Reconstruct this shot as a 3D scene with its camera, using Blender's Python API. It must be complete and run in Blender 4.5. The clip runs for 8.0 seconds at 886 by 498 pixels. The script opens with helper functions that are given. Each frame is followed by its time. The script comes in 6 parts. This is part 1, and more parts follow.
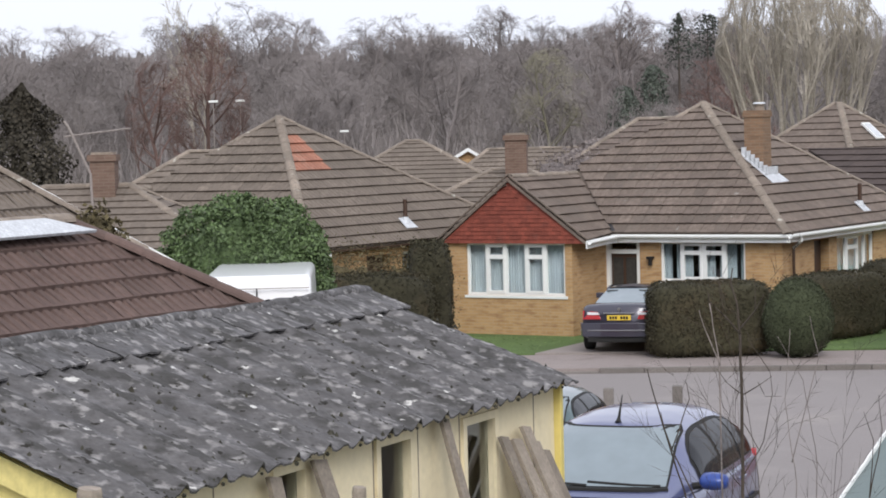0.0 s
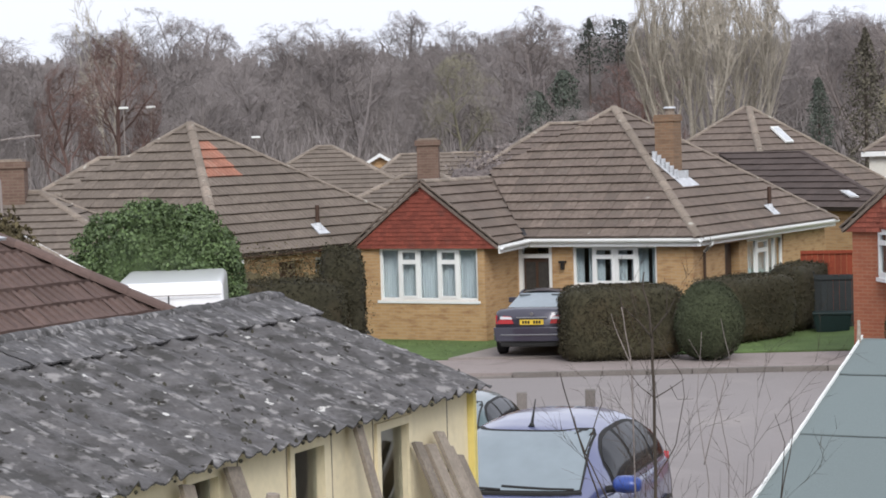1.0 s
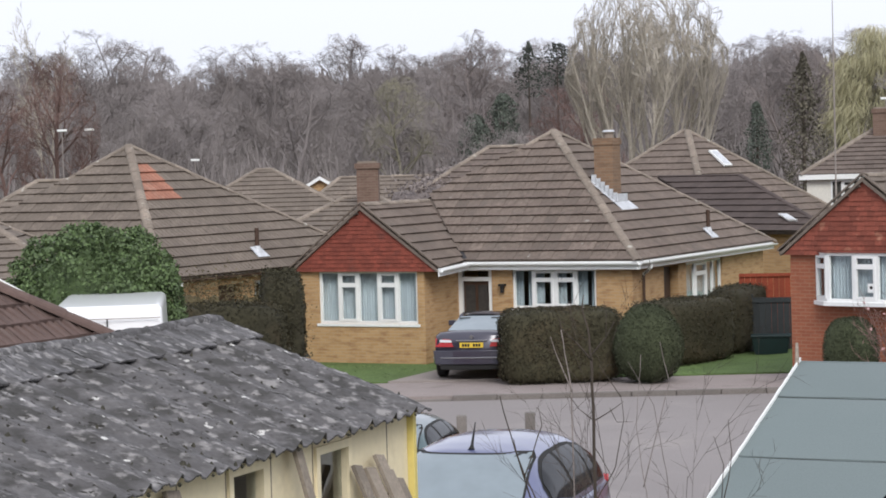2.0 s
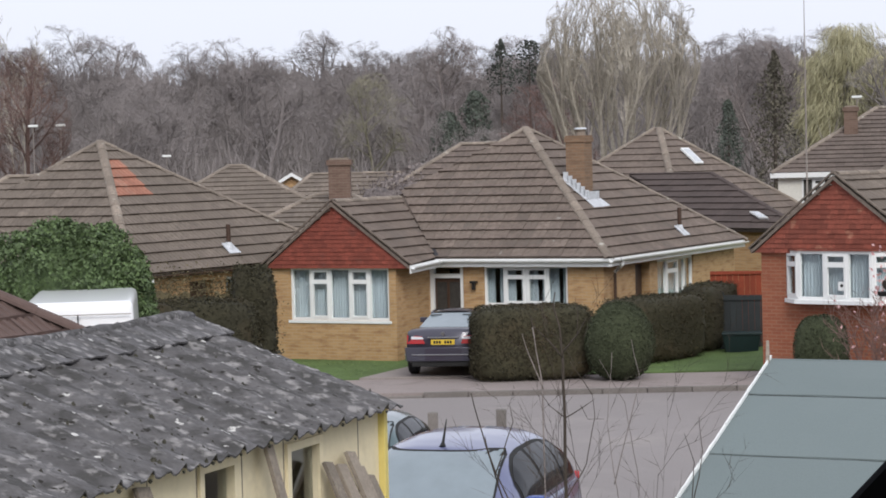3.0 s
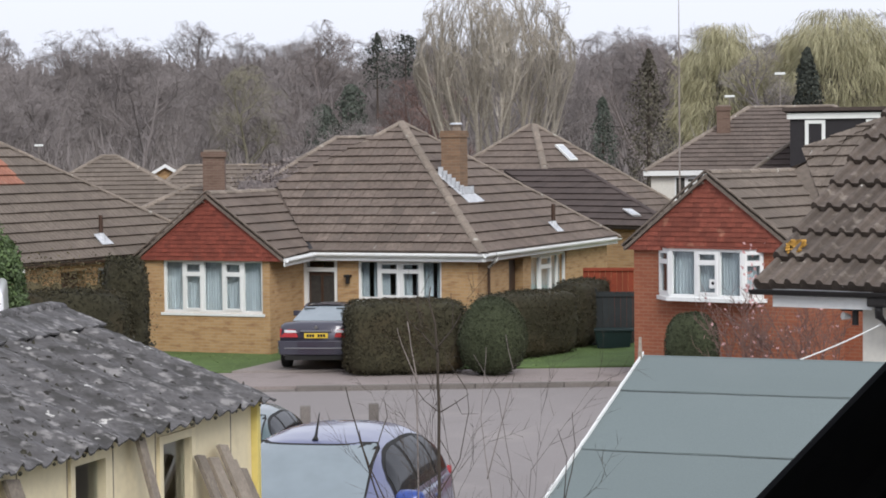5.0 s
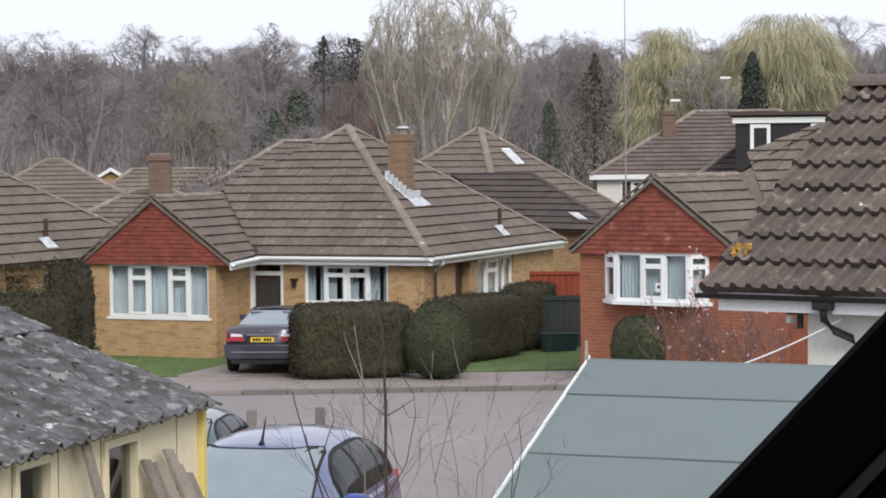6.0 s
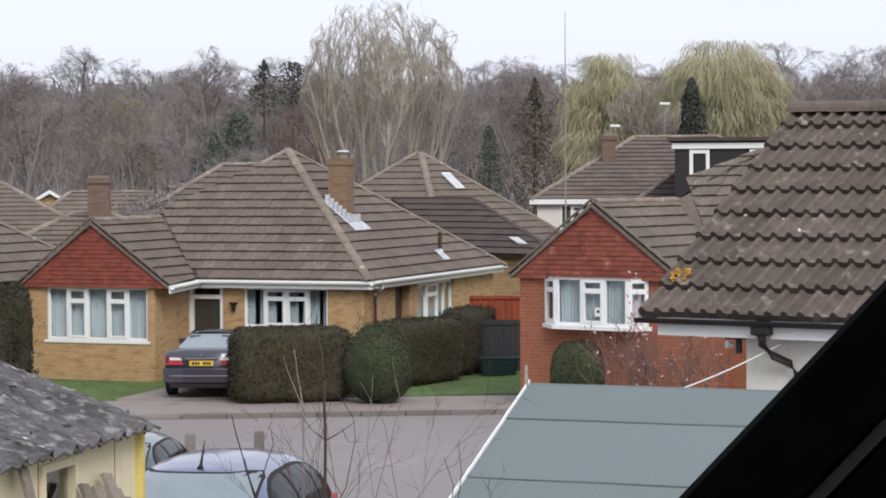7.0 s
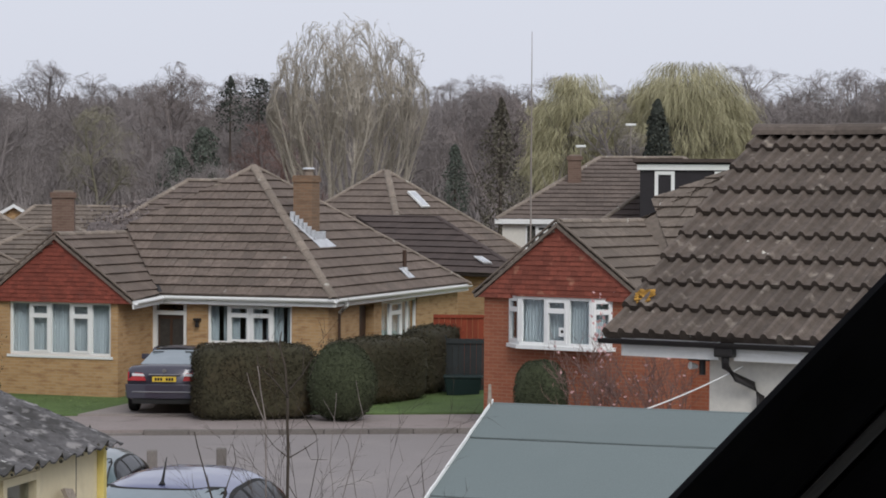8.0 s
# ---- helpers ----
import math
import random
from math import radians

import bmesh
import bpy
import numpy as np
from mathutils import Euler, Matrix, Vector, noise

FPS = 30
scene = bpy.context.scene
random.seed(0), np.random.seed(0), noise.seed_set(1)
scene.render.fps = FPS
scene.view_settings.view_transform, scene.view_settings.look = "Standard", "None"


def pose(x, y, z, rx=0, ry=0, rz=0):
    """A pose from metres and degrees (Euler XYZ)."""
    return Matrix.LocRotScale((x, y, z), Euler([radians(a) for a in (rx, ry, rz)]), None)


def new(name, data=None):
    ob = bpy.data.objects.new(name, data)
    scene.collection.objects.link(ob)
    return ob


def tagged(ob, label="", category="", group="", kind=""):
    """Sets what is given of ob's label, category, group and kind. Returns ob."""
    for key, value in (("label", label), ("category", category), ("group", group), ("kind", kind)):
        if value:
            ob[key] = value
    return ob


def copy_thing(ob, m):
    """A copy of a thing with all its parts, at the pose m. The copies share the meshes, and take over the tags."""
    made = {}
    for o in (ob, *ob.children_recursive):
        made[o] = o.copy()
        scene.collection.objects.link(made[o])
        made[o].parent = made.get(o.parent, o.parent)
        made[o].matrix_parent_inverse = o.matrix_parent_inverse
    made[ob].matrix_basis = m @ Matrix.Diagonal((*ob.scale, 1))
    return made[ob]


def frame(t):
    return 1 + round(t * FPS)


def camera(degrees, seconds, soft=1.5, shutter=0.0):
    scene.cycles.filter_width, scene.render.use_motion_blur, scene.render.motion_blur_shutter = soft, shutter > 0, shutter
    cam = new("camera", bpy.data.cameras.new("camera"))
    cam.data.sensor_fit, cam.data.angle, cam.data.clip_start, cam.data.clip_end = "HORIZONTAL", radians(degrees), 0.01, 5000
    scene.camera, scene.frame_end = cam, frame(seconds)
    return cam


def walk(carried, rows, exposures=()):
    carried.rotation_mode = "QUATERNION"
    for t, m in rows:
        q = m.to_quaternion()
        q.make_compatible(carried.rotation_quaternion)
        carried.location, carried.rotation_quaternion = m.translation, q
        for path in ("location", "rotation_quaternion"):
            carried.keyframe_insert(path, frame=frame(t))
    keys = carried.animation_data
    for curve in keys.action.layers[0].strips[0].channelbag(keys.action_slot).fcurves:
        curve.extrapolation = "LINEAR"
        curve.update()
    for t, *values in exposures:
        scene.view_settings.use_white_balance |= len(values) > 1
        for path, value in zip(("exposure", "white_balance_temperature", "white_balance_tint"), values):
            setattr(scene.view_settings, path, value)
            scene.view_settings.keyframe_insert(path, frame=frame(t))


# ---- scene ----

# camera and its walk: a slow pan from an upper window
cam = camera(23.0, 8.0, soft=1.8)
EYE = 4.8
PATH = [
    (0.0, 0.015, 30.620, -2.904, 1.421),
    (0.5, 0.015, 29.116, -2.808, 1.585),
    (1.0, 0.015, 28.303, -2.825, 1.665),
    (1.5, 0.015, 27.804, -2.824, 1.835),
    (1.7, 0.015, 27.220, -2.464, 1.737),
    (2.8, 0.015, 26.281, -2.151, 1.471),
    (3.0, 0.015, 25.982, -2.364, 1.407),
    (3.5, 0.015, 25.452, -2.301, 1.199),
    (4.0, 0.005, 23.989, -2.913, 1.059),
    (4.2, 0.005, 23.380, -2.690, 1.010),
    (5.3, 0.005, 22.362, -2.429, 0.526),
    (5.5, 0.005, 21.931, -2.260, 0.548),
    (6.0, 0.004, 21.292, -2.492, 0.554),
    (6.5, 0.003, 20.555, -2.228, 0.468),
    (7.0, 0.002, 19.721, -1.869, 0.296),
    (7.5, 0.000, 18.792, -1.199, -0.101),
    (8.0, 0.000, 18.811, -1.380, -0.365),
]
walk(cam, [(t, pose(x, 0, EYE, 90 + pitch, roll, yaw)) for t, x, yaw, pitch, roll in PATH], [(0.0, 0.38), (1.5, 0.40), (3.0, 0.24), (4.2, 0.28), (5.5, 0.31), (6.5, 0.40), (7.0, 0.30), (7.5, -0.08), (8.0, -0.14)])

# overcast daylight
world = bpy.data.worlds.new("overcast_sky")
scene.world = world
world.use_nodes = True
wn, wl = world.node_tree.nodes, world.node_tree.links
sky = wn.new("ShaderNodeTexSky")
sky.sky_type = "NISHITA"
sky.sun_disc = False
sky.sun_elevation, sky.sun_rotation = radians(38), radians(142)
sky.air_density, sky.dust_density, sky.ozone_density = 1.0, 4.0, 1.0
pale = wn.new("ShaderNodeHueSaturation")
pale.inputs["Saturation"].default_value = 0.22
wl.new(sky.outputs[0], pale.inputs["Color"])
# an even layer of cloud over it
cloud = wn.new("ShaderNodeMix")
cloud.data_type = "RGBA"
cloud.inputs[0].default_value = 0.85
cloud.inputs[7].default_value = (6.8, 7.1, 8.1, 1)
wl.new(pale.outputs[0], cloud.inputs[6])
wl.new(cloud.outputs[2], wn["Background"].inputs["Color"])
wn["Background"].inputs["Strength"].default_value = 0.12
sun = new("sun", bpy.data.lights.new("sun", "SUN"))
sun.data.energy, sun.data.angle, sun.data.color = 1.5, radians(25), (1.0, 0.97, 0.93)
sun.matrix_world = pose(0, 0, 60, 52, 0, 38)


# ---------- materials ----------
def mat(name, col, rough=0.8, var=0.18, scale=2.0, fine=30.0, bump=0.25, rand=0.0, metal=0.0, stain=None, spec=0.4, coat=0.0, stretch=None):
    """A weathered surface: colour varied at two scales, from piece to piece, with stains and fine relief."""
    m = bpy.data.materials.new(name)
    m.use_nodes = True
    nt = m.node_tree
    n, l = nt.nodes, nt.links
    b = n["Principled BSDF"]
    b.inputs["Roughness"].default_value, b.inputs["Metallic"].default_value = rough, metal
    b.inputs["Specular IOR Level"].default_value = spec
    b.inputs["Coat Weight"].default_value = coat
    b.inputs["Coat Roughness"].default_value = 0.08
    co, oi, sh = n.new("ShaderNodeTexCoord"), n.new("ShaderNodeObjectInfo"), n.new("ShaderNodeVectorMath")
    sh.operation = "MULTIPLY_ADD"
    l.new(oi.outputs["Random"], sh.inputs[0])
    sh.inputs[1].default_value = (37.0, 53.0, 71.0)
    if stretch:
        st = n.new("ShaderNodeVectorMath")
        st.operation = "MULTIPLY"
        st.inputs[1].default_value = stretch
        l.new(co.outputs["Object"], st.inputs[0])
        l.new(st.outputs[0], sh.inputs[2])
    else:
        l.new(co.outputs["Object"], sh.inputs[2])

    def tex(s, detail=4):
        t = n.new("ShaderNodeTexNoise")
        t.inputs["Scale"].default_value, t.inputs["Detail"].default_value = s, detail
        l.new(sh.outputs[0], t.inputs["Vector"])
        return t

    def mix(fac, a, c):
        x = n.new("ShaderNodeMix")
        x.data_type = "RGBA"
        for sock, v in ((0, fac), (6, a), (7, c)):
            if isinstance(v, (tuple, list)):
                x.inputs[sock].default_value = (*v[:3], 1)
            elif isinstance(v, float):
                x.inputs[sock].default_value = v
            else:
                l.new(v, x.inputs[sock])
        return x.outputs[2]

    def ramp(src, lo, hi):
        r = n.new("ShaderNodeMapRange")
        r.inputs["From Min"].default_value, r.inputs["From Max"].default_value = lo, hi
        l.new(src, r.inputs["Value"])
        return r.outputs[0]

    t1, t2 = tex(scale), tex(fine)
    c = mix(ramp(t1.outputs["Fac"], 0.3, 0.7), [v * (1 - var) for v in col], [min(1, v * (1 + var)) for v in col])
    c = mix(ramp(t2.outputs["Fac"], 0.3, 0.7), c, [v * max(0.7, 1 - 1.6 * var) for v in col])
    if stain:
        for scol, sscale, lo, hi in stain:
            c = mix(ramp(tex(sscale, 6).outputs["Fac"], lo, hi), c, scol)
    if rand:
        ge = n.new("ShaderNodeNewGeometry")
        ad = n.new("ShaderNodeMath")
        ad.operation = "ADD"
        l.new(oi.outputs["Random"], ad.inputs[0])
        l.new(ge.outputs["Random Per Island"], ad.inputs[1])
        fr = n.new("ShaderNodeMath")
        fr.operation = "FRACT"
        l.new(ad.outputs[0], fr.inputs[0])
        rr = n.new("ShaderNodeMapRange")
        rr.inputs["To Min"].default_value, rr.inputs["To Max"].default_value = 1 - rand, 1 + rand
        l.new(fr.outputs[0], rr.inputs["Value"])
        hs = n.new("ShaderNodeHueSaturation")
        l.new(rr.outputs[0], hs.inputs["Value"])
        l.new(c, hs.inputs["Color"])
        c = hs.outputs[0]
    l.new(c, b.inputs["Base Color"])
    if bump:
        bp = n.new("ShaderNodeBump")
        bp.inputs["Strength"].default_value, bp.inputs["Distance"].default_value = bump, 0.02
        l.new(t2.outputs["Fac"], bp.inputs["Height"])
        l.new(bp.outputs[0], b.inputs["Normal"])
    return m


def brick_mat(name, c1, c2, mortar, patch):
    """Stretcher-bond brickwork, bricks 225 by 75 mm with joints, in patchy colours."""
    m = bpy.data.materials.new(name)
    m.use_nodes = True
    n, l = m.node_tree.nodes, m.node_tree.links
    b = n["Principled BSDF"]
    b.inputs["Roughness"].default_value = 0.9
    co, sp, cb, ad = n.new("ShaderNodeTexCoord"), n.new("ShaderNodeSeparateXYZ"), n.new("ShaderNodeCombineXYZ"), n.new("ShaderNodeMath")
    l.new(co.outputs["Object"], sp.inputs[0])
    l.new(sp.outputs[0], ad.inputs[0])
    l.new(sp.outputs[1], ad.inputs[1])
    l.new(ad.outputs[0], cb.inputs[0])
    l.new(sp.outputs[2], cb.inputs[1])
    br = n.new("ShaderNodeTexBrick")
    l.new(cb.outputs[0], br.inputs["Vector"])
    for k, v in (("Scale", 1.0), ("Brick Width", 0.225), ("Row Height", 0.075), ("Mortar Size", 0.008), ("Bias", 0.0)):
        br.inputs[k].default_value = v
    br.inputs["Color1"].default_value, br.inputs["Color2"].default_value, br.inputs["Mortar"].default_value = (*c1, 1), (*c2, 1), (*mortar, 1)
    no = n.new("ShaderNodeTexNoise")
    no.inputs["Scale"].default_value, no.inputs["Detail"].default_value = 3.5, 5
    mp = n.new("ShaderNodeVectorMath")
    mp.operation = "MULTIPLY"
    mp.inputs[1].default_value = (0.7, 2.6, 1)
    l.new(cb.outputs[0], mp.inputs[0])
    l.new(mp.outputs[0], no.inputs["Vector"])
    mr = n.new("ShaderNodeMapRange")
    mr.inputs["From Min"].default_value, mr.inputs["From Max"].default_value = 0.50, 0.74
    l.new(no.outputs["Fac"], mr.inputs["Value"])
    mx = n.new("ShaderNodeMix")
    mx.data_type = "RGBA"
    l.new(mr.outputs[0], mx.inputs[0])
    l.new(br.outputs["Color"], mx.inputs[6])
    mx.inputs[7].default_value = (*patch, 1)
    l.new(mx.outputs[2], b.inputs["Base Color"])
    bp = n.new("ShaderNodeBump")
    bp.inputs["Strength"].default_value, bp.inputs["Distance"].default_value = 0.6, 0.01
    bp.invert = True
    l.new(br.outputs["Fac"], bp.inputs["Height"])
    l.new(bp.outputs[0], b.inputs["Normal"])
    return m


def glass_mat(name, tint=(0.9, 0.95, 0.96), rough=0.02):
    m = bpy.data.materials.new(name)
    m.use_nodes = True
    b = m.node_tree.nodes["Principled BSDF"]
    b.inputs["Base Color"].default_value = (*tint, 1)
    b.inputs["Roughness"].default_value, b.inputs["Transmission Weight"].default_value, b.inputs["IOR"].default_value = rough, 1.0, 1.45
    return m


BUFF = brick_mat("buff_brick", (0.48, 0.31, 0.155), (0.42, 0.255, 0.118), (0.43, 0.31, 0.185), (0.27, 0.145, 0.07))
RED = brick_mat("red_brick", (0.31, 0.105, 0.055), (0.265, 0.085, 0.045), (0.30, 0.16, 0.10), (0.24, 0.075, 0.04))
CHIM = brick_mat("chimney_brick", (0.25, 0.15, 0.09), (0.19, 0.115, 0.07), (0.22, 0.165, 0.115), (0.15, 0.095, 0.06))
CHIM_DARK = brick_mat("dark_chimney_brick", (0.18, 0.115, 0.088), (0.145, 0.09, 0.07), (0.19, 0.145, 0.11), (0.11, 0.07, 0.05))
TILE = mat("concrete_roof_tile", (0.178, 0.14, 0.116), 0.92, 0.2, 0.5, 9, 0.4, 0.09, stain=[((0.42, 0.41, 0.37), 2.6, 0.70, 0.78), ((0.12, 0.10, 0.085), 0.9, 0.55, 0.8)])
TILE_B = mat("brown_roof_tile", (0.182, 0.149, 0.122), 0.92, 0.2, 0.5, 9, 0.4, 0.09, stain=[((0.42, 0.41, 0.37), 2.4, 0.72, 0.8)])
TILE_FAR = mat("dark_far_roof_tile", (0.15, 0.118, 0.10), 0.92, 0.2, 0.5, 9, 0.3, 0.12)
TILE_DARK = mat("dark_brown_pantile", (0.125, 0.083, 0.071), 0.85, 0.15, 0.7, 12, 0.3, 0.14, stain=[((0.2, 0.17, 0.15), 1.3, 0.62, 0.85)])
TILE_EXT = mat("dark_extension_tile", (0.085, 0.064, 0.057), 0.9, 0.15, 0.7, 12, 0.3, 0.12)
TILE_ROLL = mat("weathered_roll_tile", (0.135, 0.108, 0.09), 0.92, 0.2, 1.3, 14, 0.5, 0.16, stain=[((0.09, 0.072, 0.06), 4.0, 0.52, 0.68), ((0.29, 0.25, 0.21), 6.0, 0.60, 0.74), ((0.60, 0.58, 0.52), 5.2, 0.72, 0.735)])
TILE_ORANGE = mat("orange_new_tile", (0.37, 0.165, 0.11), 0.85, 0.2, 2.0, 12, 0.3, 0.12, stain=[((0.24, 0.17, 0.13), 1.6, 0.5, 0.75)])
TILE_HUNG = mat("red_clay_hanging_tile", (0.215, 0.052, 0.034), 0.8, 0.15, 1.4, 14, 0.3, 0.16, stain=[((0.13, 0.045, 0.035), 2.2, 0.58, 0.8)])
TILE_HUNG_C = mat("orange_clay_hanging_tile", (0.225, 0.062, 0.04), 0.8, 0.15, 1.4, 14, 0.3, 0.2, stain=[((0.40, 0.2, 0.13), 3.2, 0.62, 0.8)])
CAP = mat("ridge_tile", (0.26, 0.215, 0.175), 0.92, 0.2, 2, 16, 0.4, 0.18, stain=[((0.42, 0.40, 0.35), 5, 0.63, 0.72)])
WHITE = mat("white_upvc", (0.80, 0.81, 0.80), 0.35, 0.04, 1.0, 20, 0.0)
WHITE_WALL = mat("white_render", (0.72, 0.70, 0.64), 0.9, 0.07, 0.8, 22, 0.2, stain=[((0.55, 0.52, 0.46), 1.2, 0.6, 0.85)])
LEAD = mat("lead_flashing", (0.62, 0.64, 0.67), 0.5, 0.2, 5, 30, 0.3)
DARKMETAL = mat("black_plastic", (0.022, 0.02, 0.02), 0.45, 0.2, 3, 30, 0.1)
BROWN = mat("brown_paint", (0.075, 0.042, 0.028), 0.5, 0.2, 3, 30, 0.1)
GLASS = glass_mat("window_glass")
CURTAIN = mat("net_curtain", (0.40, 0.455, 0.49), 0.95, 0.1, 2, 30, 0.1)
# near-black that stands for the shade of unlit rooms; also on door panels
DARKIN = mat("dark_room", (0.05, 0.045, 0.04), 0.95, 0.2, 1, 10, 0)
ASPHALT = mat("worn_asphalt", (0.27, 0.245, 0.238), 0.93, 0.1, 0.18, 28, 0.35, stain=[((0.31, 0.28, 0.265), 0.5, 0.55, 0.8), ((0.16, 0.15, 0.145), 0.7, 0.62, 0.85)])
PAVE = mat("pavement_asphalt", (0.31, 0.265, 0.25), 0.93, 0.13, 0.6, 30, 0.3, stain=[((0.17, 0.14, 0.13), 1.1, 0.58, 0.8)])
DRIVE = mat("driveway_concrete", (0.32, 0.28, 0.26), 0.93, 0.14, 0.8, 25, 0.3)
KERB = mat("kerb_concrete", (0.20, 0.18, 0.165), 0.9, 0.15, 2.0, 30, 0.3, 0.12)
GRASS = mat("lawn_grass", (0.105, 0.165, 0.05), 0.95, 0.3, 1.2, 40, 0.5)
SOIL = mat("rough_ground", (0.13, 0.11, 0.075), 0.97, 0.25, 0.15, 10, 0.4, stain=[((0.09, 0.12, 0.04), 0.1, 0.45, 0.6)])
CREAM = mat("cream_painted_panel", (0.82, 0.72, 0.50), 0.7, 0.06, 1.2, 18, 0.12, 0.04, stain=[((0.50, 0.39, 0.22), 2.2, 0.62, 0.85)])
YELLOW = mat("yellow_painted_wood", (0.80, 0.66, 0.22), 0.6, 0.1, 2, 25, 0.15)
PALEYEL = mat("pale_yellow_board", (0.78, 0.66, 0.27), 0.6, 0.1, 2, 25, 0.15, stain=[((0.5, 0.4, 0.2), 3, 0.62, 0.8)])
ASBESTOS = mat("mossy_corrugated_cement", (0.135, 0.13, 0.133), 0.97, 0.3, 5.0, 34, 0.9, stain=[((0.065, 0.063, 0.062), 9.0, 0.48, 0.60), ((0.27, 0.26, 0.258), 20.0, 0.55, 0.68), ((0.56, 0.55, 0.53), 13.0, 0.68, 0.71), ((0.028, 0.026, 0.023), 24.0, 0.63, 0.68)], stretch=(1.0, 0.42, 1.0))
MOSS = mat("dark_moss", (0.05, 0.047, 0.035), 1.0, 0.3, 12, 60, 0.6, 0.3)
FELT = mat("green_mineral_felt", (0.165, 0.20, 0.20), 0.95, 0.06, 0.6, 90, 0.25, 0.05, stain=[((0.17, 0.20, 0.20), 0.9, 0.55, 0.8)])
FELT_EDGE = mat("felt_seam", (0.05, 0.055, 0.055), 0.95, 0.2, 6, 40, 0.3)
WOOD = mat("weathered_timber", (0.30, 0.255, 0.21), 0.9, 0.25, 5, 40, 0.4, 0.22)
GATE = mat("dark_gate_paint", (0.028, 0.034, 0.036), 0.7, 0.2, 2, 20, 0.2, 0.1)
BIN = mat("green_plastic", (0.008, 0.025, 0.025), 0.5, 0.2, 3, 30, 0.1)
FENCE = mat("red_stained_fence", (0.28, 0.055, 0.025), 0.8, 0.2, 2, 25, 0.3, 0.12)
BARK = mat("grey_brown_bark", (0.235, 0.20, 0.19), 0.95, 0.25, 0.4, 12, 0.3, 0.25)
# distance haze is mixed into this colour: paler, greyer and more even than bark
BARK_FAR = mat("hazy_grey_brown_twig", (0.25, 0.222, 0.215), 0.95, 0.10, 0.12, 4, 0.0, 0.08)
BARK_PALE = mat("pale_bark", (0.40, 0.36, 0.30), 0.95, 0.25, 0.5, 10, 0.3, 0.15)
BARK_DARK = mat("dark_bark", (0.07, 0.055, 0.045), 0.95, 0.25, 2, 20, 0.3, 0.2)
BARK_RED = mat("reddish_twig", (0.17, 0.108, 0.094), 0.95, 0.25, 0.4, 10, 0.2, 0.2)
# next three greens for far trees are lightened and greyed to imitate haze
OLIVE_DARK = mat("hazed_olive_needle", (0.125, 0.112, 0.085), 0.9, 0.3, 0.5, 12, 0, 0.3)
IVY = mat("hazed_ivy_leaf", (0.098, 0.115, 0.092), 0.7, 0.3, 0.5, 12, 0, 0.4)
CONIFER = mat("hazed_conifer_needle", (0.058, 0.066, 0.054), 0.85, 0.3, 0.5, 12, 0, 0.4)
CONIFER_B = mat("bronze_conifer", (0.055, 0.047, 0.034), 0.85, 0.3, 0.5, 12, 0, 0.4)
LAUREL = mat("laurel_leaf", (0.10, 0.15, 0.058), 0.6, 0.3, 0.9, 12, 0, 0.45)
HEDGE = mat("clipped_hedge_leaf", (0.044, 0.040, 0.021), 0.85, 0.3, 0.8, 14, 0, 0.32, stain=[((0.058, 0.042, 0.021), 0.9, 0.5, 0.75)])
BOX = mat("clipped_box_leaf", (0.052, 0.062, 0.032), 0.95, 0.25, 0.9, 14, 0, 0.25)
WILLOW = mat("willow_catkin_twig", (0.44, 0.41, 0.255), 0.9, 0.15, 0.12, 6, 0, 0.2)
OLIVE = mat("olive_shrub", (0.12, 0.098, 0.05), 0.9, 0.3, 0.8, 10, 0, 0.4)
PINK = mat("pink_blossom", (0.60, 0.36, 0.35), 0.8, 0.15, 3, 20, 0, 0.2)
BLUE = mat("metallic_blue_paint", (0.135, 0.15, 0.27), 0.34, 0.03, 2, 80, 0.0, metal=0.45, coat=0.9)
BLUE_MIRROR = mat("bright_blue_paint", (0.03, 0.07, 0.30), 0.35, 0.03, 2, 80, 0.0, metal=0.1, coat=0.4)
NAVY = mat("dark_grey_violet_paint", (0.05, 0.047, 0.068), 0.3, 0.03, 2, 80, 0.0, metal=0.3, coat=1.0)
TEAL = mat("dark_teal_paint", (0.03, 0.075, 0.08), 0.3, 0.03, 2, 80, 0.0, metal=0.3, coat=1.0)
VANWHITE = mat("white_van_paint", (0.90, 0.91, 0.92), 0.3, 0.02, 1, 60, 0.0, coat=0.6)
CARGLASS = glass_mat("car_glass", (0.30, 0.35, 0.37))
RUBBER = mat("black_rubber", (0.018, 0.018, 0.018), 0.8, 0.1, 5, 40, 0.1)
REDLENS = mat("red_lamp_lens", (0.42, 0.015, 0.02), 0.2, 0.05, 3, 30, 0.0, coat=1.0)
CLEARLENS = mat("clear_lamp_lens", (0.7, 0.7, 0.72), 0.15, 0.05, 3, 30, 0.0, coat=1.0)
PLATE = mat("yellow_number_plate", (0.72, 0.50, 0.05), 0.5, 0.03, 3, 30, 0.0)
ALLOY = mat("alloy_wheel", (0.35, 0.35, 0.36), 0.35, 0.1, 3, 30, 0.0, metal=0.8)
SEAT = mat("grey_cloth", (0.10, 0.11, 0.12), 0.95, 0.1, 3, 30, 0.1)
# the shade on the frame's unlit room side is put into this near-black
FRAMEDARK = mat("unlit_window_frame", (0.014, 0.014, 0.016), 0.9, 0.3, 4, 40, 0.0, spec=0.02)
FRAMEGREY = mat("grey_glazing_seal", (0.16, 0.16, 0.17), 0.9, 0.2, 4, 40, 0.0, spec=0.05)


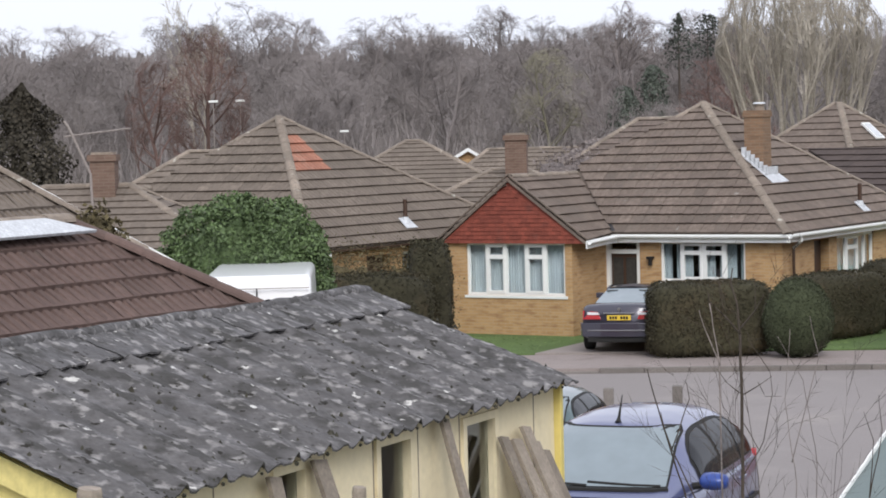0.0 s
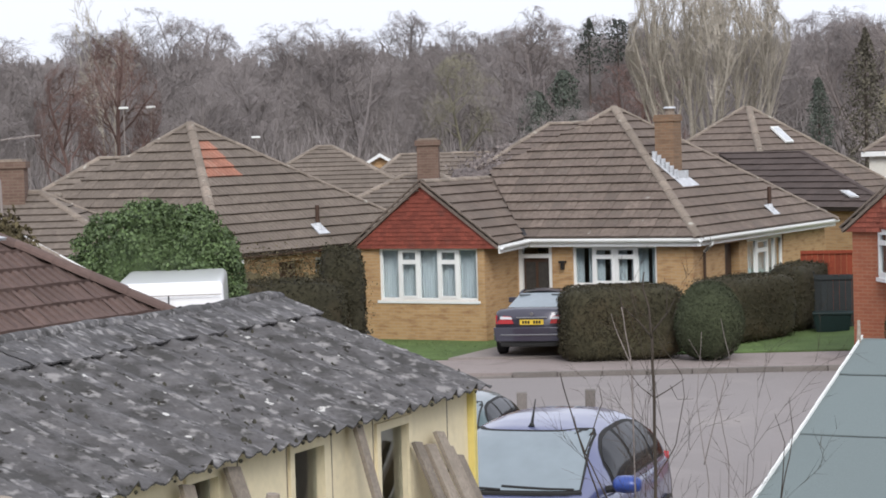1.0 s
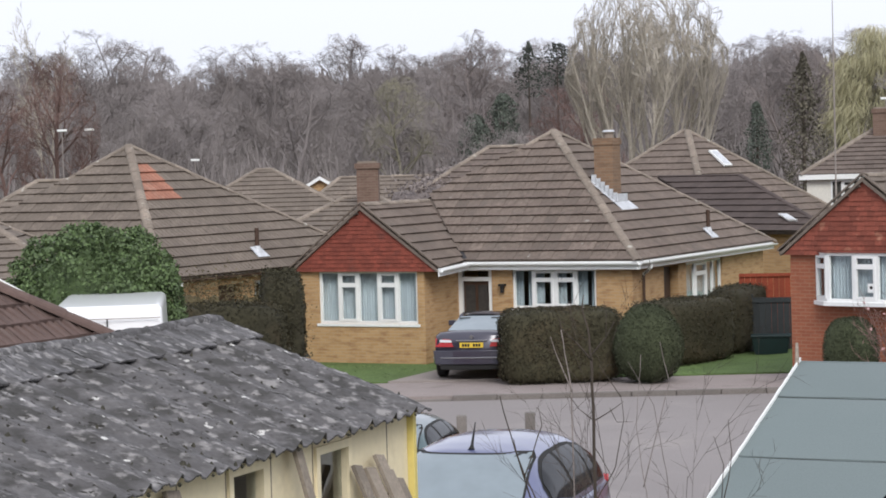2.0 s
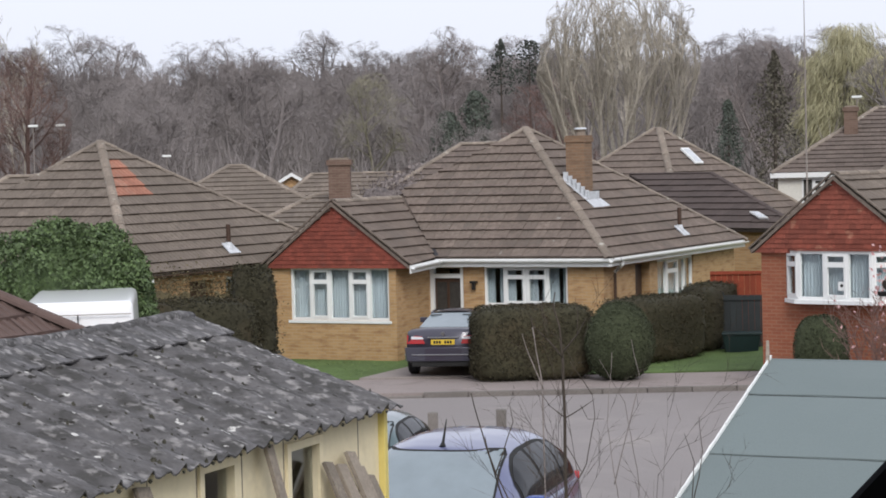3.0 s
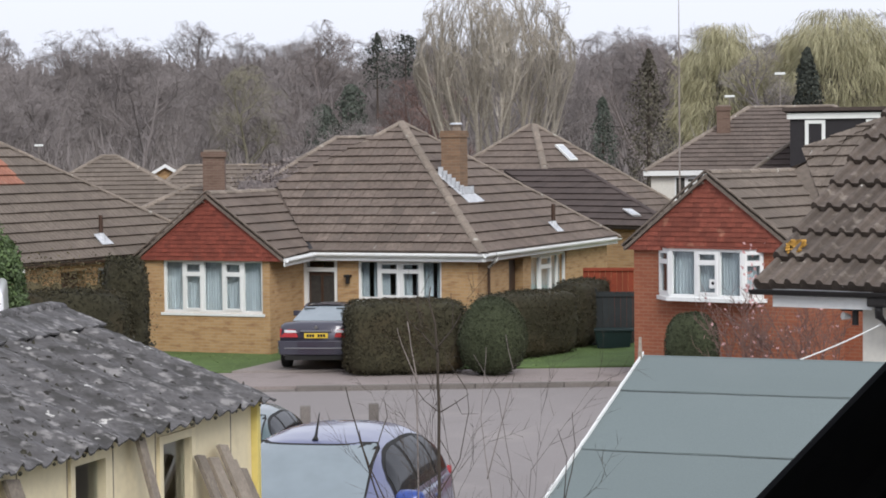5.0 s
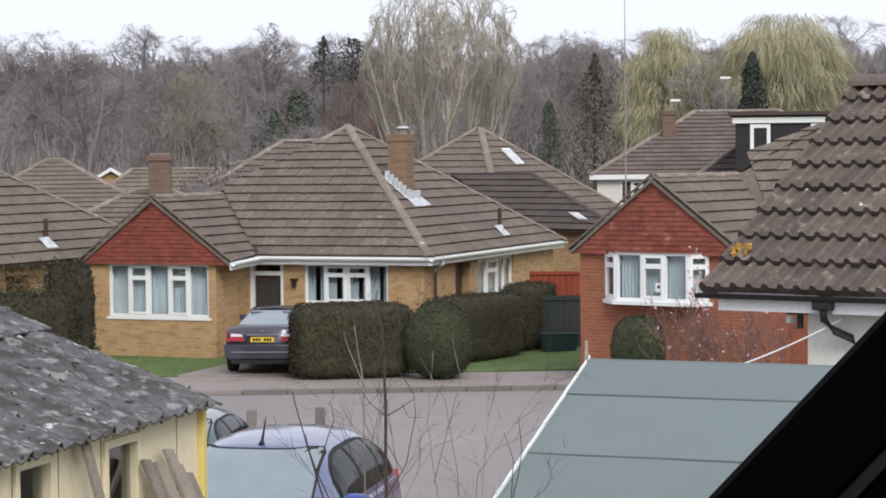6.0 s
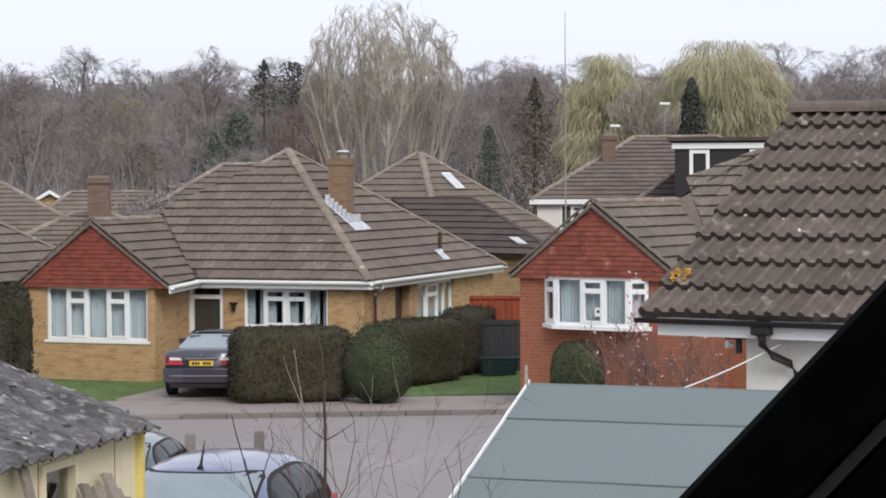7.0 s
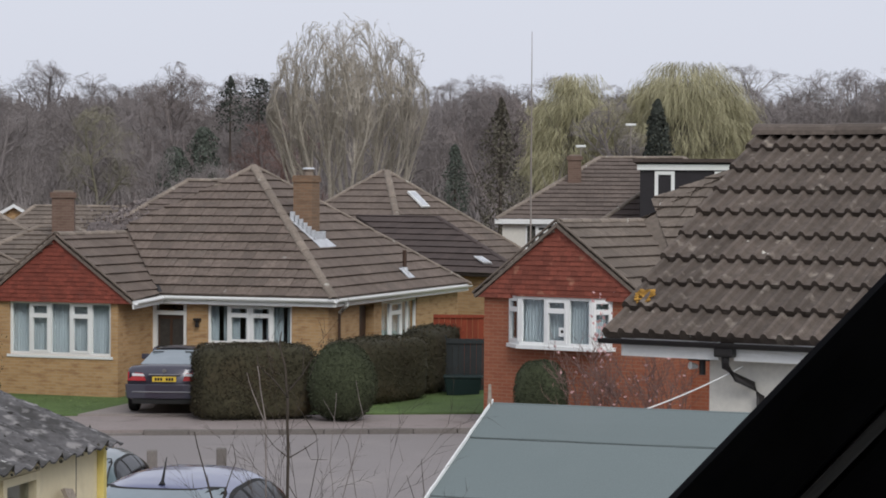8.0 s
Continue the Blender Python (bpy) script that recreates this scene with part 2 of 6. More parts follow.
# ---------- mesh helpers ----------
class Geo:
    """Vertices and faces gathered for one mesh."""

    def __init__(self):
        self.v, self.f = [], []

    def add(self, verts, faces):
        k = len(self.v)
        self.v += [tuple(p) for p in verts]
        self.f += [tuple(i + k for i in f) for f in faces]
        return self

    def box(self, x0, y0, z0, x1, y1, z1, m=None):
        vs = [Vector((x, y, z)) for z in (z0, z1) for y in (y0, y1) for x in (x0, x1)]
        if m:
            vs = [m @ p for p in vs]
        return self.add(vs, [(0, 2, 3, 1), (4, 5, 7, 6), (0, 1, 5, 4), (2, 6, 7, 3), (0, 4, 6, 2), (1, 3, 7, 5)])

    def prism(self, pts, off):
        """A polygon pushed along off into a solid."""
        n, off = len(pts), Vector(off)
        a = [Vector(p) for p in pts]
        return self.add(a + [p + off for p in a], [tuple(range(n - 1, -1, -1)), tuple(range(n, 2 * n))] + [(i, (i + 1) % n, n + (i + 1) % n, n + i) for i in range(n)])

    def tube(self, pts, radii, sides=8, close=True):
        pts = [Vector(p) for p in pts]
        if not isinstance(radii, (list, tuple)):
            radii = [radii] * len(pts)
        k = len(self.v)
        for i, p in enumerate(pts):
            d = (pts[min(i + 1, len(pts) - 1)] - pts[max(i - 1, 0)]).normalized()
            a = d.orthogonal().normalized()
            b = d.cross(a)
            for j in range(sides):
                w = 2 * math.pi * j / sides
                self.v.append(tuple(p + (a * math.cos(w) + b * math.sin(w)) * radii[i]))
        for i in range(len(pts) - 1):
            for j in range(sides):
                q = (j + 1) % sides
                self.f.append((k + i * sides + j, k + i * sides + q, k + (i + 1) * sides + q, k + (i + 1) * sides + j))
        if close:
            e = k + (len(pts) - 1) * sides
            self.f += [tuple(range(k + sides - 1, k - 1, -1)), tuple(range(e, e + sides))]
        return self

    def loft(self, rings, cap=True):
        k, n = len(self.v), len(rings[0])
        for r in rings:
            self.v += [tuple(p) for p in r]
        for i in range(len(rings) - 1):
            for j in range(n):
                q = (j + 1) % n
                self.f.append((k + i * n + j, k + i * n + q, k + (i + 1) * n + q, k + (i + 1) * n + j))
        if cap:
            e = k + (len(rings) - 1) * n
            self.f += [tuple(range(k + n - 1, k - 1, -1)), tuple(range(e, e + n))]
        return self


def part(name, geo, material, parent=None, label="", smooth=False, bevel=0.0):
    """Links a Geo (or a bmesh) as one mesh object under a thing or a part."""
    me = bpy.data.meshes.new(name)
    if isinstance(geo, Geo):
        me.from_pydata(geo.v, [], geo.f)
        bm = bmesh.new()
        bm.from_mesh(me)
        if len(geo.f) < 20000:
            bmesh.ops.recalc_face_normals(bm, faces=bm.faces)
    else:
        bm = geo
    if bevel:
        bmesh.ops.bevel(bm, geom=bm.edges[:], offset=bevel, segments=2, affect="EDGES", profile=0.6)
    bm.to_mesh(me)
    bm.free()
    me.materials.append(material)
    if smooth:
        me.polygons.foreach_set("use_smooth", [True] * len(me.polygons))
    ob = new(name, me)
    ob.parent = parent
    if label:
        ob["label"] = label
    return ob


def raw(name, geo, material, parent=None, label="", kind=""):
    """A large mesh straight from its lists."""
    me = bpy.data.meshes.new(name)
    me.from_pydata(geo.v, [], geo.f)
    me.materials.append(material)
    ob = new(name, me)
    ob.parent = parent
    return tagged(ob, label, kind=kind)


def thing(name, label, category, m=None, group="", kind=""):
    ob = tagged(new(name), label, category, group, kind)
    ob.empty_display_size = 0.2
    if m:
        ob.matrix_basis = m
    return ob


def clip(poly, region):
    """The part of a convex polygon that lies in a convex region (both counter-clockwise)."""
    out = poly
    for i in range(len(region)):
        (ax, ay), (bx, by) = region[i], region[(i + 1) % len(region)]
        side = lambda p: (bx - ax) * (p[1] - ay) - (by - ay) * (p[0] - ax)
        src, out = out, []
        for j in range(len(src)):
            p, q = src[j], src[(j + 1) % len(src)]
            sp, sq = side(p), side(q)
            if sp >= -1e-7:
                out.append(p)
            if (sp > 1e-7 and sq < -1e-7) or (sp < -1e-7 and sq > 1e-7):
                w = sp / (sp - sq)
                out.append((p[0] + w * (q[0] - p[0]), p[1] + w * (q[1] - p[1])))
        if len(out) < 3:
            return []
    return out


FLAT = [(0, 0), (0.06, 0.012), (0.42, 0.012), (0.5, 0.0), (0.56, 0.012), (0.94, 0.012), (1, 0)]
ROLL = [(0, 0.004), (0.06, 0.036), (0.12, 0.048), (0.20, 0.038), (0.26, 0.004), (0.5, 0.0), (0.56, 0.036), (0.62, 0.048), (0.70, 0.038), (0.76, 0.004), (1, 0.0)]
PLAIN = [(0, 0), (0.04, 0.004), (0.96, 0.004), (1, 0)]


def tiles(parent, poly, along, gauge, width, prof, thick, material, keep=0, bond=0.0, start=0.0, special=None):
    """Lays tiles over a convex sloping polygon, course by course from its lowest edge, cut at its edges."""
    poly = [Vector(p) for p in poly]
    s = Vector(along).normalized()
    nrm = Vector((0, 0, 0))
    for i in range(1, len(poly) - 1):
        nrm += (poly[i] - poly[0]).cross(poly[i + 1] - poly[0])
    nrm.normalize()
    t = nrm.cross(s)
    if t.z < 0:
        s, t = -s, -t
    if s.cross(t).dot(nrm) < 0:
        nrm = -nrm
    o = min(poly, key=lambda p: p.z)
    flat = [((p - o).dot(s), (p - o).dot(t)) for p in poly]
    area = sum(flat[i][0] * flat[(i + 1) % len(flat)][1] - flat[(i + 1) % len(flat)][0] * flat[i][1] for i in range(len(flat)))
    if area < 0:
        flat.reverse()
    s0, s1 = min(p[0] for p in flat), max(p[0] for p in flat)
    t1 = max(p[1] for p in flat)
    basis = Matrix((s, t, nrm)).transposed().to_4x4()
    height = lambda u: next(h0 + (h1 - h0) * (u - u0) / (u1 - u0) for (u0, h0), (u1, h1) in zip(prof, prof[1:]) if u <= u1 + 1e-9)
    rest, picked, full_mesh = Geo(), Geo(), None
    made, j = 0, 0
    rng = random.Random(7)
    while j * gauge + start < t1:
        tj = j * gauge + start
        i0 = int(s0 // width) - 1
        for i in range(i0, int(s1 // width) + 2):
            base = (i + bond * (j % 2)) * width
            cells, whole = [], True
            for (u0, _), (u1, _) in zip(prof, prof[1:]):
                cell = [(base + u0 * width, tj), (base + u1 * width, tj), (base + u1 * width, tj + gauge), (base + u0 * width, tj + gauge)]
                cut = clip(cell, flat)
                whole = whole and len(cut) == 4 and abs(cut[0][0] - cell[0][0]) + abs(cut[2][0] - cell[2][0]) + abs(cut[2][1] - cell[2][1]) < 1e-4
                if cut:
                    cells.append(cut)
            if not cells:
                continue
            tilt = rng.uniform(-0.004, 0.006)
            mid = o + s * (base + width / 2) + t * (tj + gauge / 2)
            odd = special and special(base + width / 2, tj + gauge / 2)
            if whole and made < keep and not odd:
                if full_mesh is None:
                    g = Geo()
                    shape(g, cells, base, tj, gauge, width, height, thick, 0, Vector((0, 0, 0)), Vector((1, 0, 0)), Vector((0, 1, 0)), Vector((0, 0, 1)), base, tj)
                    full_mesh = part("roof_tile", g, material, parent)
                    ob = full_mesh
                else:
                    ob = new("roof_tile", full_mesh.data)
                    ob.parent = parent
                ob.matrix_basis = Matrix.Translation(o + s * base + t * tj + nrm * tilt) @ basis @ pose(0, 0, 0, 0, 0, rng.uniform(-0.5, 0.5))
                made += 1
            else:
                shape(picked if odd else rest, cells, base, tj, gauge, width, height, thick, tilt, o, s, t, nrm, 0, 0)
        j += 1
    if rest.f:
        raw("roof_tiles", rest, material, parent, kind="stuff")
    if picked.f:
        raw("replaced_tiles", picked, TILE_ORANGE, parent, "orange replacement roof tiles", kind="stuff")


def shape(g, cells, base, tj, gauge, width, height, thick, tilt, o, s, t, nrm, ds, dt):
    """One tile as joined strips: its top, tilted up at the lower edge, and that edge's face."""
    index, verts, faces = {}, [], []

    def vert(p, low=False):
        key = (round(p[0], 4), round(p[1], 4), low)
        if key not in index:
            u = min(1, max(0, (p[0] - base) / width))
            h = -0.02 if low else height(u) + thick * (1 - (p[1] - tj) / gauge) + tilt
            index[key] = len(verts)
            verts.append(o + s * (p[0] - ds) + t * (p[1] - dt + (gauge * (0.13 if thick > 0.05 else 0.05) if low else 0)) + nrm * h)
        return index[key]

    for c in cells:
        ids = [vert(p) for p in c]
        if len(set(ids)) == len(ids):
            faces.append(tuple(ids))
        for a, b in zip(c, c[1:] + c[:1]):
            if abs(a[1] - tj) < 1e-5 and abs(b[1] - tj) < 1e-5:
                faces.append((vert(a, True), vert(b, True), vert(b), vert(a)))
    g.add(verts, faces)


def caps(parent, p0, p1, r=0.12, length=0.42, name="ridge_tile", material=None, lift=0.02):
    """A row of half-round ridge or hip tiles from p0 up to p1."""
    p0, p1 = Vector(p0), Vector(p1)
    d = p1 - p0
    n = max(1, round(d.length / length))
    x = d.normalized()
    side = Vector((0, 0, 1)).cross(x).normalized()
    up = x.cross(side)
    basis = Matrix((x, side, up)).transposed().to_4x4()
    rng = random.Random(int(abs(p0.x * 31 + p0.y * 17)))
    L = d.length / n
    g = Geo()
    ring = lambda k, rr: [(k, rr * math.cos(a) * 1.05, rr * math.sin(a) * 0.72 - 0.045) for a in [math.pi * q / 8 for q in range(9)]]
    inner = lambda k, rr: list(reversed(ring(k, rr - 0.022)))
    g.loft([ring(-0.02, r) + inner(-0.02, r), ring(L - 0.012, r * 0.93) + inner(L - 0.012, r * 0.93)])
    first = part(name, g, material or CAP, parent)
    for i in range(n):
        ob = first if i == 0 else new(name, first.data)
        ob.parent = parent
        ob.matrix_basis = Matrix.Translation(p0 + x * (i * L) + up * (lift + rng.uniform(-0.006, 0.008))) @ basis @ pose(0, 0, 0, rng.uniform(-2, 2), 0, 0)


def wall_with_holes(name, parent, material, length, z0, z1, holes, thick=0.25):
    """A wall along +x from 0 to length, its outer face at y = 0 and its thickness towards +y, with openings (x0, z0, x1, z1) cut through."""
    xs = sorted({0, length, *[h[0] for h in holes], *[h[2] for h in holes]})
    zs = sorted({z0, z1, *[h[1] for h in holes], *[h[3] for h in holes]})
    g = Geo()
    inside = lambda x, z: any(h[0] < x < h[2] and h[1] < z < h[3] for h in holes)
    for xa, xb in zip(xs, xs[1:]):
        run = None
        for za, zb in zip(zs, zs[1:]):
            solid = not inside((xa + xb) / 2, (za + zb) / 2)
            if solid:
                run = (run[0], zb) if run else (za, zb)
            if run and (not solid or zb == zs[-1]):
                g.box(xa, 0, run[0], xb, thick, run[1])
                run = None
    bm = bmesh.new()
    me = bpy.data.meshes.new("tmp")
    me.from_pydata(g.v, [], g.f)
    bm.from_mesh(me)
    bmesh.ops.remove_doubles(bm, verts=bm.verts, dist=0.0005)
    return part(name, bm, material, parent)


def window(parent, x0, z0, x1, z1, lights, m, curtain=True, fans=(), sill=True, name="window", depth=0.06, deep=1):
    """A white casement window in the plane y = 0 of m: frame, lights with panes, some with a fanlight over a transom, a sill and net curtains behind."""
    w = part(name, Geo().box(x0, -0.01, z0, x1, depth, z0 + 0.06, m).box(x0, -0.01, z1 - 0.06, x1, depth, z1, m).box(x0, -0.01, z0 + 0.06, x0 + 0.06, depth, z1 - 0.06, m).box(x1 - 0.06, -0.01, z0 + 0.06, x1, depth, z1 - 0.06, m), WHITE, parent, "white plastic window frame")
    edges = [x0 + (x1 - x0) * e for e in lights]
    for k, (a, b) in enumerate(zip(edges, edges[1:])):
        if k:
            part("mullion", Geo().box(a - 0.03, -0.012, z0 + 0.06, a + 0.03, depth, z1 - 0.06, m), WHITE, w)
        lo, hi = z0 + 0.06, z1 - 0.06
        if k in fans:
            tz = z1 - 0.06 - (z1 - z0) * 0.22
            for qa, qb in ((lo, tz), (tz, hi)):
                sash = Geo().box(a + 0.03, -0.03, qa, a + 0.085, 0.03, qb, m).box(b - 0.085, -0.03, qa, b - 0.03, 0.03, qb, m).box(a + 0.085, -0.03, qa, b - 0.085, 0.03, qa + 0.05, m).box(a + 0.085, -0.03, qb - 0.05, b - 0.085, 0.03, qb, m)
                part("casement" if qa == lo else "fanlight", sash, WHITE, w)
        pane = part("pane", Geo().box(a + 0.02, 0.022, lo, b - 0.02, 0.030, hi, m), GLASS, w)
        pane.visible_shadow = False
        if curtain:
            g, steps = Geo(), 26
            gap = 0.0 if curtain is True else curtain
            spans = [(a, b)] if not gap else [(a, a + (b - a) * 0.42), (b - (b - a) * 0.36, b)]
            for sa, sb in spans:
                pts = [(sa + (sb - sa) * q / steps, 0.16 + 0.025 * math.sin(q * 1.9 + k) + 0.012 * math.sin(q * 4.3)) for q in range(steps + 1)]
                vs = [m @ Vector((px, py, z)) for z in (lo - 0.05, hi + 0.05) for px, py in pts] + [m @ Vector((px, py + 0.006, z)) for z in (lo - 0.05, hi + 0.05) for px, py in pts]
                n = steps + 1
                g.add(vs, [(q, q + 1, n + q + 1, n + q) for q in range(steps)] + [(2 * n + q + 1, 2 * n + q, 3 * n + q, 3 * n + q + 1) for q in range(steps)])
            part("net_curtain", g, CURTAIN, w, "pale folded net curtain", smooth=True)
    if sill:
        part("sill", Geo().box(x0 - 0.06, -0.09, z0 - 0.07, x1 + 0.06, depth, z0 - 0.002, m), WHITE, parent, "white window sill", bevel=0.008)
    return w


def gutter(parent, p0, p1, r=0.065, material=None, fascia=0.16):
    """A half-round gutter from p0 to p1 on its fascia board."""
    p0, p1 = Vector(p0), Vector(p1)
    x = (p1 - p0).normalized()
    side = x.cross(Vector((0, 0, 1)))
    arc = [math.pi + math.pi * q / 8 for q in range(9)]
    ring = lambda p: [p + side * (r + r * math.cos(a)) + Vector((0, 0, r * math.sin(a))) for a in arc] + [p + side * (r + (r - 0.012) * math.cos(a)) + Vector((0, 0, (r - 0.012) * math.sin(a))) for a in reversed(arc)]
    part("gutter", Geo().loft([ring(p0), ring(p1)]), material or WHITE, parent, smooth=False)
    if fascia:
        part("fascia", Geo().prism([p0 + Vector((0, 0, 0.03)), p1 + Vector((0, 0, 0.03)), p1 - Vector((0, 0, fascia)), p0 - Vector((0, 0, fascia))], -side * 0.025), WHITE, parent)


def polar(az, dist, z=0.0, rz=0.0):
    """A place by its bearing right of the y axis in degrees, and its distance."""
    return pose(dist * math.sin(radians(az)), dist * math.cos(radians(az)), z, 0, 0, rz)


# ---------- ground ----------
def gz(x, y):
    """The height of the ground: level beyond the road, rising towards the near gardens."""
    r = math.hypot(x, y)
    w = min(1, max(0, (28 - r) / 13))
    return 1.2 * w * w * (3 - 2 * w) - 0.1


def sheet(name, xs, ys, dz, material, label, category):
    g = Geo()
    n = len(xs)
    g.v = [(x, y, gz(x, y) + dz) for y in ys for x in xs]
    g.f = [(j * n + i, j * n + i + 1, (j + 1) * n + i + 1, (j + 1) * n + i) for j in range(len(ys) - 1) for i in range(n - 1)]
    ob = raw(name, g, material)
    return tagged(ob, label, category, kind="structure")


steps = [-1500, -700, -400, -250, -150, -100, -70] + [-50 + i for i in range(0, 81)] + [45, 70, 120, 250, 500, 1500]
deep = [-1000, -300, -80, -20] + [-8 + i for i in range(0, 70)] + [70, 90, 120, 160, 250, 400, 700, 1500, 3000]
sheet("ground", steps, deep, -0.04, SOIL, "rough brown and green open ground", "ground")
sheet("road", [-44 + i * 1.0 for i in range(0, 60)], [14 + i * 0.8 for i in range(0, 50)], 0.0, ASPHALT, "pale grey worn asphalt road with patches", "road")

KX, KY = Vector((0.906, 0.423, 0)), Vector((-0.423, 0.906, 0))
K0 = Vector((-20.0, 39.9, 0))
kp = lambda s, n, z=0.0: K0 + KX * s + KY * n + Vector((0, 0, z))


def slab(name, pts, top, bottom, material, label, category):
    g = Geo().prism([Vector((p[0], p[1], bottom)) for p in pts], (0, 0, top - bottom))
    return tagged(part(name, g, material), label, category, kind="structure")


slab("pavement", [kp(-30, 0.13), kp(30, 0.13), kp(30, 3.0), kp(-30, 3.0)], 0.0, -0.16, PAVE, "pinkish grey asphalt pavement behind the kerb", "pavement")
slab("lawn", [kp(-30, 3.0), kp(30, 3.0), kp(30, 26), kp(-30, 26)], 0.03, -0.16, GRASS, "short green front lawn", "lawn")
slab("driveway", [(-22.6, 41.95), (-20.2, 43.1), (-20.2, 47.95), (-22.9, 47.95)], 0.045, -0.1, DRIVE, "grey concrete driveway beside the hedge", "driveway")
kerb = thing("kerb", "pale concrete kerb stones along the road", "kerb", kind="structure")
stone = None
for i in range(-30, 32):
    s0 = i * 0.92
    drop = -0.075 if -5.0 < s0 < -0.6 else 0.0
    if stone is None:
        g = Geo().box(0, 0, -0.2, 0.905, 0.125, 0.0)
        stone = part("kerb_stone", g, KERB, kerb, bevel=0.012)
        ob = stone
    else:
        ob = new("kerb_stone", stone.data)
        ob.parent = kerb
    p = kp(s0, 0)
    ob.matrix_basis = pose(p.x, p.y, 0.01 + drop, 0, 0, math.degrees(math.atan2(KX.y, KX.x)))


# ---------- bungalows ----------
def bungalow(label, m, brick, hung, tile, kind, group="bungalows", wing=3.8, recess=2.15, wide=7.75, ridge=3.7, slide=0.0):
    """A bungalow with a gabled front wing, a hipped main roof, chimney, windows and rainwater goods."""
    h = thing("bungalow", label, "house", m, group)
    WING, FR, SD, BK, EZ, WZ, RZ = wing, recess, wide, 11.4, 2.4, 2.3, 3.85
    ex, ey = SD + 0.25, FR - 0.25
    apex, corner, back = Vector((4.45, 5.5, 5.55)), Vector((ex, ey, EZ)), Vector((ex, 11.6, EZ))
    J, gap, gl, gr = Vector((1.8, ridge, RZ)), Vector((1.8, -0.15, RZ)), Vector((-0.2, -0.15, WZ)), Vector((3.9, -0.15, WZ))
    lc, lb, v0 = Vector((-0.4, ey, EZ)), Vector((-0.4, 11.6, EZ)), Vector((3.75, ey, EZ))
    # walls, with openings
    low = -0.5
    if kind == "C":
        wall_with_holes("wall", h, brick, WING, low, 2.34, [(0.62, 1.3, 3.05, 2.3)])
    else:
        wall_with_holes("wall", h, brick, WING, low, 2.34, [(0.53, 0.98, 3.23, 2.25)])
    w = wall_with_holes("wall", h, brick, SD - WING, low, EZ, [] if kind == "C" else [(0.02, 0.0, 0.94, 2.2), (1.49, 1.24, 3.68, 2.2)])
    w.matrix_basis = pose(WING, FR, 0)
    w = wall_with_holes("wall", h, brick, FR - 0.25, low, WZ, [])
    w.matrix_basis = pose(WING, 0.25, 0, 0, 0, 90)
    w = wall_with_holes("wall", h, brick, BK - FR - 0.5, low, EZ, [(2.1 + slide, 0.0, 3.1 + slide, 2.12), (3.65 + slide, 0.95, 6.35 + slide, 2.14)])
    w.matrix_basis = pose(SD, FR + 0.25, 0, 0, 0, 90)
    w = wall_with_holes("wall", h, brick, BK - 0.5, low, WZ - 0.02, [])
    w.matrix_basis = pose(0, BK - 0.25, 0, 0, 0, -90)
    w = wall_with_holes("wall", h, brick, SD, low, EZ, [])
    w.matrix_basis = pose(SD, BK, 0, 0, 0, 180)
    # added dark panels imitate the unlit rooms behind the glass
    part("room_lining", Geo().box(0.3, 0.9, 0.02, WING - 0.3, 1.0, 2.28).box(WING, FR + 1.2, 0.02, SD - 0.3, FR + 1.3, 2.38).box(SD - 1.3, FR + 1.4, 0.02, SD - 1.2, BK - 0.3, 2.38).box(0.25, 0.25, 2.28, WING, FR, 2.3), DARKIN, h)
    # roof decks
    for name, pts in (("roof", [lc, corner, apex]), ("roof", [corner, back, apex]), ("roof", [back, lb, apex]), ("roof", [lb, lc, apex]), ("roof", [gr, v0, J, gap]), ("roof", [gap, J, lc, gl])):
        n = (pts[1] - pts[0]).cross(pts[2] - pts[0]).normalized()
        n = n if n.z > 0 else -n
        part(name, Geo().prism([p - n * 0.03 for p in pts], -n * 0.06), tile, h)
    extra = {"A": 300, "B": 200, "C": 200}[kind]
    flame = (lambda a, b: 2.65 < b < 3.95 and b * 0.76 - 0.1 < a < b * 0.76 + 0.55 + (3.95 - b) * 0.75) if kind == "B" else None
    tiles(h, [v0, corner, apex, J], (1, 0, 0), 0.335, 0.33, FLAT, 0.045, tile, keep=extra)
    tiles(h, [gr, v0, J, gap], (0, 1, 0), 0.335, 0.33, FLAT, 0.045, tile)
    tiles(h, [gap, J, lc, gl], (0, 1, 0), 0.335, 0.33, FLAT, 0.045, tile)
    tiles(h, [corner, back, apex], (0, 1, 0), 0.335, 0.33, FLAT, 0.045, tile, special=flame)
    tiles(h, [lb, lc, apex], (0, 1, 0), 0.335, 0.33, FLAT, 0.045, tile)
    for a, b in ((corner, apex), (J, apex), (back, apex), (lb, apex)):
        caps(h, a, b, name="hip_tile")
    caps(h, gap + Vector((0, 0.1, 0)), J, name="ridge_tile")
    part("valley", Geo().prism([v0 + Vector((-0.09, 0, 0.055)), v0 + Vector((0.09, 0, 0.055)), J + Vector((0.09, 0, 0.055)), J + Vector((-0.09, 0, 0.055))], (0, 0, 0.008)), DARKMETAL, h, "dark valley gutter")
    # tile-hung gable
    part("gable_wall", Geo().prism([gl + Vector((0.12, 0.16, 0)), gr + Vector((-0.12, 0.16, 0)), gap + Vector((0, 0.16, -0.09))], (0, 0.1, 0)), hung, h)
    g0, g1, g2 = gl + Vector((0.1, 0.05, -0.06)), gr + Vector((-0.1, 0.05, -0.06)), gap + Vector((0, 0.09, -0.1))
    tiles(h, [g0, g1, g2], (1, 0, 0), 0.1, 0.165, PLAIN, 0.016, hung, bond=0.5)
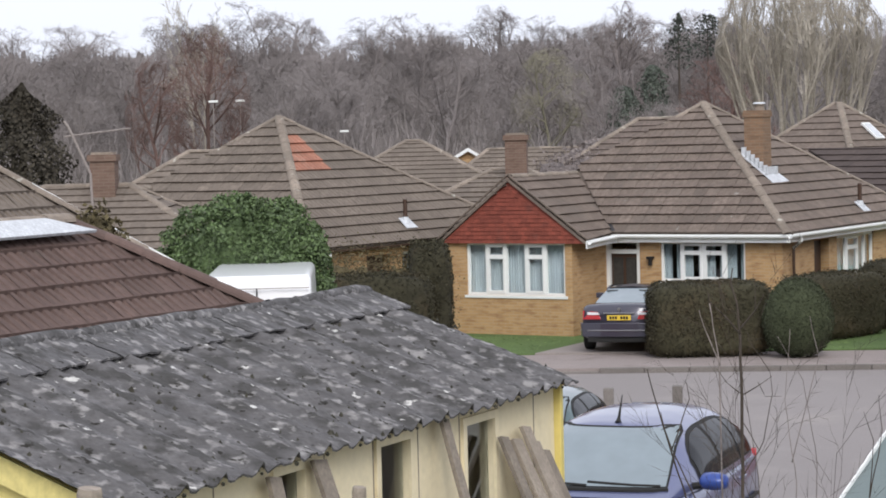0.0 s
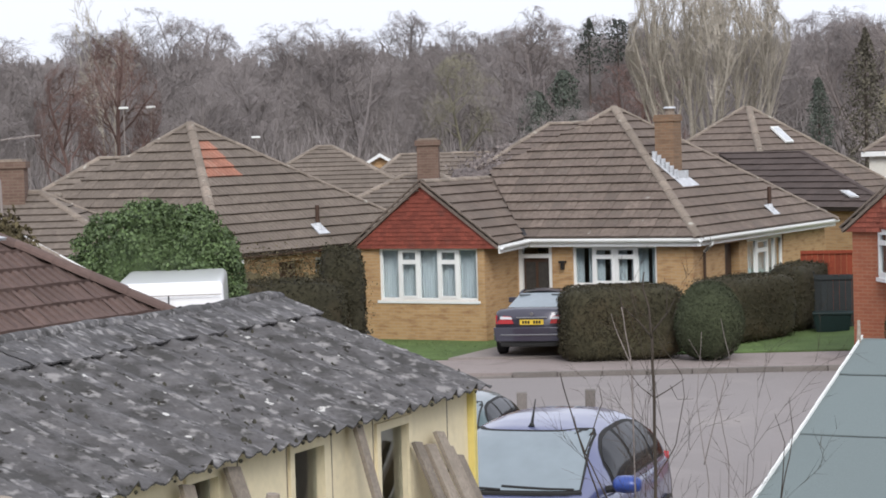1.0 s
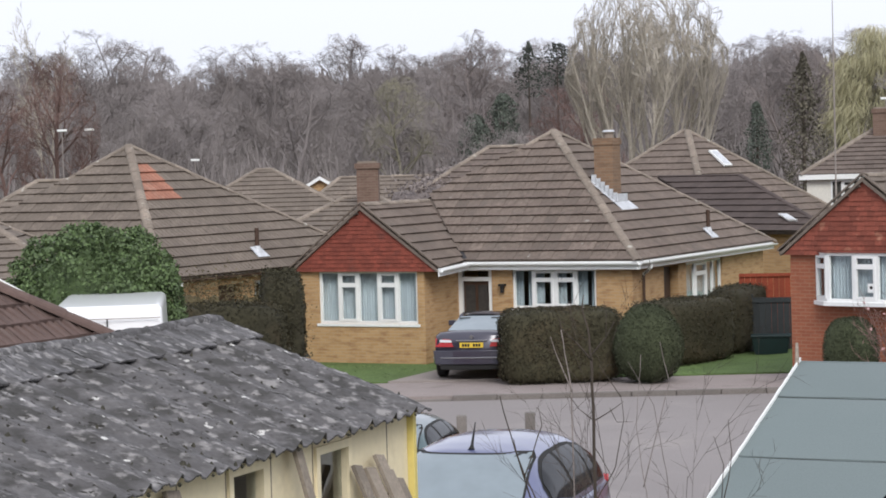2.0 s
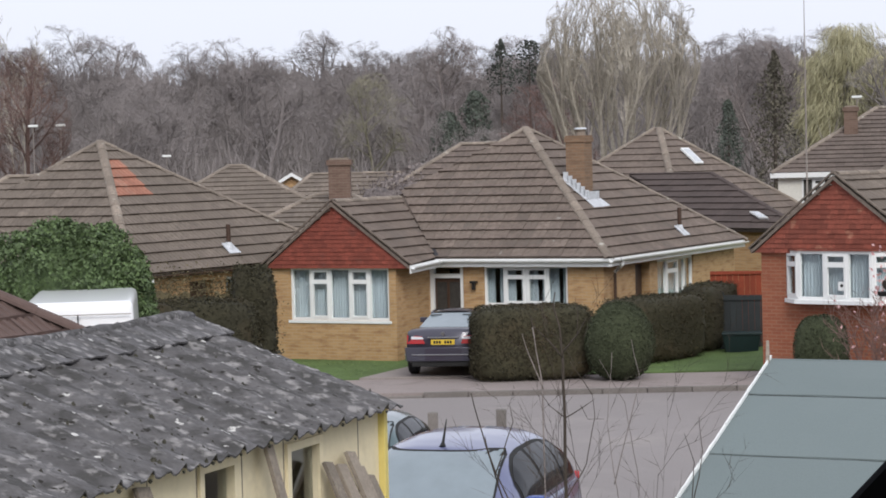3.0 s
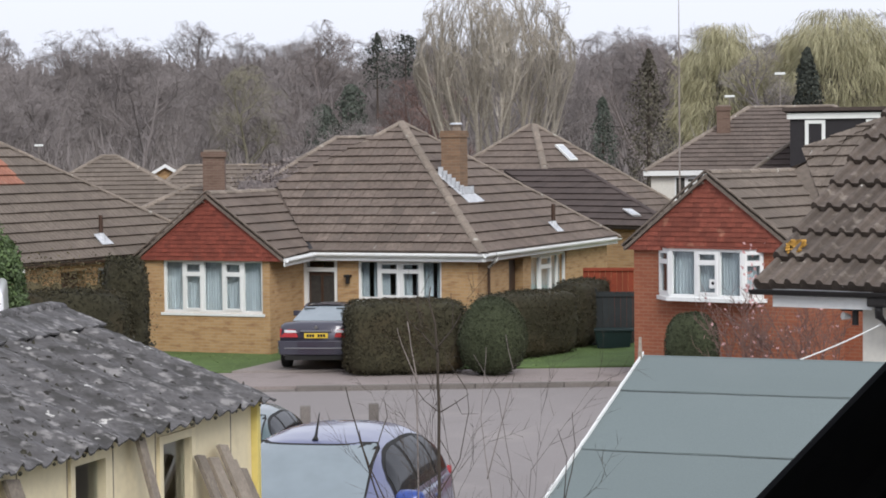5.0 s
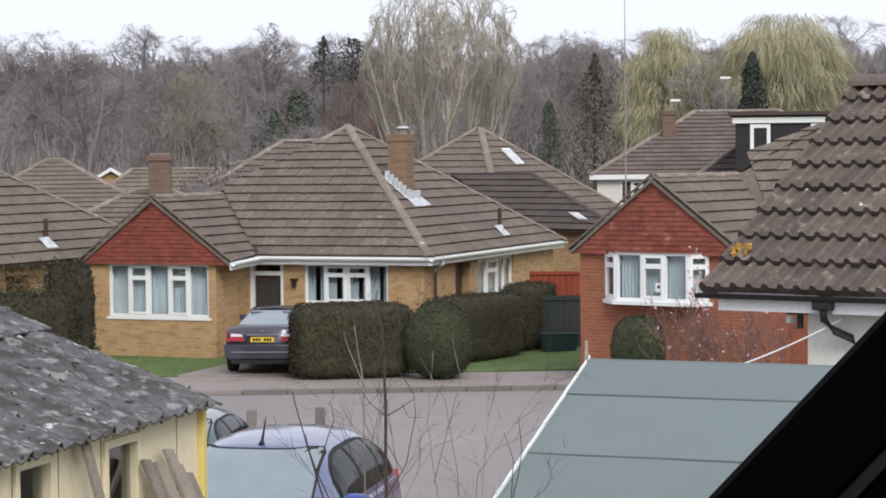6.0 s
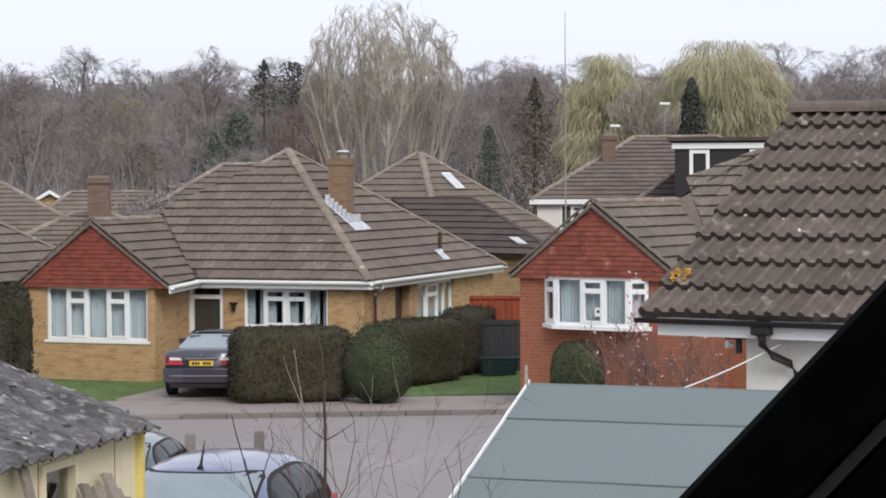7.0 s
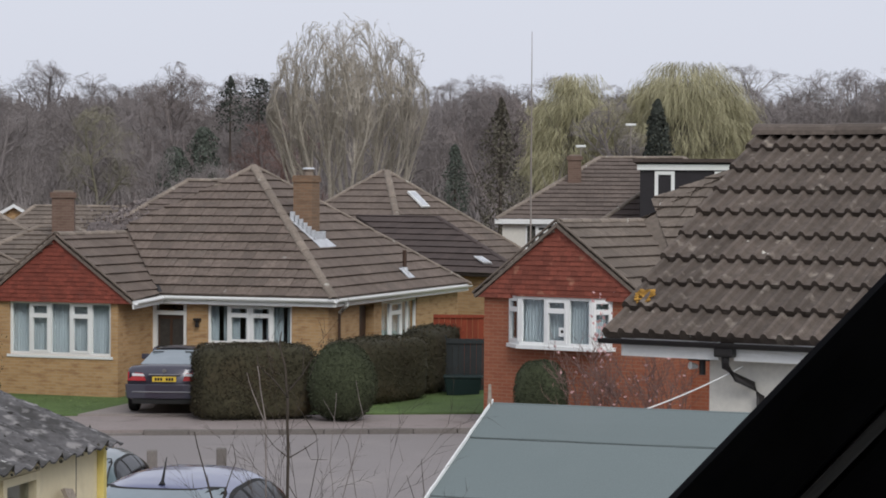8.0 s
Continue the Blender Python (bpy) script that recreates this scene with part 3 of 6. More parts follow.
    for a, b in ((gl, gap), (gr, gap)):
        d = (b - a).normalized()
        nn = Vector((-d.z, 0, d.x))
        nn = nn if nn.z > 0 else -nn
        part("verge", Geo().prism([a + nn * 0.055, b + nn * 0.055, b + nn * 0.022, a + nn * 0.022], (0, 0.06, 0)), tile, h)
    # gutters and downpipe
    gm, fd = (BROWN, 0) if kind == "B" else (WHITE, 0.16)
    gutter(h, v0 + Vector((-0.05, 0, -0.05)), corner + Vector((0.05, 0, -0.05)), 0.065, gm, fd)
    gutter(h, corner + Vector((0, -0.05, -0.05)), back + Vector((0, 0, -0.05)), 0.065, gm, fd)
    gutter(h, gr + Vector((0, 0.0, -0.02)), v0 + Vector((0.12, 0, -0.05)), 0.065, gm, fd)
    dx, dy = SD + 0.07, FR + 0.55
    part("downpipe", Geo().tube([(ex + 0.06, dy - 0.1, 2.3), (ex + 0.04, dy - 0.1, 2.2), (dx, dy, 2.02), (dx, dy, 1.9)], 0.036).tube([(dx, dy, 1.9), (dx, dy, 0.1)], 0.034), BROWN, h, "brown downpipe with a white swan neck")
    part("swan_neck", Geo().tube([(ex + 0.06, dy - 0.1, 2.32), (ex + 0.045, dy - 0.1, 2.2), (dx + 0.002, dy, 2.03)], 0.043), WHITE, h)
    # windows
    flat = pose(0, 0.06, 0)
    if kind == "C":
        bay = [Vector((0.62, 0.0, 0)), Vector((1.06, -0.32, 0)), Vector((2.75, -0.32, 0)), Vector((3.05, 0.0, 0))]
        for k, (a, b) in enumerate(zip(bay, bay[1:])):
            L = (b - a).length
            mm = Matrix.Translation(a) @ pose(0, 0, 0, 0, 0, math.degrees(math.atan2(b.y - a.y, b.x - a.x)))
            window(h, 0, 1.3, L, 2.3, [0, 1] if k != 1 else [0, 0.36, 0.68, 1], mm, fans=(0,) if k != 1 else (1,), sill=False)
        part("bay_sill", Geo().prism([Vector((0.52, 0.02, 1.22)), Vector((1.02, -0.42, 1.22)), Vector((2.79, -0.42, 1.22)), Vector((3.15, 0.02, 1.22))], (0, 0, 0.08)), WHITE, h, "white bay window sill")
        st = part("window_sticker", Geo().box(1.98, -0.315, 1.50, 2.14, -0.31, 1.68), WHITE, h, "small white poster in the window")
        part("sticker_mark", Geo().tube([(2.06, -0.318, 1.60), (2.06, -0.3155, 1.60)], 0.035, 12), DARKMETAL, st)
        part("bay_soffit", Geo().prism([Vector((0.55, 0.02, 2.3)), Vector((1.02, -0.38, 2.3)), Vector((2.79, -0.38, 2.3)), Vector((3.12, 0.02, 2.3))], (0, 0, 0.03)), hung, h)
    else:
        window(h, 0.53, 0.98, 3.23, 2.25, [0, 0.2, 0.4, 0.6, 0.8, 1], flat, fans=(1, 3))
    fm = pose(WING, FR + 0.06, 0)
    sm = pose(SD - 0.06, FR, 0, 0, 0, 90)
    if kind != "C":
        window(h, 1.49, 1.24, 3.68, 2.2, [0, 0.24, 0.5, 0.76, 1], fm, fans=(1, 2), curtain=0.4)
        # front door in its white frame, and the side door
        d = part("door", Geo().box(0.12, 0.06, 0.02, 0.84, 0.11, 1.90, fm), BROWN, h, "dark brown panelled front door", bevel=0.004)
        part("door_panel", Geo().box(0.18, 0.045, 0.95, 0.44, 0.062, 1.80, fm).box(0.52, 0.045, 0.95, 0.78, 0.062, 1.80, fm), DARKIN, d)
        part("door_panel", Geo().box(0.18, 0.045, 0.2, 0.44, 0.062, 0.85, fm).box(0.52, 0.045, 0.2, 0.78, 0.062, 0.85, fm), DARKIN, d)
        part("door_handle", Geo().tube([fm @ Vector((0.80, 0.05, 1.0)), fm @ Vector((0.80, 0.0, 1.0)), fm @ Vector((0.72, 0.0, 1.0))], 0.012), ALLOY, d)
        fr = part("door_frame", Geo().box(0.02, -0.02, 0.0, 0.12, 0.12, 2.2, fm).box(0.84, -0.02, 0.0, 0.94, 0.12, 2.2, fm).box(0.12, -0.02, 1.90, 0.84, 0.12, 2.0, fm).box(0.12, -0.02, 2.15, 0.84, 0.12, 2.2, fm), WHITE, h, "white door frame with a glazed top light")
        part("pane", Geo().box(0.12, 0.05, 2.0, 0.84, 0.06, 2.15, fm), GLASS, fr)
        part("wall_lamp", Geo().box(1.17, -0.2, 1.78, 1.33, -0.06, 1.84, fm).box(1.21, -0.17, 1.62, 1.29, -0.09, 1.78, fm).box(1.23, -0.09, 1.74, 1.27, -0.055, 1.8, fm), DARKMETAL, h, "small dark wall lamp", bevel=0.008)
    window(h, 3.9 + slide, 0.95, 6.6 + slide, 2.14, [0, 0.28, 0.6, 0.78, 1], sm, fans=(1,), curtain=0.5)
    part("side_door", Geo().box(2.4 + slide, 0.14, 0.02, 3.3 + slide, 0.19, 2.1, sm), BROWN, h, "brown side door set back in its opening")
    if kind == "A":
        cx, cy, top = 6.45, 4.35, 5.30
        st = part("chimney", Geo().box(cx - 0.26, cy - 0.36, 3.3, cx + 0.23, cy + 0.16, top - 0.16).box(cx - 0.29, cy - 0.39, top - 0.16, cx + 0.26, cy + 0.19, top - 0.04).box(cx - 0.27, cy - 0.37, top - 0.04, cx + 0.24, cy + 0.17, top), CHIM, h, "orange-brown brick chimney stack")
        part("chimney_pot", Geo().tube([(cx, cy, top - 0.02), (cx, cy, top + 0.1), (cx, cy, top + 0.14)], [0.13, 0.11, 0.14], 12), CAP, st)
        part("pot_cap", Geo().tube([(cx, cy, top + 0.16), (cx, cy, top + 0.2)], [0.17, 0.12], 12), LEAD, st)
        # stepped lead flashing lying on the slope round the stack
        slope = (5.55 - 2.4) / (ex - 4.45)
        rz = lambda x: EZ + (ex - x) * slope + 0.06
        fl = Geo()
        for k in range(6):
            xa = cx - 0.34 + k * 0.11
            fl.prism([Vector((xa, cy - 0.375, rz(xa))), Vector((xa + 0.13, cy - 0.375, rz(xa + 0.13))), Vector((xa + 0.13, cy - 0.375, rz(xa) + 0.16)), Vector((xa, cy - 0.375, rz(xa) + 0.16))], (0, 0.012, 0))
            fl.prism([Vector((xa, cy - 0.375, rz(xa))), Vector((xa + 0.12, cy - 0.375, rz(xa + 0.12))), Vector((xa + 0.12, cy - 0.52, rz(xa + 0.12) + 0.005)), Vector((xa, cy - 0.52 - 0.03 * (k % 2), rz(xa) + 0.005))], (0, 0, 0.012))
        xa = cx + 0.30
        fl.prism([Vector((xa, cy - 0.5, rz(xa))), Vector((xa, cy + 0.5, rz(xa))), Vector((xa + 0.24, cy + 0.56, rz(xa + 0.24))), Vector((xa + 0.24, cy - 0.54, rz(xa + 0.24)))], (0, 0, 0.012))
        fl.prism([Vector((xa, cy - 0.375, rz(xa))), Vector((xa, cy + 0.375, rz(xa))), Vector((xa, cy + 0.375, rz(xa) + 0.2)), Vector((xa, cy - 0.375, rz(xa) + 0.2))], (0.012, 0, 0))
        part("lead_flashing", fl, LEAD, h, "bright grey lead flashing round the chimney")
    # soil vent pipe through the side slope
    vx, vy = ex - 0.45, 6.5 if kind == "B" else 7.6
    vz = EZ + (ex - vx) * 3.15 / (ex - 4.45)
    p = part("vent_pipe", Geo().tube([(vx, vy, vz - 0.1), (vx, vy, vz + 0.62)], 0.055, 12), BROWN, h, "brown vent pipe")
    part("pipe_flashing", Geo().prism([Vector((vx - 0.08, vy - 0.2, vz + 0.15)), Vector((vx - 0.08, vy + 0.2, vz + 0.15)), Vector((vx + 0.2, vy + 0.24, vz - 0.10)), Vector((vx + 0.2, vy - 0.24, vz - 0.10))], (0.01, 0, 0.014)).tube([(vx, vy, vz), (vx, vy, vz + 0.18)], [0.13, 0.07], 12), LEAD, p)
    return h


bungalow("buff brick bungalow with brown tiled hip roof and red gable", pose(-27.1, 45.9, 0), BUFF, TILE_HUNG, TILE, "A", wing=3.42, recess=1.75, wide=8.03, slide=-0.3)
bungalow("brown-roofed bungalow with an orange patch of tiles behind a hedge", pose(-36.23, 39.92, -0.1, 0, 0, -2.5), BUFF, TILE_HUNG, TILE_B, "B")
bungalow("red brick bungalow with a white bay window and red gable", pose(-13.96, 43.73, 0.45, 0, 0, -13.6), RED, TILE_HUNG_C, TILE_B, "C", ridge=4.6)
# ---------- near buildings ----------
def roll_house():
    """The white-walled house with a steep roof of weathered double-roll tiles."""
    h = thing("roll_tiled_house", "white rendered house with a lichened roll-tile roof", "house", pose(-4.84, 18.69, 0, 0, 0, -13))
    EZ, RZ, RUN, LONG = 3.6, 5.43, 3.3, 7.5
    e0, e1, r0, r1 = Vector((0, 0, EZ)), Vector((LONG, 0, EZ)), Vector((0, RUN, RZ)), Vector((LONG, RUN, RZ))
    b0, b1 = Vector((0, 2 * RUN, EZ)), Vector((LONG, 2 * RUN, EZ))
    for pts in ([e0, e1, r1, r0], [r0, r1, b1, b0]):
        n = (pts[1] - pts[0]).cross(pts[2] - pts[0]).normalized()
        part("roof", Geo().prism([p - n * 0.03 for p in pts], -n * 0.06), TILE_ROLL, h)
    tiles(h, [e0 + Vector((0, -0.04, -0.025)), e1 + Vector((0, -0.04, -0.025)), r1, r0], (1, 0, 0), 0.435, 0.30, ROLL, 0.05, TILE_ROLL, keep=300)
    tiles(h, [r0, r1, b1, b0], (1, 0, 0), 0.435, 0.30, ROLL, 0.05, TILE_ROLL)
    caps(h, r0 + Vector((0.02, 0, 0.03)), r1 + Vector((0, 0, 0.03)), 0.16, 0.45, "ridge_tile", TILE_ROLL)
    W0, WY = 0.92, 0.20
    w = wall_with_holes("wall", h, WHITE_WALL, LONG - W0, 0.2, EZ - 0.12, [])
    w.matrix_basis = pose(W0, WY, 0)
    part("end_wall", Geo().prism([Vector((W0 + 0.01, WY + 0.26, 0.2)), Vector((W0 + 0.01, 6.2, 0.2)), Vector((W0 + 0.01, 6.2, EZ)), Vector((W0 + 0.01, RUN, RZ - 0.3)), Vector((W0 + 0.01, WY + 0.26, EZ + 0.1))], (0.24, 0, 0)), WHITE_WALL, h)
    part("back_wall", Geo().box(W0 + 0.26, 5.95, 0.2, LONG, 6.2, EZ), WHITE_WALL, h)
    part("soffit", Geo().box(0.15, 0.03, EZ - 0.17, LONG, WY, EZ - 0.15), WHITE, h)
    gutter(h, (-0.02, -0.02, EZ - 0.04), (LONG, -0.02, EZ - 0.04), 0.046, DARKMETAL, 0)
    part("fascia", Geo().box(0.16, 0.0, EZ - 0.19, 1.10, 0.028, EZ - 0.03), WHITE, h, "white fascia board")
    part("fascia", Geo().box(1.24, 0.0, EZ - 0.19, LONG, 0.028, EZ - 0.03), WHITE, h, "white fascia board")
    part("outlet", Geo().box(1.08, -0.08, EZ - 0.16, 1.26, 0.05, EZ - 0.06), DARKMETAL, h, bevel=0.02)
    part("downpipe", Geo().tube([(1.17, -0.03, EZ - 0.12), (1.17, -0.02, EZ - 0.24), (1.24, 0.06, EZ - 0.34), (1.36, 0.12, EZ - 0.40), (1.42, 0.155, EZ - 0.5), (1.42, 0.158, EZ - 0.7)], 0.036, 10).tube([(1.42, 0.158, EZ - 0.7), (1.42, 0.158, 0.9)], 0.034, 10), DARKMETAL, h, "black swan-neck downpipe", smooth=True)
    cab = Geo()
    pts = [Vector((1.28, 0.1, EZ - 0.24)) * (1 - k / 10) + Vector((0.42, -0.5, EZ - 0.68)) * (k / 10) - Vector((0, 0, 0.12 * (k / 10) * (1 - k / 10))) for k in range(11)]
    part("cable", cab.tube(pts, 0.0065, 6), WHITE, h, "thin pale slack cable")
    lamp = part("lamp", Geo().tube([(0.80, 0.2, EZ - 0.27), (0.76, 0.14, EZ - 0.26)], [0.02, 0.034], 12), WHITE, h, "small white security lamp")
    part("lamp_bracket", Geo().box(0.72, 0.18, EZ - 0.22, 0.92, 0.24, EZ - 0.16).tube([(0.85, 0.2, EZ - 0.2), (0.86, 0.18, EZ - 0.34)], 0.03, 8), DARKMETAL, lamp)
    # orange lichen patch on the verge tiles
    g = Geo()
    sl = Vector((0, RUN, RZ - EZ)).normalized()
    up = Vector((0, -sl.z, sl.y))
    for k in range(46):
        c = e0 + sl * (0.42 + 0.22 * random.random()) + Vector((0.03 + 0.15 * random.random() + 0.05, 0, 0)) + up * 0.062
        r = 0.012 + 0.022 * random.random()
        g.prism([c + Vector((r * math.cos(a), 0, 0)) + sl * (r * 0.9 * math.sin(a)) for a in [k * 1.1 + q * 1.257 for q in range(5)]], up * 0.012)
    part("lichen", g, mat("orange_lichen", (0.50, 0.27, 0.05), 0.95, 0.3, 20, 60, 0.2, 0.3), h, "orange lichen patch")["kind"] = "stuff"
    return h


roll_house()


def felt_shed():
    h = thing("felt_roofed_shed", "shed with a grey-green mineral felt roof and white verge", "shed", pose(-4.48, 14.28, 0, 0, 0, -1))
    RZ, SL, LONG, DEEP = 3.36, 0.377, 4.2, 2.3
    base = gz(-3.5, 13) + 0.02
    at = lambda x, d, up=0.0: Vector((x, -d, RZ - SL * d + up))
    part("roof_deck", Geo().prism([at(0, 0), at(LONG, 0), at(LONG, DEEP), at(0, DEEP)], (0, 0, -0.03)), WOOD, h)
    part("roof_deck", Geo().prism([Vector((0, 0, RZ)), Vector((LONG, 0, RZ)), Vector((LONG, 1.9, RZ - 0.7)), Vector((0, 1.9, RZ - 0.7))], (0, 0, -0.03)), WOOD, h)
    rng = random.Random(4)
    cuts = [-0.02, 0.43, 1.20, 2.0, DEEP]
    for k in range(4):
        a, b, lift = cuts[k], cuts[k + 1] + (0.05 if k < 3 else 0.03), 0.018 - 0.004 * k
        n, rows = 44, 6
        g = Geo()
        for j in range(rows + 1):
            for i in range(n + 1):
                x = -0.015 + (LONG + 0.03) * i / n
                wob = 0.006 * noise.noise((x * 3, k * 7, 0)) if j == rows else 0
                g.v.append(tuple(at(x, a + (b - a) * j / rows + wob, lift + 0.004 * noise.noise((x * 1.6, j * 0.5 + k * 3, 1)) + (0.003 if j == rows else 0))))
        m = n + 1
        g.f = [(j * m + i, j * m + i + 1, (j + 1) * m + i + 1, (j + 1) * m + i) for j in range(rows) for i in range(n)]
        top = len(g.v)
        g.v += [(x, y, z - 0.007) for x, y, z in g.v[rows * m:]]
        g.f += [(rows * m + i, top + i, top + i + 1, rows * m + i + 1) for i in range(n)]
        raw("felt_strip", g, FELT, h)
        if k < 3:
            part("felt_lap", Geo().tube([at(-0.01 + (LONG + 0.02) * i / 40, b + 0.006 + 0.006 * noise.noise((i * 0.7, k, 3)), lift - 0.006) for i in range(41)], 0.0055, 5), FELT_EDGE, h)
    g = Geo().prism([Vector((0, 0.0, RZ + 0.012)), Vector((LONG, 0.0, RZ + 0.012)), Vector((LONG, 1.92, RZ - 0.70)), Vector((0, 1.92, RZ - 0.70))], (0, 0, 0.008))
    part("felt_strip", g, FELT, h)
    # pale verge boards with a folded, fraying edge
    part("verge_board", Geo().prism([at(-0.026, -0.02, 0.026), at(-0.026, DEEP, 0.026), at(-0.026, DEEP, -0.06), at(-0.026, -0.02, -0.06)], (0.012, 0, 0)), WHITE, h, "peeling white verge board")
    part("felt_edge", Geo().tube([at(-0.02 + 0.006 * noise.noise((k * 0.9, 5, 5)), -0.02 + DEEP * k / 30, 0.035 + 0.007 * noise.noise((k * 0.8, 2, 8))) for k in range(31)], 0.007, 6), WHITE, h)
    part("finial", Geo().prism([Vector((-0.035, 0.0, RZ - 0.08)), Vector((-0.035, -0.07, RZ - 0.08)), Vector((-0.03, -0.05, RZ + 0.04)), Vector((-0.045, 0.0, RZ + 0.15))], (0.02, 0, 0)), WOOD, h)
    zf = RZ - SL * (DEEP - 0.15) - 0.05
    part("wall", Geo().box(0.1, -DEEP + 0.15, base, LONG - 0.1, -DEEP + 0.2, zf), WOOD, h)
    part("gable_wall", Geo().prism([Vector((0.1, -DEEP + 0.2, base)), Vector((0.1, 1.8, base)), Vector((0.1, 1.8, RZ - 0.72)), Vector((0.1, 0, RZ - 0.05)), Vector((0.1, -DEEP + 0.2, zf))], (0.05, 0, 0)), WOOD, h)
    part("wall", Geo().box(0.15, 1.75, base, LONG - 0.1, 1.8, RZ - 0.72), WOOD, h)
    return h


felt_shed()


def prefab_garage():
    """The cream panel garage under a mossy corrugated cement roof. Local x runs along it towards the eye, y across to the far side."""
    ang = math.degrees(math.atan2(-5.0, 0.39))
    h = thing("prefab_garage", "cream concrete panel garage with a mossy corrugated roof", "garage", pose(-6.6, 12.5, 0, 0, 0, ang))
    # local +x: towards the eye; local -y: away across the roof (to the far eave)
    LONG, HALF, EZ, RZ = 5.02, 1.42, 3.25, 3.76
    sgn = -1.0
    base = 0.75
    rng = random.Random(11)

    def sheet_rows(x0, x1, y0, z0, y1, z1, name, lift=0.0, rows=14, bump=0.010, ribs=0.034):
        g, n = Geo(), int((x1 - x0) / 0.0146)
        nrm = Vector((0, -(z1 - z0), (y1 - y0))).normalized()
        nrm = nrm if nrm.z > 0 else -nrm
        for j in range(rows + 1):
            w = j / rows
            for i in range(n + 1):
                x = x0 + (x1 - x0) * i / n
                rib = abs((x / 0.34) % 1 - 0.5) * 0.34
                hgt = ribs * max(0.0, 1 - rib / 0.045) + 0.35 * ribs * math.cos(2 * math.pi * x / 0.17) + lift + bump * noise.noise((x * 16, w * 22, 2)) + bump * noise.noise((x * 38, w * 45, 7)) + 0.010 * noise.noise((x * 1.3, w * 2, 5))
                edge = 0.008 * noise.noise((math.floor(x / 0.34) * 3.7, j * 5.0, 1)) if j == rows else 0
                g.v.append(tuple(Vector((x, y0 + (y1 - y0) * (w + edge), z0 + (z1 - z0) * (w + edge))) + nrm * hgt))
        m = n + 1
        g.f = [(j * m + i, j * m + i + 1, (j + 1) * m + i + 1, (j + 1) * m + i) for j in range(rows) for i in range(n)]
        k = len(g.v)
        g.v += [tuple(Vector(p) - nrm * 0.012) for p in g.v[rows * m:]]
        g.f += [(rows * m + i, k + i, k + i + 1, rows * m + i + 1) for i in range(n)]
        return raw(name, g, ASBESTOS, h)

    # sheets lap one another along the eave, each a little higher than the next
    edges = [-0.12, 0.94, 1.96, 2.98, 4.0, LONG + 0.1]
    for k, (a, b) in enumerate(zip(edges, edges[1:])):
        sheet_rows(a, b, sgn * HALF, RZ, 0.14, EZ - 0.045, "corrugated_sheet", 0.0, 48)
        sheet_rows(a, b, sgn * HALF, RZ, sgn * (2 * HALF + 0.14), EZ - 0.045, "corrugated_sheet", 0.0, 12)
    # ridge pieces, lapped and stepped, down both slopes
    ridge = [-0.13 + 0.34 * k for k in range(16)]
    for k, (a, b) in enumerate(zip(ridge, ridge[1:])):
        off = rng.uniform(-0.012, 0.012)
        sheet_rows(a, b + 0.02, sgn * HALF - 0.01, RZ + 0.015, sgn * HALF + 0.33 + off, RZ + 0.012 - 0.33 * (RZ - EZ) / HALF, "ridge_piece", 0.016 + 0.003 * (k % 2), 14, 0.006, 0.006)
        sheet_rows(a, b + 0.02, sgn * HALF + 0.01, RZ + 0.03, sgn * HALF - 0.33, RZ + 0.03 - 0.33 * (RZ - EZ) / HALF, "ridge_piece", 0.016 + 0.003 * (k % 2), 6, 0.006, 0.006)
    part("ridge_roll", Geo().tube([(-0.13 + 0.17 * k, sgn * HALF, RZ + 0.012 + 0.012 * rng.uniform(-1, 1)) for k in range(31)], 0.045, 10), ASBESTOS, h, smooth=True)
    # moss cushions in the troughs and on the laps
    g = Geo()
    for k in range(900):
        x, w = rng.uniform(-0.1, LONG), rng.random() ** 0.8
        x = round(x / 0.17) * 0.17 + rng.uniform(-0.05, 0.05)
        c = Vector((x, sgn * HALF + w * (HALF + 0.12), RZ - w * (RZ - EZ + 0.04)))
        r, ry = rng.uniform(0.006, 0.018), rng.uniform(0.01, 0.03)
        ring = [c + Vector((r * math.cos(a), ry * math.sin(a), -0.34 * ry * math.sin(a) - 0.012)) for a in [q * math.pi / 3 for q in range(6)]]
        g.add(ring + [c + Vector((0, 0, 0.012 + 0.2 * r))], [(q, (q + 1) % 6, 6) for q in range(6)])
    raw("moss", g, MOSS, h, "dark cushions of moss", "stuff")
    g = Geo()
    for k in range(14):
        x = 0.17 + 0.34 * k
        c = Vector((x, 0.135 + rng.uniform(-0.01, 0.01), EZ - 0.060))
        r = rng.uniform(0.008, 0.014)
        g.loft([[c + Vector((r * s * math.cos(a), r * s * math.sin(a), z * r)) for a in [q * math.pi / 3 for q in range(6)]] for s, z in ((0.4, -0.9), (1, 0), (0.5, 0.8))])
    raw("eave_moss", g, MOSS, h, "dark moss hanging at the eave", "stuff")
    # long wall of panels with two windows and a doorway
    holes = [(0.94, 1.2, 1.34, 3.085), (2.08, 2.3, 2.44, 3.11), (3.28, 2.4, 3.55, 3.115)]
    joints = [-0.008, 0.325, 0.87, 1.415, 1.96, 2.505, 3.05, 3.595, 4.14, 4.685, LONG - 0.1]
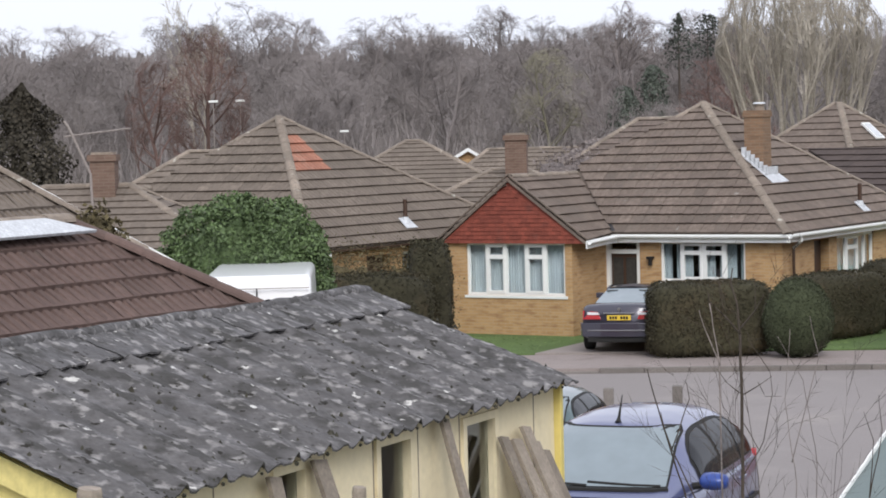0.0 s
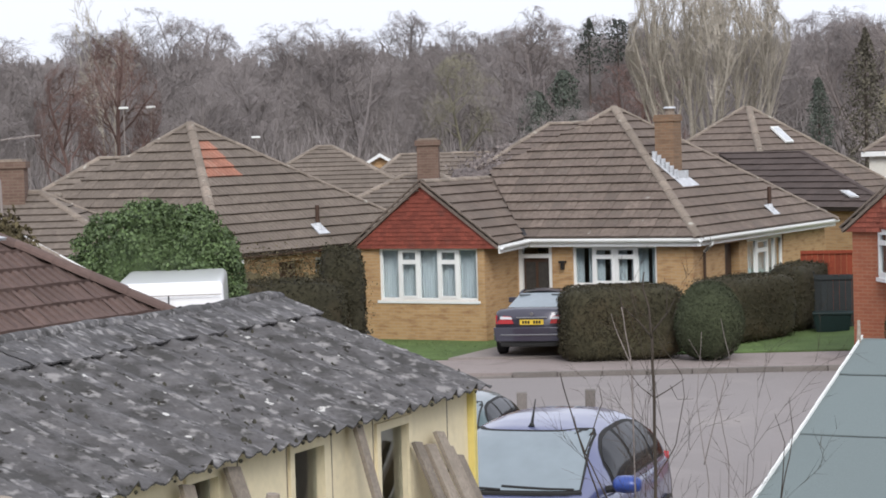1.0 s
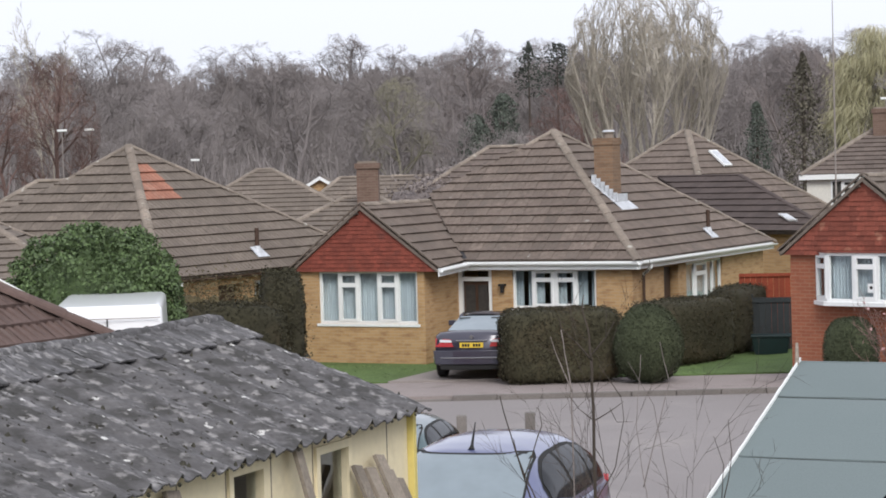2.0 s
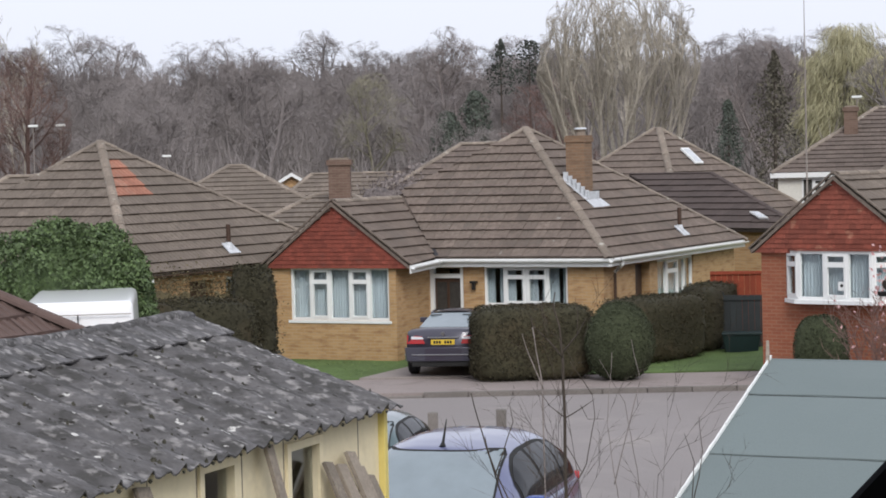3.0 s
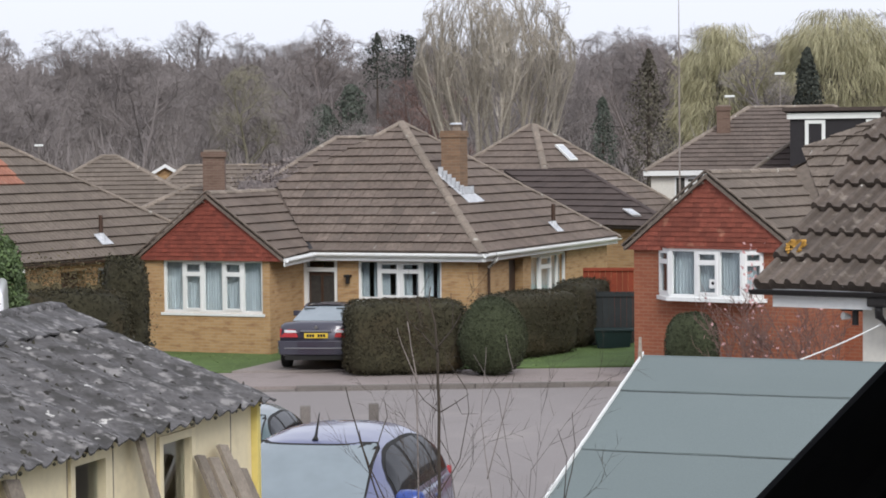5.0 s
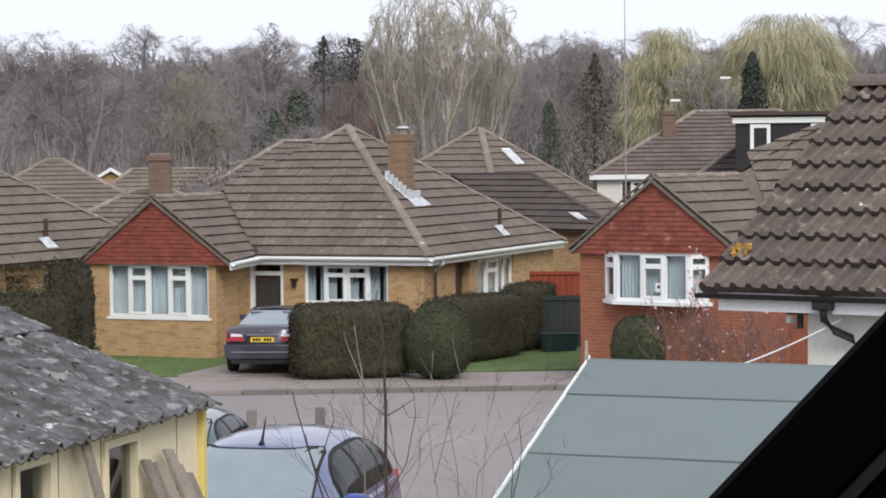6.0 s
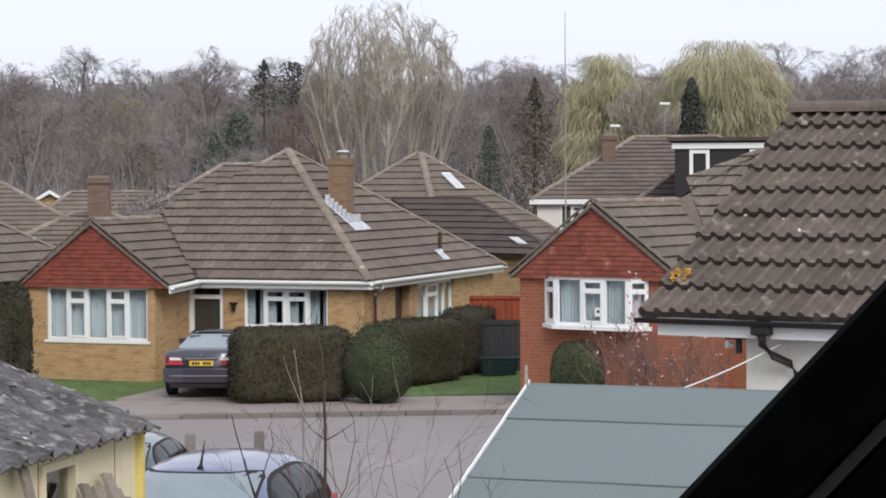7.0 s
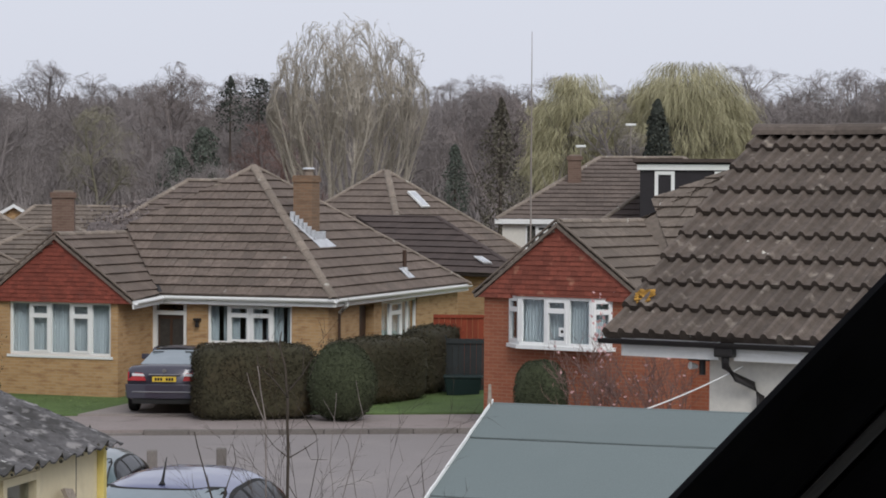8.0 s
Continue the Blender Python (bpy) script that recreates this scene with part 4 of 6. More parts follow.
    for k, (x0, x1) in enumerate(zip(joints, joints[1:])):
        x1 -= 0.008
        hs = [(x1 - min(x1, b), z0, x1 - max(x0, a), z1) for a, z0, b, z1 in holes if a < x1 and b > x0]
        ob = wall_with_holes("wall_panel", h, CREAM, x1 - x0, base, EZ - 0.02, hs, 0.06)
        ob.matrix_basis = pose(x1, 0, 0, 0, 0, 180)
        if k:
            part("joint_strip", Geo().box(x0 - 0.006, -0.02, base, x0 - 0.001, 0.004, EZ - 0.03), WOOD, h)
    for a, z0, b, z1 in holes:
        part("window_frame", Geo().box(a - 0.05, 0.001, z0, a, 0.02, z1 + 0.05).box(b, 0.001, z0, b + 0.05, 0.02, z1 + 0.05).box(a, 0.001, z1, b, 0.02, z1 + 0.05), CREAM, h, "cream painted window frame")
        part("pane", Geo().box(a, -0.04, z0, b, -0.035, z1), GLASS, h)
    # added dark panel, the garage's unlit inside put into its colour
    part("inner_lining", Geo().box(0.1, -2.5, base, LONG - 0.1, -2.45, EZ - 0.1), DARKIN, h)
    part("corner_post", Geo().box(-0.065, -0.05, base, -0.012, 0.045, EZ - 0.02), YELLOW, h, "yellow painted corner post", bevel=0.006)
    part("far_gable", Geo().prism([Vector((-0.02, -0.06, base)), Vector((-0.02, -2 * HALF, base)), Vector((-0.02, -2 * HALF, EZ - 0.03)), Vector((-0.02, -HALF, RZ - 0.05)), Vector((-0.02, -0.06, EZ - 0.03))], (0.05, 0, 0)), CREAM, h)
    part("far_wall", Geo().box(0.04, -2 * HALF - 0.05, base, LONG, -2 * HALF, EZ - 0.06), CREAM, h)
    part("near_gable", Geo().prism([Vector((LONG - 0.04, -0.07, base)), Vector((LONG - 0.04, -2 * HALF, base)), Vector((LONG - 0.04, -2 * HALF, EZ - 0.03)), Vector((LONG - 0.04, -HALF, RZ - 0.06)), Vector((LONG - 0.04, -0.07, EZ - 0.03))], (-0.05, 0, 0)), PALEYEL, h)
    sl = (RZ - EZ) / HALF
    for sg in (0, 1):
        a = Vector((LONG + 0.02, 0.1, EZ - 0.08)) if sg == 0 else Vector((LONG + 0.02, -2 * HALF - 0.1, EZ - 0.08))
        b = Vector((LONG + 0.02, -HALF, RZ - 0.045))
        part("verge_board", Geo().prism([a, b, b - Vector((0, 0, 0.13)), a - Vector((0, 0, 0.13))], (-0.024, 0, 0)), PALEYEL, h, "yellow painted verge board")
    part("ledge_board", Geo().box(LONG + 0.03, -1.4, 2.93, LONG + 0.09, -0.35, 3.0), PALEYEL, h)
    return h


garage = prefab_garage()

# planks and posts leaning on the garage wall: along the wall, lean, top height, width
GM = garage.matrix_basis.copy()
for x, lean, top, wid, side in ((0.30, 0.8, 2.78, 0.10, 0.0), (0.47, 0.85, 2.86, 0.12, 0.03), (0.60, 0.85, 2.97, 0.11, 0.02), (0.74, 0.85, 2.91, 0.12, 0.0), (0.93, 0.8, 2.95, 0.10, 0.0), (1.75, 0.55, 3.17, 0.085, 0.0), (3.22, 0.7, 3.14, 0.13, -0.05), (3.68, 0.5, 3.12, 0.11, 0.05)):
    pl = thing("plank", "weathered grey timber plank leaning on the garage", "plank", GM, "leaning planks")
    a, b = Vector((x + side, 0.12 + lean, 0.95)), Vector((x, 0.055, top))
    d = (b - a).normalized()
    sx = Vector((1, 0, 0)) - d * d.x
    sx.normalize()
    ny = d.cross(sx)
    part("board", Geo().prism([a - sx * wid / 2, a + sx * wid / 2, b + sx * wid / 2 + d * 0.02, b - sx * wid / 2], ny * 0.028), WOOD, pl, bevel=0.003)
for az, dist, z, r in ((-33.05, 10.2, 3.17, 0.035), (-40.1, 7.6, 3.62, 0.045)):
    lg = thing("log_post", "round cut timber post with a pale sawn end", "post", polar(az, dist, 0), "timber posts")
    part("trunk", Geo().tube([(0, 0, gz(-5.5, 8) - 0.1), (0.01, 0, z - 0.02), (0.012, 0, z)], [r * 1.05, r, r * 0.9], 12), WOOD, lg)


def brown_house():
    """The house with dark brown roll tiles and a pale sheet along its ridge, and the older roof behind it."""
    h = thing("brown_roofed_house", "house with a dark brown roll-tile hipped roof", "house")
    R0, R1 = Vector((-16.45, 19.3, 3.97)), Vector((-16.2, 8.0, 3.97))
    E0, E1 = Vector((-13.75, 21.2, 2.40)), Vector((-13.5, 8.0, 2.40))
    B0, B1 = Vector((-19.1, 21.2, 2.40)), Vector((-18.9, 8.0, 2.40))
    for pts in ([E0, E1, R1, R0], [B0, E0, R0], [R0, R1, B1, B0]):
        n = (pts[1] - pts[0]).cross(pts[2] - pts[0]).normalized()
        n = n if n.z > 0 else -n
        part("roof", Geo().prism([p - n * 0.03 for p in pts], -n * 0.06), TILE_DARK, h)
        al = pts[1] - pts[0] if len(pts) == 4 and pts[0].z < 3 else (pts[1] - pts[0])
        tiles(h, pts, al, 0.37, 0.30, ROLL, 0.04, TILE_DARK, keep=300 if pts[0] == E0 and len(pts) == 4 else 0)
    caps(h, E0, R0, 0.13, 0.45, "hip_tile", TILE_DARK)
    caps(h, B0, R0, 0.13, 0.45, "hip_tile", TILE_DARK)
    caps(h, R1, R0, 0.15, 0.45, "ridge_tile")
    part("ridge_sheet", Geo().prism([R0 + Vector((0.14, -0.55, 0.02)), R1 + Vector((0.14, 0, 0.02)), R1 + Vector((0.50, 0, -0.185)), R0 + Vector((0.42, 0.0, -0.14))], (0.02, 0, 0.03)), LEAD, h, "pale lead sheet below the ridge")
    part("wall", Geo().prism([Vector((-14.0, 8.2, 0.3)), Vector((-14.2, 20.9, 0.3)), Vector((-18.8, 20.9, 0.3)), Vector((-18.7, 8.2, 0.3))], (0, 0, 2.08)), BUFF, h)
    h2 = thing("old_tiled_house", "house with an old pale brown pantiled roof and white verge", "house")
    V0, V1 = Vector((-20.75, 21.8, 5.0)), Vector((-18.4, 23.8, 3.15))
    al = Vector((0.15, -1, 0)).normalized()
    W0, W1 = V0 + al * 8, V1 + al * 8
    n = (V1 - V0).cross(W0 - V0).normalized()
    n = n if n.z > 0 else -n
    part("roof", Geo().prism([p - n * 0.03 for p in (V0, V1, W1, W0)], -n * 0.06), TILE_B, h2)
    tiles(h2, [V1, W1, W0, V0], al, 0.37, 0.30, ROLL, 0.04, TILE_B, keep=200)
    far = Vector((-2.4, -2.0, -1.85))
    part("roof", Geo().prism([V0 - n * 0.03, V0 + far, W0 + far, W0 - n * 0.03], (0, 0, -0.06)), TILE_B, h2)
    caps(h2, W0, V0, 0.14, 0.45)
    caps(h2, V1, V0, 0.10, 0.45, "verge_tile")
    part("verge_board", Geo().prism([V0 + Vector((0.05, 0.06, -0.05)), V1 + Vector((0.05, 0.06, -0.03)), V1 + Vector((0.05, 0.06, 0.01)), V0 + Vector((0.05, 0.06, -0.01))], (0.01, 0.02, 0)), WHITE, h2)
    part("gable_wall", Geo().prism([V0 - Vector((0, 0, 0.15)), V1 - Vector((0.2, 0.15, 0.1)), Vector((-18.6, 23.65, 0)), Vector((-22.9, 19.8, 0)), V0 + far - Vector((0, 0, 0.15))], (0.08, -0.12, 0)), FENCE, h2)
    part("wall", Geo().prism([Vector((-18.75, 23.4, 0)), Vector((-17.6, 15.9, 0)), Vector((-17.6, 15.9, 3.1)), Vector((-18.75, 23.4, 3.1))], (-0.2, 0, 0)), BUFF, h2)


brown_house()


# ---------- farther houses ----------
def hip_house(label, m, w, d, ez, rz, tile, wall, ridge=0.0, wallmat=None, gauge=0.335, windows=(), chimney=None, flat=FLAT, group="far houses", skylights=(), patch=None):
    """A plainer hipped house: w along x, d along y, a ridge of the given length along x."""
    h = thing("house", label, "house", m, group)
    e = [Vector((-w / 2, -d / 2, ez)), Vector((w / 2, -d / 2, ez)), Vector((w / 2, d / 2, ez)), Vector((-w / 2, d / 2, ez))]
    r0, r1 = Vector((-ridge / 2, 0, rz)), Vector((ridge / 2 + 0.001, 0, rz))
    for pts in ([e[0], e[1], r1, r0], [e[1], e[2], r1], [e[2], e[3], r0, r1], [e[3], e[0], r0]):
        n = (pts[1] - pts[0]).cross(pts[2] - pts[0]).normalized()
        part("roof", Geo().prism([p - n * 0.03 for p in pts], -n * 0.06), tile, h)
        tiles(h, pts, pts[1] - pts[0], gauge, 0.33, PLAIN, 0.035, tile)
    for a, b in ((e[0], r0), (e[1], r1), (e[2], r1), (e[3], r0)):
        caps(h, a, b, 0.12, 0.45, "hip_tile")
    if ridge > 0.3:
        caps(h, r0, r1, 0.12, 0.45)
    k = 0.25
    part("wall", Geo().box(-w / 2 + k, -d / 2 + k, -0.05, w / 2 - k, d / 2 - k, ez - 0.02), wall, h)
    part("fascia", Geo().box(-w / 2 - 0.02, -d / 2 - 0.02, ez - 0.18, w / 2 + 0.02, -d / 2 + 0.01, ez).box(w / 2 - 0.01, -d / 2 + 0.01, ez - 0.18, w / 2 + 0.02, d / 2, ez), WHITE, h)
    for x0, z0, x1, z1 in windows:
        window(h, x0, z0, x1, z1, [0, 0.33, 0.66, 1], pose(0, -d / 2 + k - 0.04, 0), curtain=False, fans=(1,), sill=True)
        # dark sheet on the solid wall, imitating an unlit room behind the pane
        part("dark_reveal", Geo().box(x0, -d / 2 + k - 0.003, z0, x1, -d / 2 + k - 0.001, z1), DARKIN, h)
    for u, v, side in skylights:
        a, b, c = (e[0], e[1], r0) if side == 0 else (e[1], e[2], r1)
        s = (b - a).normalized()
        n = s.cross(c - a).normalized()
        t = n.cross(s)
        o = a + s * u + t * v + n * 0.06
        q = part("skylight", Geo().prism([o, o + s * 0.42, o + s * 0.42 + t * 0.8, o + t * 0.8], n * 0.06), WHITE, h, "white framed roof window")
        part("pane", Geo().prism([o + s * 0.06 + t * 0.06 + n * 0.061, o + s * 0.36 + t * 0.06 + n * 0.061, o + s * 0.36 + t * 0.74 + n * 0.061, o + s * 0.06 + t * 0.74 + n * 0.061], n * 0.01), LEAD, q)
    if chimney:
        cx, cy, top, cw = chimney
        st = part("chimney", Geo().box(cx - cw / 2, cy - cw / 2, ez, cx + cw / 2, cy + cw / 2, top - 0.15).box(cx - cw / 2 - 0.05, cy - cw / 2 - 0.05, top - 0.15, cx + cw / 2 + 0.05, cy + cw / 2 + 0.05, top), CHIM_DARK, h, "brick chimney stack")
        part("chimney_cap", Geo().box(cx - cw / 2 + 0.03, cy - cw / 2 + 0.03, top, cx + cw / 2 - 0.03, cy + cw / 2 - 0.03, top + 0.06), CAP, st)
    return h


hip_house("low brown hipped house half hidden behind roofs", polar(-36.2, 67, 0, 20), 9, 7, 2.4, 4.6, TILE_B, BUFF, 2.6)
hip_house("low house with a brick chimney and cream cap", polar(-39.9, 52, 0, 30), 8, 7, 2.2, 3.9, TILE_B, BUFF, 2.0, chimney=(0.45, -0.3, 4.62, 0.58))
hip_house("brown tiled house with a small roof window", polar(-31.4, 88, 0, 30), 9, 8, 2.4, 4.75, TILE_B, BUFF, 0.6)
hip_house("house with a wide brick chimney stack", polar(-28.9, 64, 0, 25), 8, 8, 2.2, 3.85, TILE_B, BUFF, 1.0, chimney=(0.3, -1.0, 4.85, 0.62))
hip_house("dark brown tiled house behind the bungalow", polar(-24.5, 73, 0, 10), 10, 8, 2.6, 5.3, TILE_FAR, BUFF, 2.6)
hip_house("brown tiled hipped house with a roof window", polar(-20.35, 73, 0, -17), 8, 8, 2.5, 5.65, TILE, BUFF, 0.2, skylights=((3.8, 3.0, 1),))


def lean_to():
    """A dark mono-pitch roof on brick walls, with one roof window."""
    h = thing("house_extension", "lean-to extension with a dark brown tiled roof", "house", group="far houses")
    a, b = Vector((-25.04, 64.83, 4.19)), Vector((-21.76, 63.37, 4.19))
    down = Vector((4.37, -4.84, -1.59))
    c, d = b + down, a + down
    n = (b - a).cross(down).normalized()
    n = n if n.z > 0 else -n
    part("roof", Geo().prism([p - n * 0.03 for p in (a, b, c, d)], -n * 0.08), TILE_EXT, h)
    tiles(h, [d, c, b, a], b - a, 0.335, 0.33, PLAIN, 0.035, TILE_EXT)
    caps(h, c, b, 0.09, 0.45, "verge_tile", TILE_EXT)
    foot = lambda p, q: Vector((p.x, p.y, -0.05)) + q
    e = Vector((0, 0.3, 0))
    part("wall", Geo().prism([d - n * 0.12 + e, c - n * 0.12 + e, foot(c, e), foot(d, e)], (0, 0.2, 0)), BUFF, h)
    part("wall", Geo().prism([b - n * 0.12, c - n * 0.12 + e, foot(c, e), foot(b, e * 0)], (-0.2, 0, 0)), BUFF, h)
    s, t = (c - d).normalized(), (a - d).normalized()
    o = c - s * 1.15 + t * 0.95 + n * 0.05
    q = part("skylight", Geo().prism([o, o + s * 0.34, o + s * 0.34 + t * 0.7, o + t * 0.7], n * 0.06), WHITE, h, "white framed roof window")
    part("pane", Geo().prism([o + s * 0.05 + t * 0.05 + n * 0.061, o + s * 0.29 + t * 0.05 + n * 0.061, o + s * 0.29 + t * 0.65 + n * 0.061, o + s * 0.05 + t * 0.65 + n * 0.061], n * 0.01), LEAD, q)


lean_to()
gh = hip_house("white rendered house under a brown tiled roof", polar(-13.6, 84, 0, 16), 11, 9, 4.0, 6.35, TILE_FAR, WHITE_WALL, 3.2, windows=((-4.4, 2.9, -3.2, 3.8),), chimney=(-2.6, -1.7, 6.35, 0.5))
dh = hip_house("brown tiled house with a black clad dormer", polar(-10.25, 78, 0, 12), 15.6, 9, 2.6, 5.9, TILE_EXT, BUFF, 6.6)
dm = part("dormer", Geo().box(-4.5, -4.2, 3.9, 2.5, 0.2, 6.0), mat("black_cladding", (0.022, 0.019, 0.023), 0.7, 0.15, 2, 20, 0.1), dh, "black clad box dormer")
part("dormer_roof", Geo().box(-4.75, -4.45, 6.0, 2.7, 0.3, 6.12), TILE_EXT, dm, "dark flat dormer roof")
part("fascia", Geo().box(-4.6, -4.3, 5.74, 2.6, -4.2, 5.93), WHITE, dm)
for x0, z0, x1, z1 in ((-3.95, 4.62, -3.4, 5.64), (-1.95, 4.5, 1.6, 5.64)):
    wd = window(dh, x0, z0, x1, z1, [0, 1] if x0 < -3 else [0, 0.5, 1], pose(0, -4.215, 0), curtain=False, sill=False, name="dormer_window")
    part("architrave", Geo().box(x0 - 0.06, -4.25, z0 - 0.06, x0 + 0.06, -4.226, z1 + 0.06).box(x1 - 0.06, -4.25, z0 - 0.06, x1 + 0.06, -4.226, z1 + 0.06).box(x0 + 0.06, -4.25, z0 - 0.06, x1 - 0.06, -4.226, z0 + 0.06).box(x0 + 0.06, -4.25, z1 - 0.06, x1 - 0.06, -4.226, z1 + 0.06), WHITE, wd)
lg = thing("gabled_house", "small gabled house with white barge boards", "house", polar(-29.9, 96, 0, 28), "far houses")
part("wall", Geo().prism([Vector((-2, -3, 0)), Vector((2, -3, 0)), Vector((2, -3, 3.1)), Vector((0, -3, 4.25)), Vector((-2, -3, 3.1))], (0, 6, 0)), BUFF, lg)
for sg in (-1, 1):
    a, b = Vector((sg * 2.3, -3.2, 3.0)), Vector((0, -3.2, 4.36))
    part("roof", Geo().prism([a, b, b - Vector((0, 0, 0.1)), a - Vector((0, 0, 0.1))], (0, 6.4, 0)), TILE_B, lg)
    part("barge_board", Geo().prism([a + Vector((0, 0, 0.02)), b + Vector((0, 0, 0.02)), b - Vector((0, 0, 0.13)), a - Vector((0, 0, 0.13))], (0, -0.04, 0)), WHITE, lg)
side_h = hip_house("low flat-pitched brown roofed house", polar(-28.2, 92, 0, 25), 9, 7, 2.2, 4.3, TILE_B, BUFF, 4.0)

mast = thing("radio_mast", "tall thin pale radio mast", "mast", polar(-16.5, 66))
part("pole", Geo().tube([(0, 0, 0), (0, 0, 6.5), (0, 0, 9.8)], [0.03, 0.024, 0.008], 8), DRIVE, mast)
for az, d, top in ((-13.9, 100, 8.1), (-36.6, 110, 6.9), (-35.9, 112, 6.95), (-33.2, 120, 5.3), (-15.2, 104, 7.2)):
    lp = thing("street_lamp", "thin grey street lamp with a flat pale head", "street lamp", polar(az, d, 0, -az), "street lamps")
    part("column", Geo().tube([(0, 0, 0), (0, 0, top)], [0.04, 0.022], 8), DRIVE, lp)
    part("lantern", Geo().box(-0.24, -0.1, top - 0.02, 0.24, 0.1, top + 0.09), WHITE, lp, bevel=0.03)
aer = thing("tv_aerial", "bent grey television aerial on a pole", "aerial", polar(-40.4, 49, 0, 40))
part("pole", Geo().tube([(0.55, 0, 2.0), (0.5, 0, 4.2), (0.05, 0, 5.25), (-0.05, 0, 5.4)], 0.03, 6), DRIVE, aer)
part("boom", Geo().tube([(-0.05, 0, 5.05), (1.4, 0, 5.2)], 0.018, 6), DRIVE, aer)
for k in range(9):
    part("element", Geo().tube([(0.1 + k * 0.15, -0.22, 5.07 + k * 0.0155), (0.1 + k * 0.15, 0.22, 5.07 + k * 0.0155)], 0.008, 5), DRIVE, aer)


# ---------- trees ----------
def branch(g, p, d, length, r, level, spec, rng):
    """A tapering, wandering branch and its side branches."""
    segs = spec["segs"][level]
    if level + 1 >= len(spec["count"]):
        # the finest twigs are single slim blades
        w = d.orthogonal().normalized() * max(r, spec["tip"])
        q = p + d.normalized() * length
        g.add([p - w, p + w, q + Vector((0, 0, 0.1 * length))], [(0, 1, 2)])
        return
    pts, rad, q, dd = [p.copy()], [r], p.copy(), d.normalized()
    for k in range(segs):
        dd = (dd + Vector((rng.gauss(0, 1), rng.gauss(0, 1), rng.gauss(0, 0.6))) * spec["wander"][level] + Vector((0, 0, spec["lift"][level]))).normalized()
        q = q + dd * (length / segs)
        pts.append(q.copy())
        rad.append(r * (1 - 0.75 * (k + 1) / segs))
    g.tube(pts, rad, 6 if level == 0 else (4 if level == 1 else 3), close=False)
    if level + 1 >= len(spec["count"]):
        return
    n = spec["count"][level + 1]
    for k in range(n):
        w = spec["from"][level] + (1 - spec["from"][level]) * (k + rng.random()) / n
        i = min(segs - 1, int(w * segs))
        base = pts[i].lerp(pts[i + 1], w * segs - i)
        axis = (pts[i + 1] - pts[i]).normalized()
        out = axis.orthogonal().normalized()
        out.rotate(Matrix.Rotation(rng.uniform(0, 2 * math.pi), 3, axis))
        a = radians(spec["angle"][level] + rng.gauss(0, 8))
        nd = axis * math.cos(a) + out * math.sin(a)
        branch(g, base, nd, length * spec["ratio"][level] * rng.uniform(0.7, 1.15) * (1.15 - 0.5 * w), max(rad[i] * 0.62, spec["tip"]), level + 1, spec, rng)


WOOD_SPEC = dict(segs=[6, 4, 3, 2, 1], wander=[0.06, 0.16, 0.2, 0.2, 0.2], lift=[0.05, 0.10, 0.08, 0.06, 0.0], count=[1, 13, 8, 7, 9], **{"from": [0.26, 0.2, 0.15, 0.1]}, angle=[50, 45, 45, 42], ratio=[0.54, 0.54, 0.55, 0.75], tip=0.010)


def bare_tree(seed, height, spec, radius=0.22, stems=1, spread=0.0, dome=None):
    """A leafless tree; dome (centre height, half width, half height) rounds its crown off."""
    rng = random.Random(seed)
    g = Geo()
    for k in range(stems):
        a = 2 * math.pi * (k + rng.random() * 0.5) / max(1, stems)
        tilt = spread * rng.uniform(0.35, 1.0)
        d = Vector((math.cos(a) * tilt, math.sin(a) * tilt, 1))
        branch(g, Vector((0.12 * math.cos(a), 0.12 * math.sin(a), -0.2)) if stems > 1 else Vector((0, 0, -0.2)), d, height * rng.uniform(0.8, 1.0) * 0.9, radius * (0.55 if stems > 1 else 1), 0, spec, rng)
    if dome:
        mid, rw, rh = dome
        for i, (x, y, z) in enumerate(g.v):
            lump = 1 + 0.16 * noise.noise((x * 0.7, y * 0.7, z * 0.7 + seed))
            wide = rw * (0.4 + 0.6 * min(1.0, max(0.0, z / mid)) ** 0.8)
            k = math.sqrt((x * x + y * y) / wide ** 2 + (max(0.0, z - mid) / rh) ** 2) / lump
            if k > 0.8:
                k = (0.8 + 0.26 * math.tanh((k - 0.8) / 0.26 * 0.7)) / k
                g.v[i] = (x * k, y * k, z if z < mid else mid + (z - mid) * k)
    return g


def tree_thing(geo, label, m, bark, group=""):
    t = thing("tree", label, "tree", m, group)
    k = len(geo.f)
    cut = min(k, 36)
    # the trunk is the first run of faces, the crown is all that grows from it
    used = sorted({i for f in geo.f[:cut] for i in f})
    remap = {v: i for i, v in enumerate(used)}
    tr, cr = Geo(), Geo()
    tr.v, tr.f = [geo.v[i] for i in used], [tuple(remap[i] for i in f) for f in geo.f[:cut]]
    used = sorted({i for f in geo.f[cut:] for i in f})
    remap = {v: i for i, v in enumerate(used)}
    cr.v, cr.f = [geo.v[i] for i in used], [tuple(remap[i] for i in f) for f in geo.f[cut:]]
    raw("trunk", tr, bark, t)
    raw("crown", cr, bark, t)
    return t


rng = random.Random(21)
kinds = []
for seed in range(6):
    spec = dict(WOOD_SPEC)
    spec["angle"] = [40 + 4 * (seed % 3), 42, 45, 45]
    kinds.append(tree_thing(bare_tree(40 + seed, 17.0, spec, 0.22, dome=(8.6 - 0.5 * (seed % 3), 4.6 + 0.5 * (seed % 2), 6.4)), "tall bare grey-brown woodland tree", polar(-46 + seed * 0.6, 215, 0, seed * 50), BARK_FAR, "woodland trees"))
spots = []
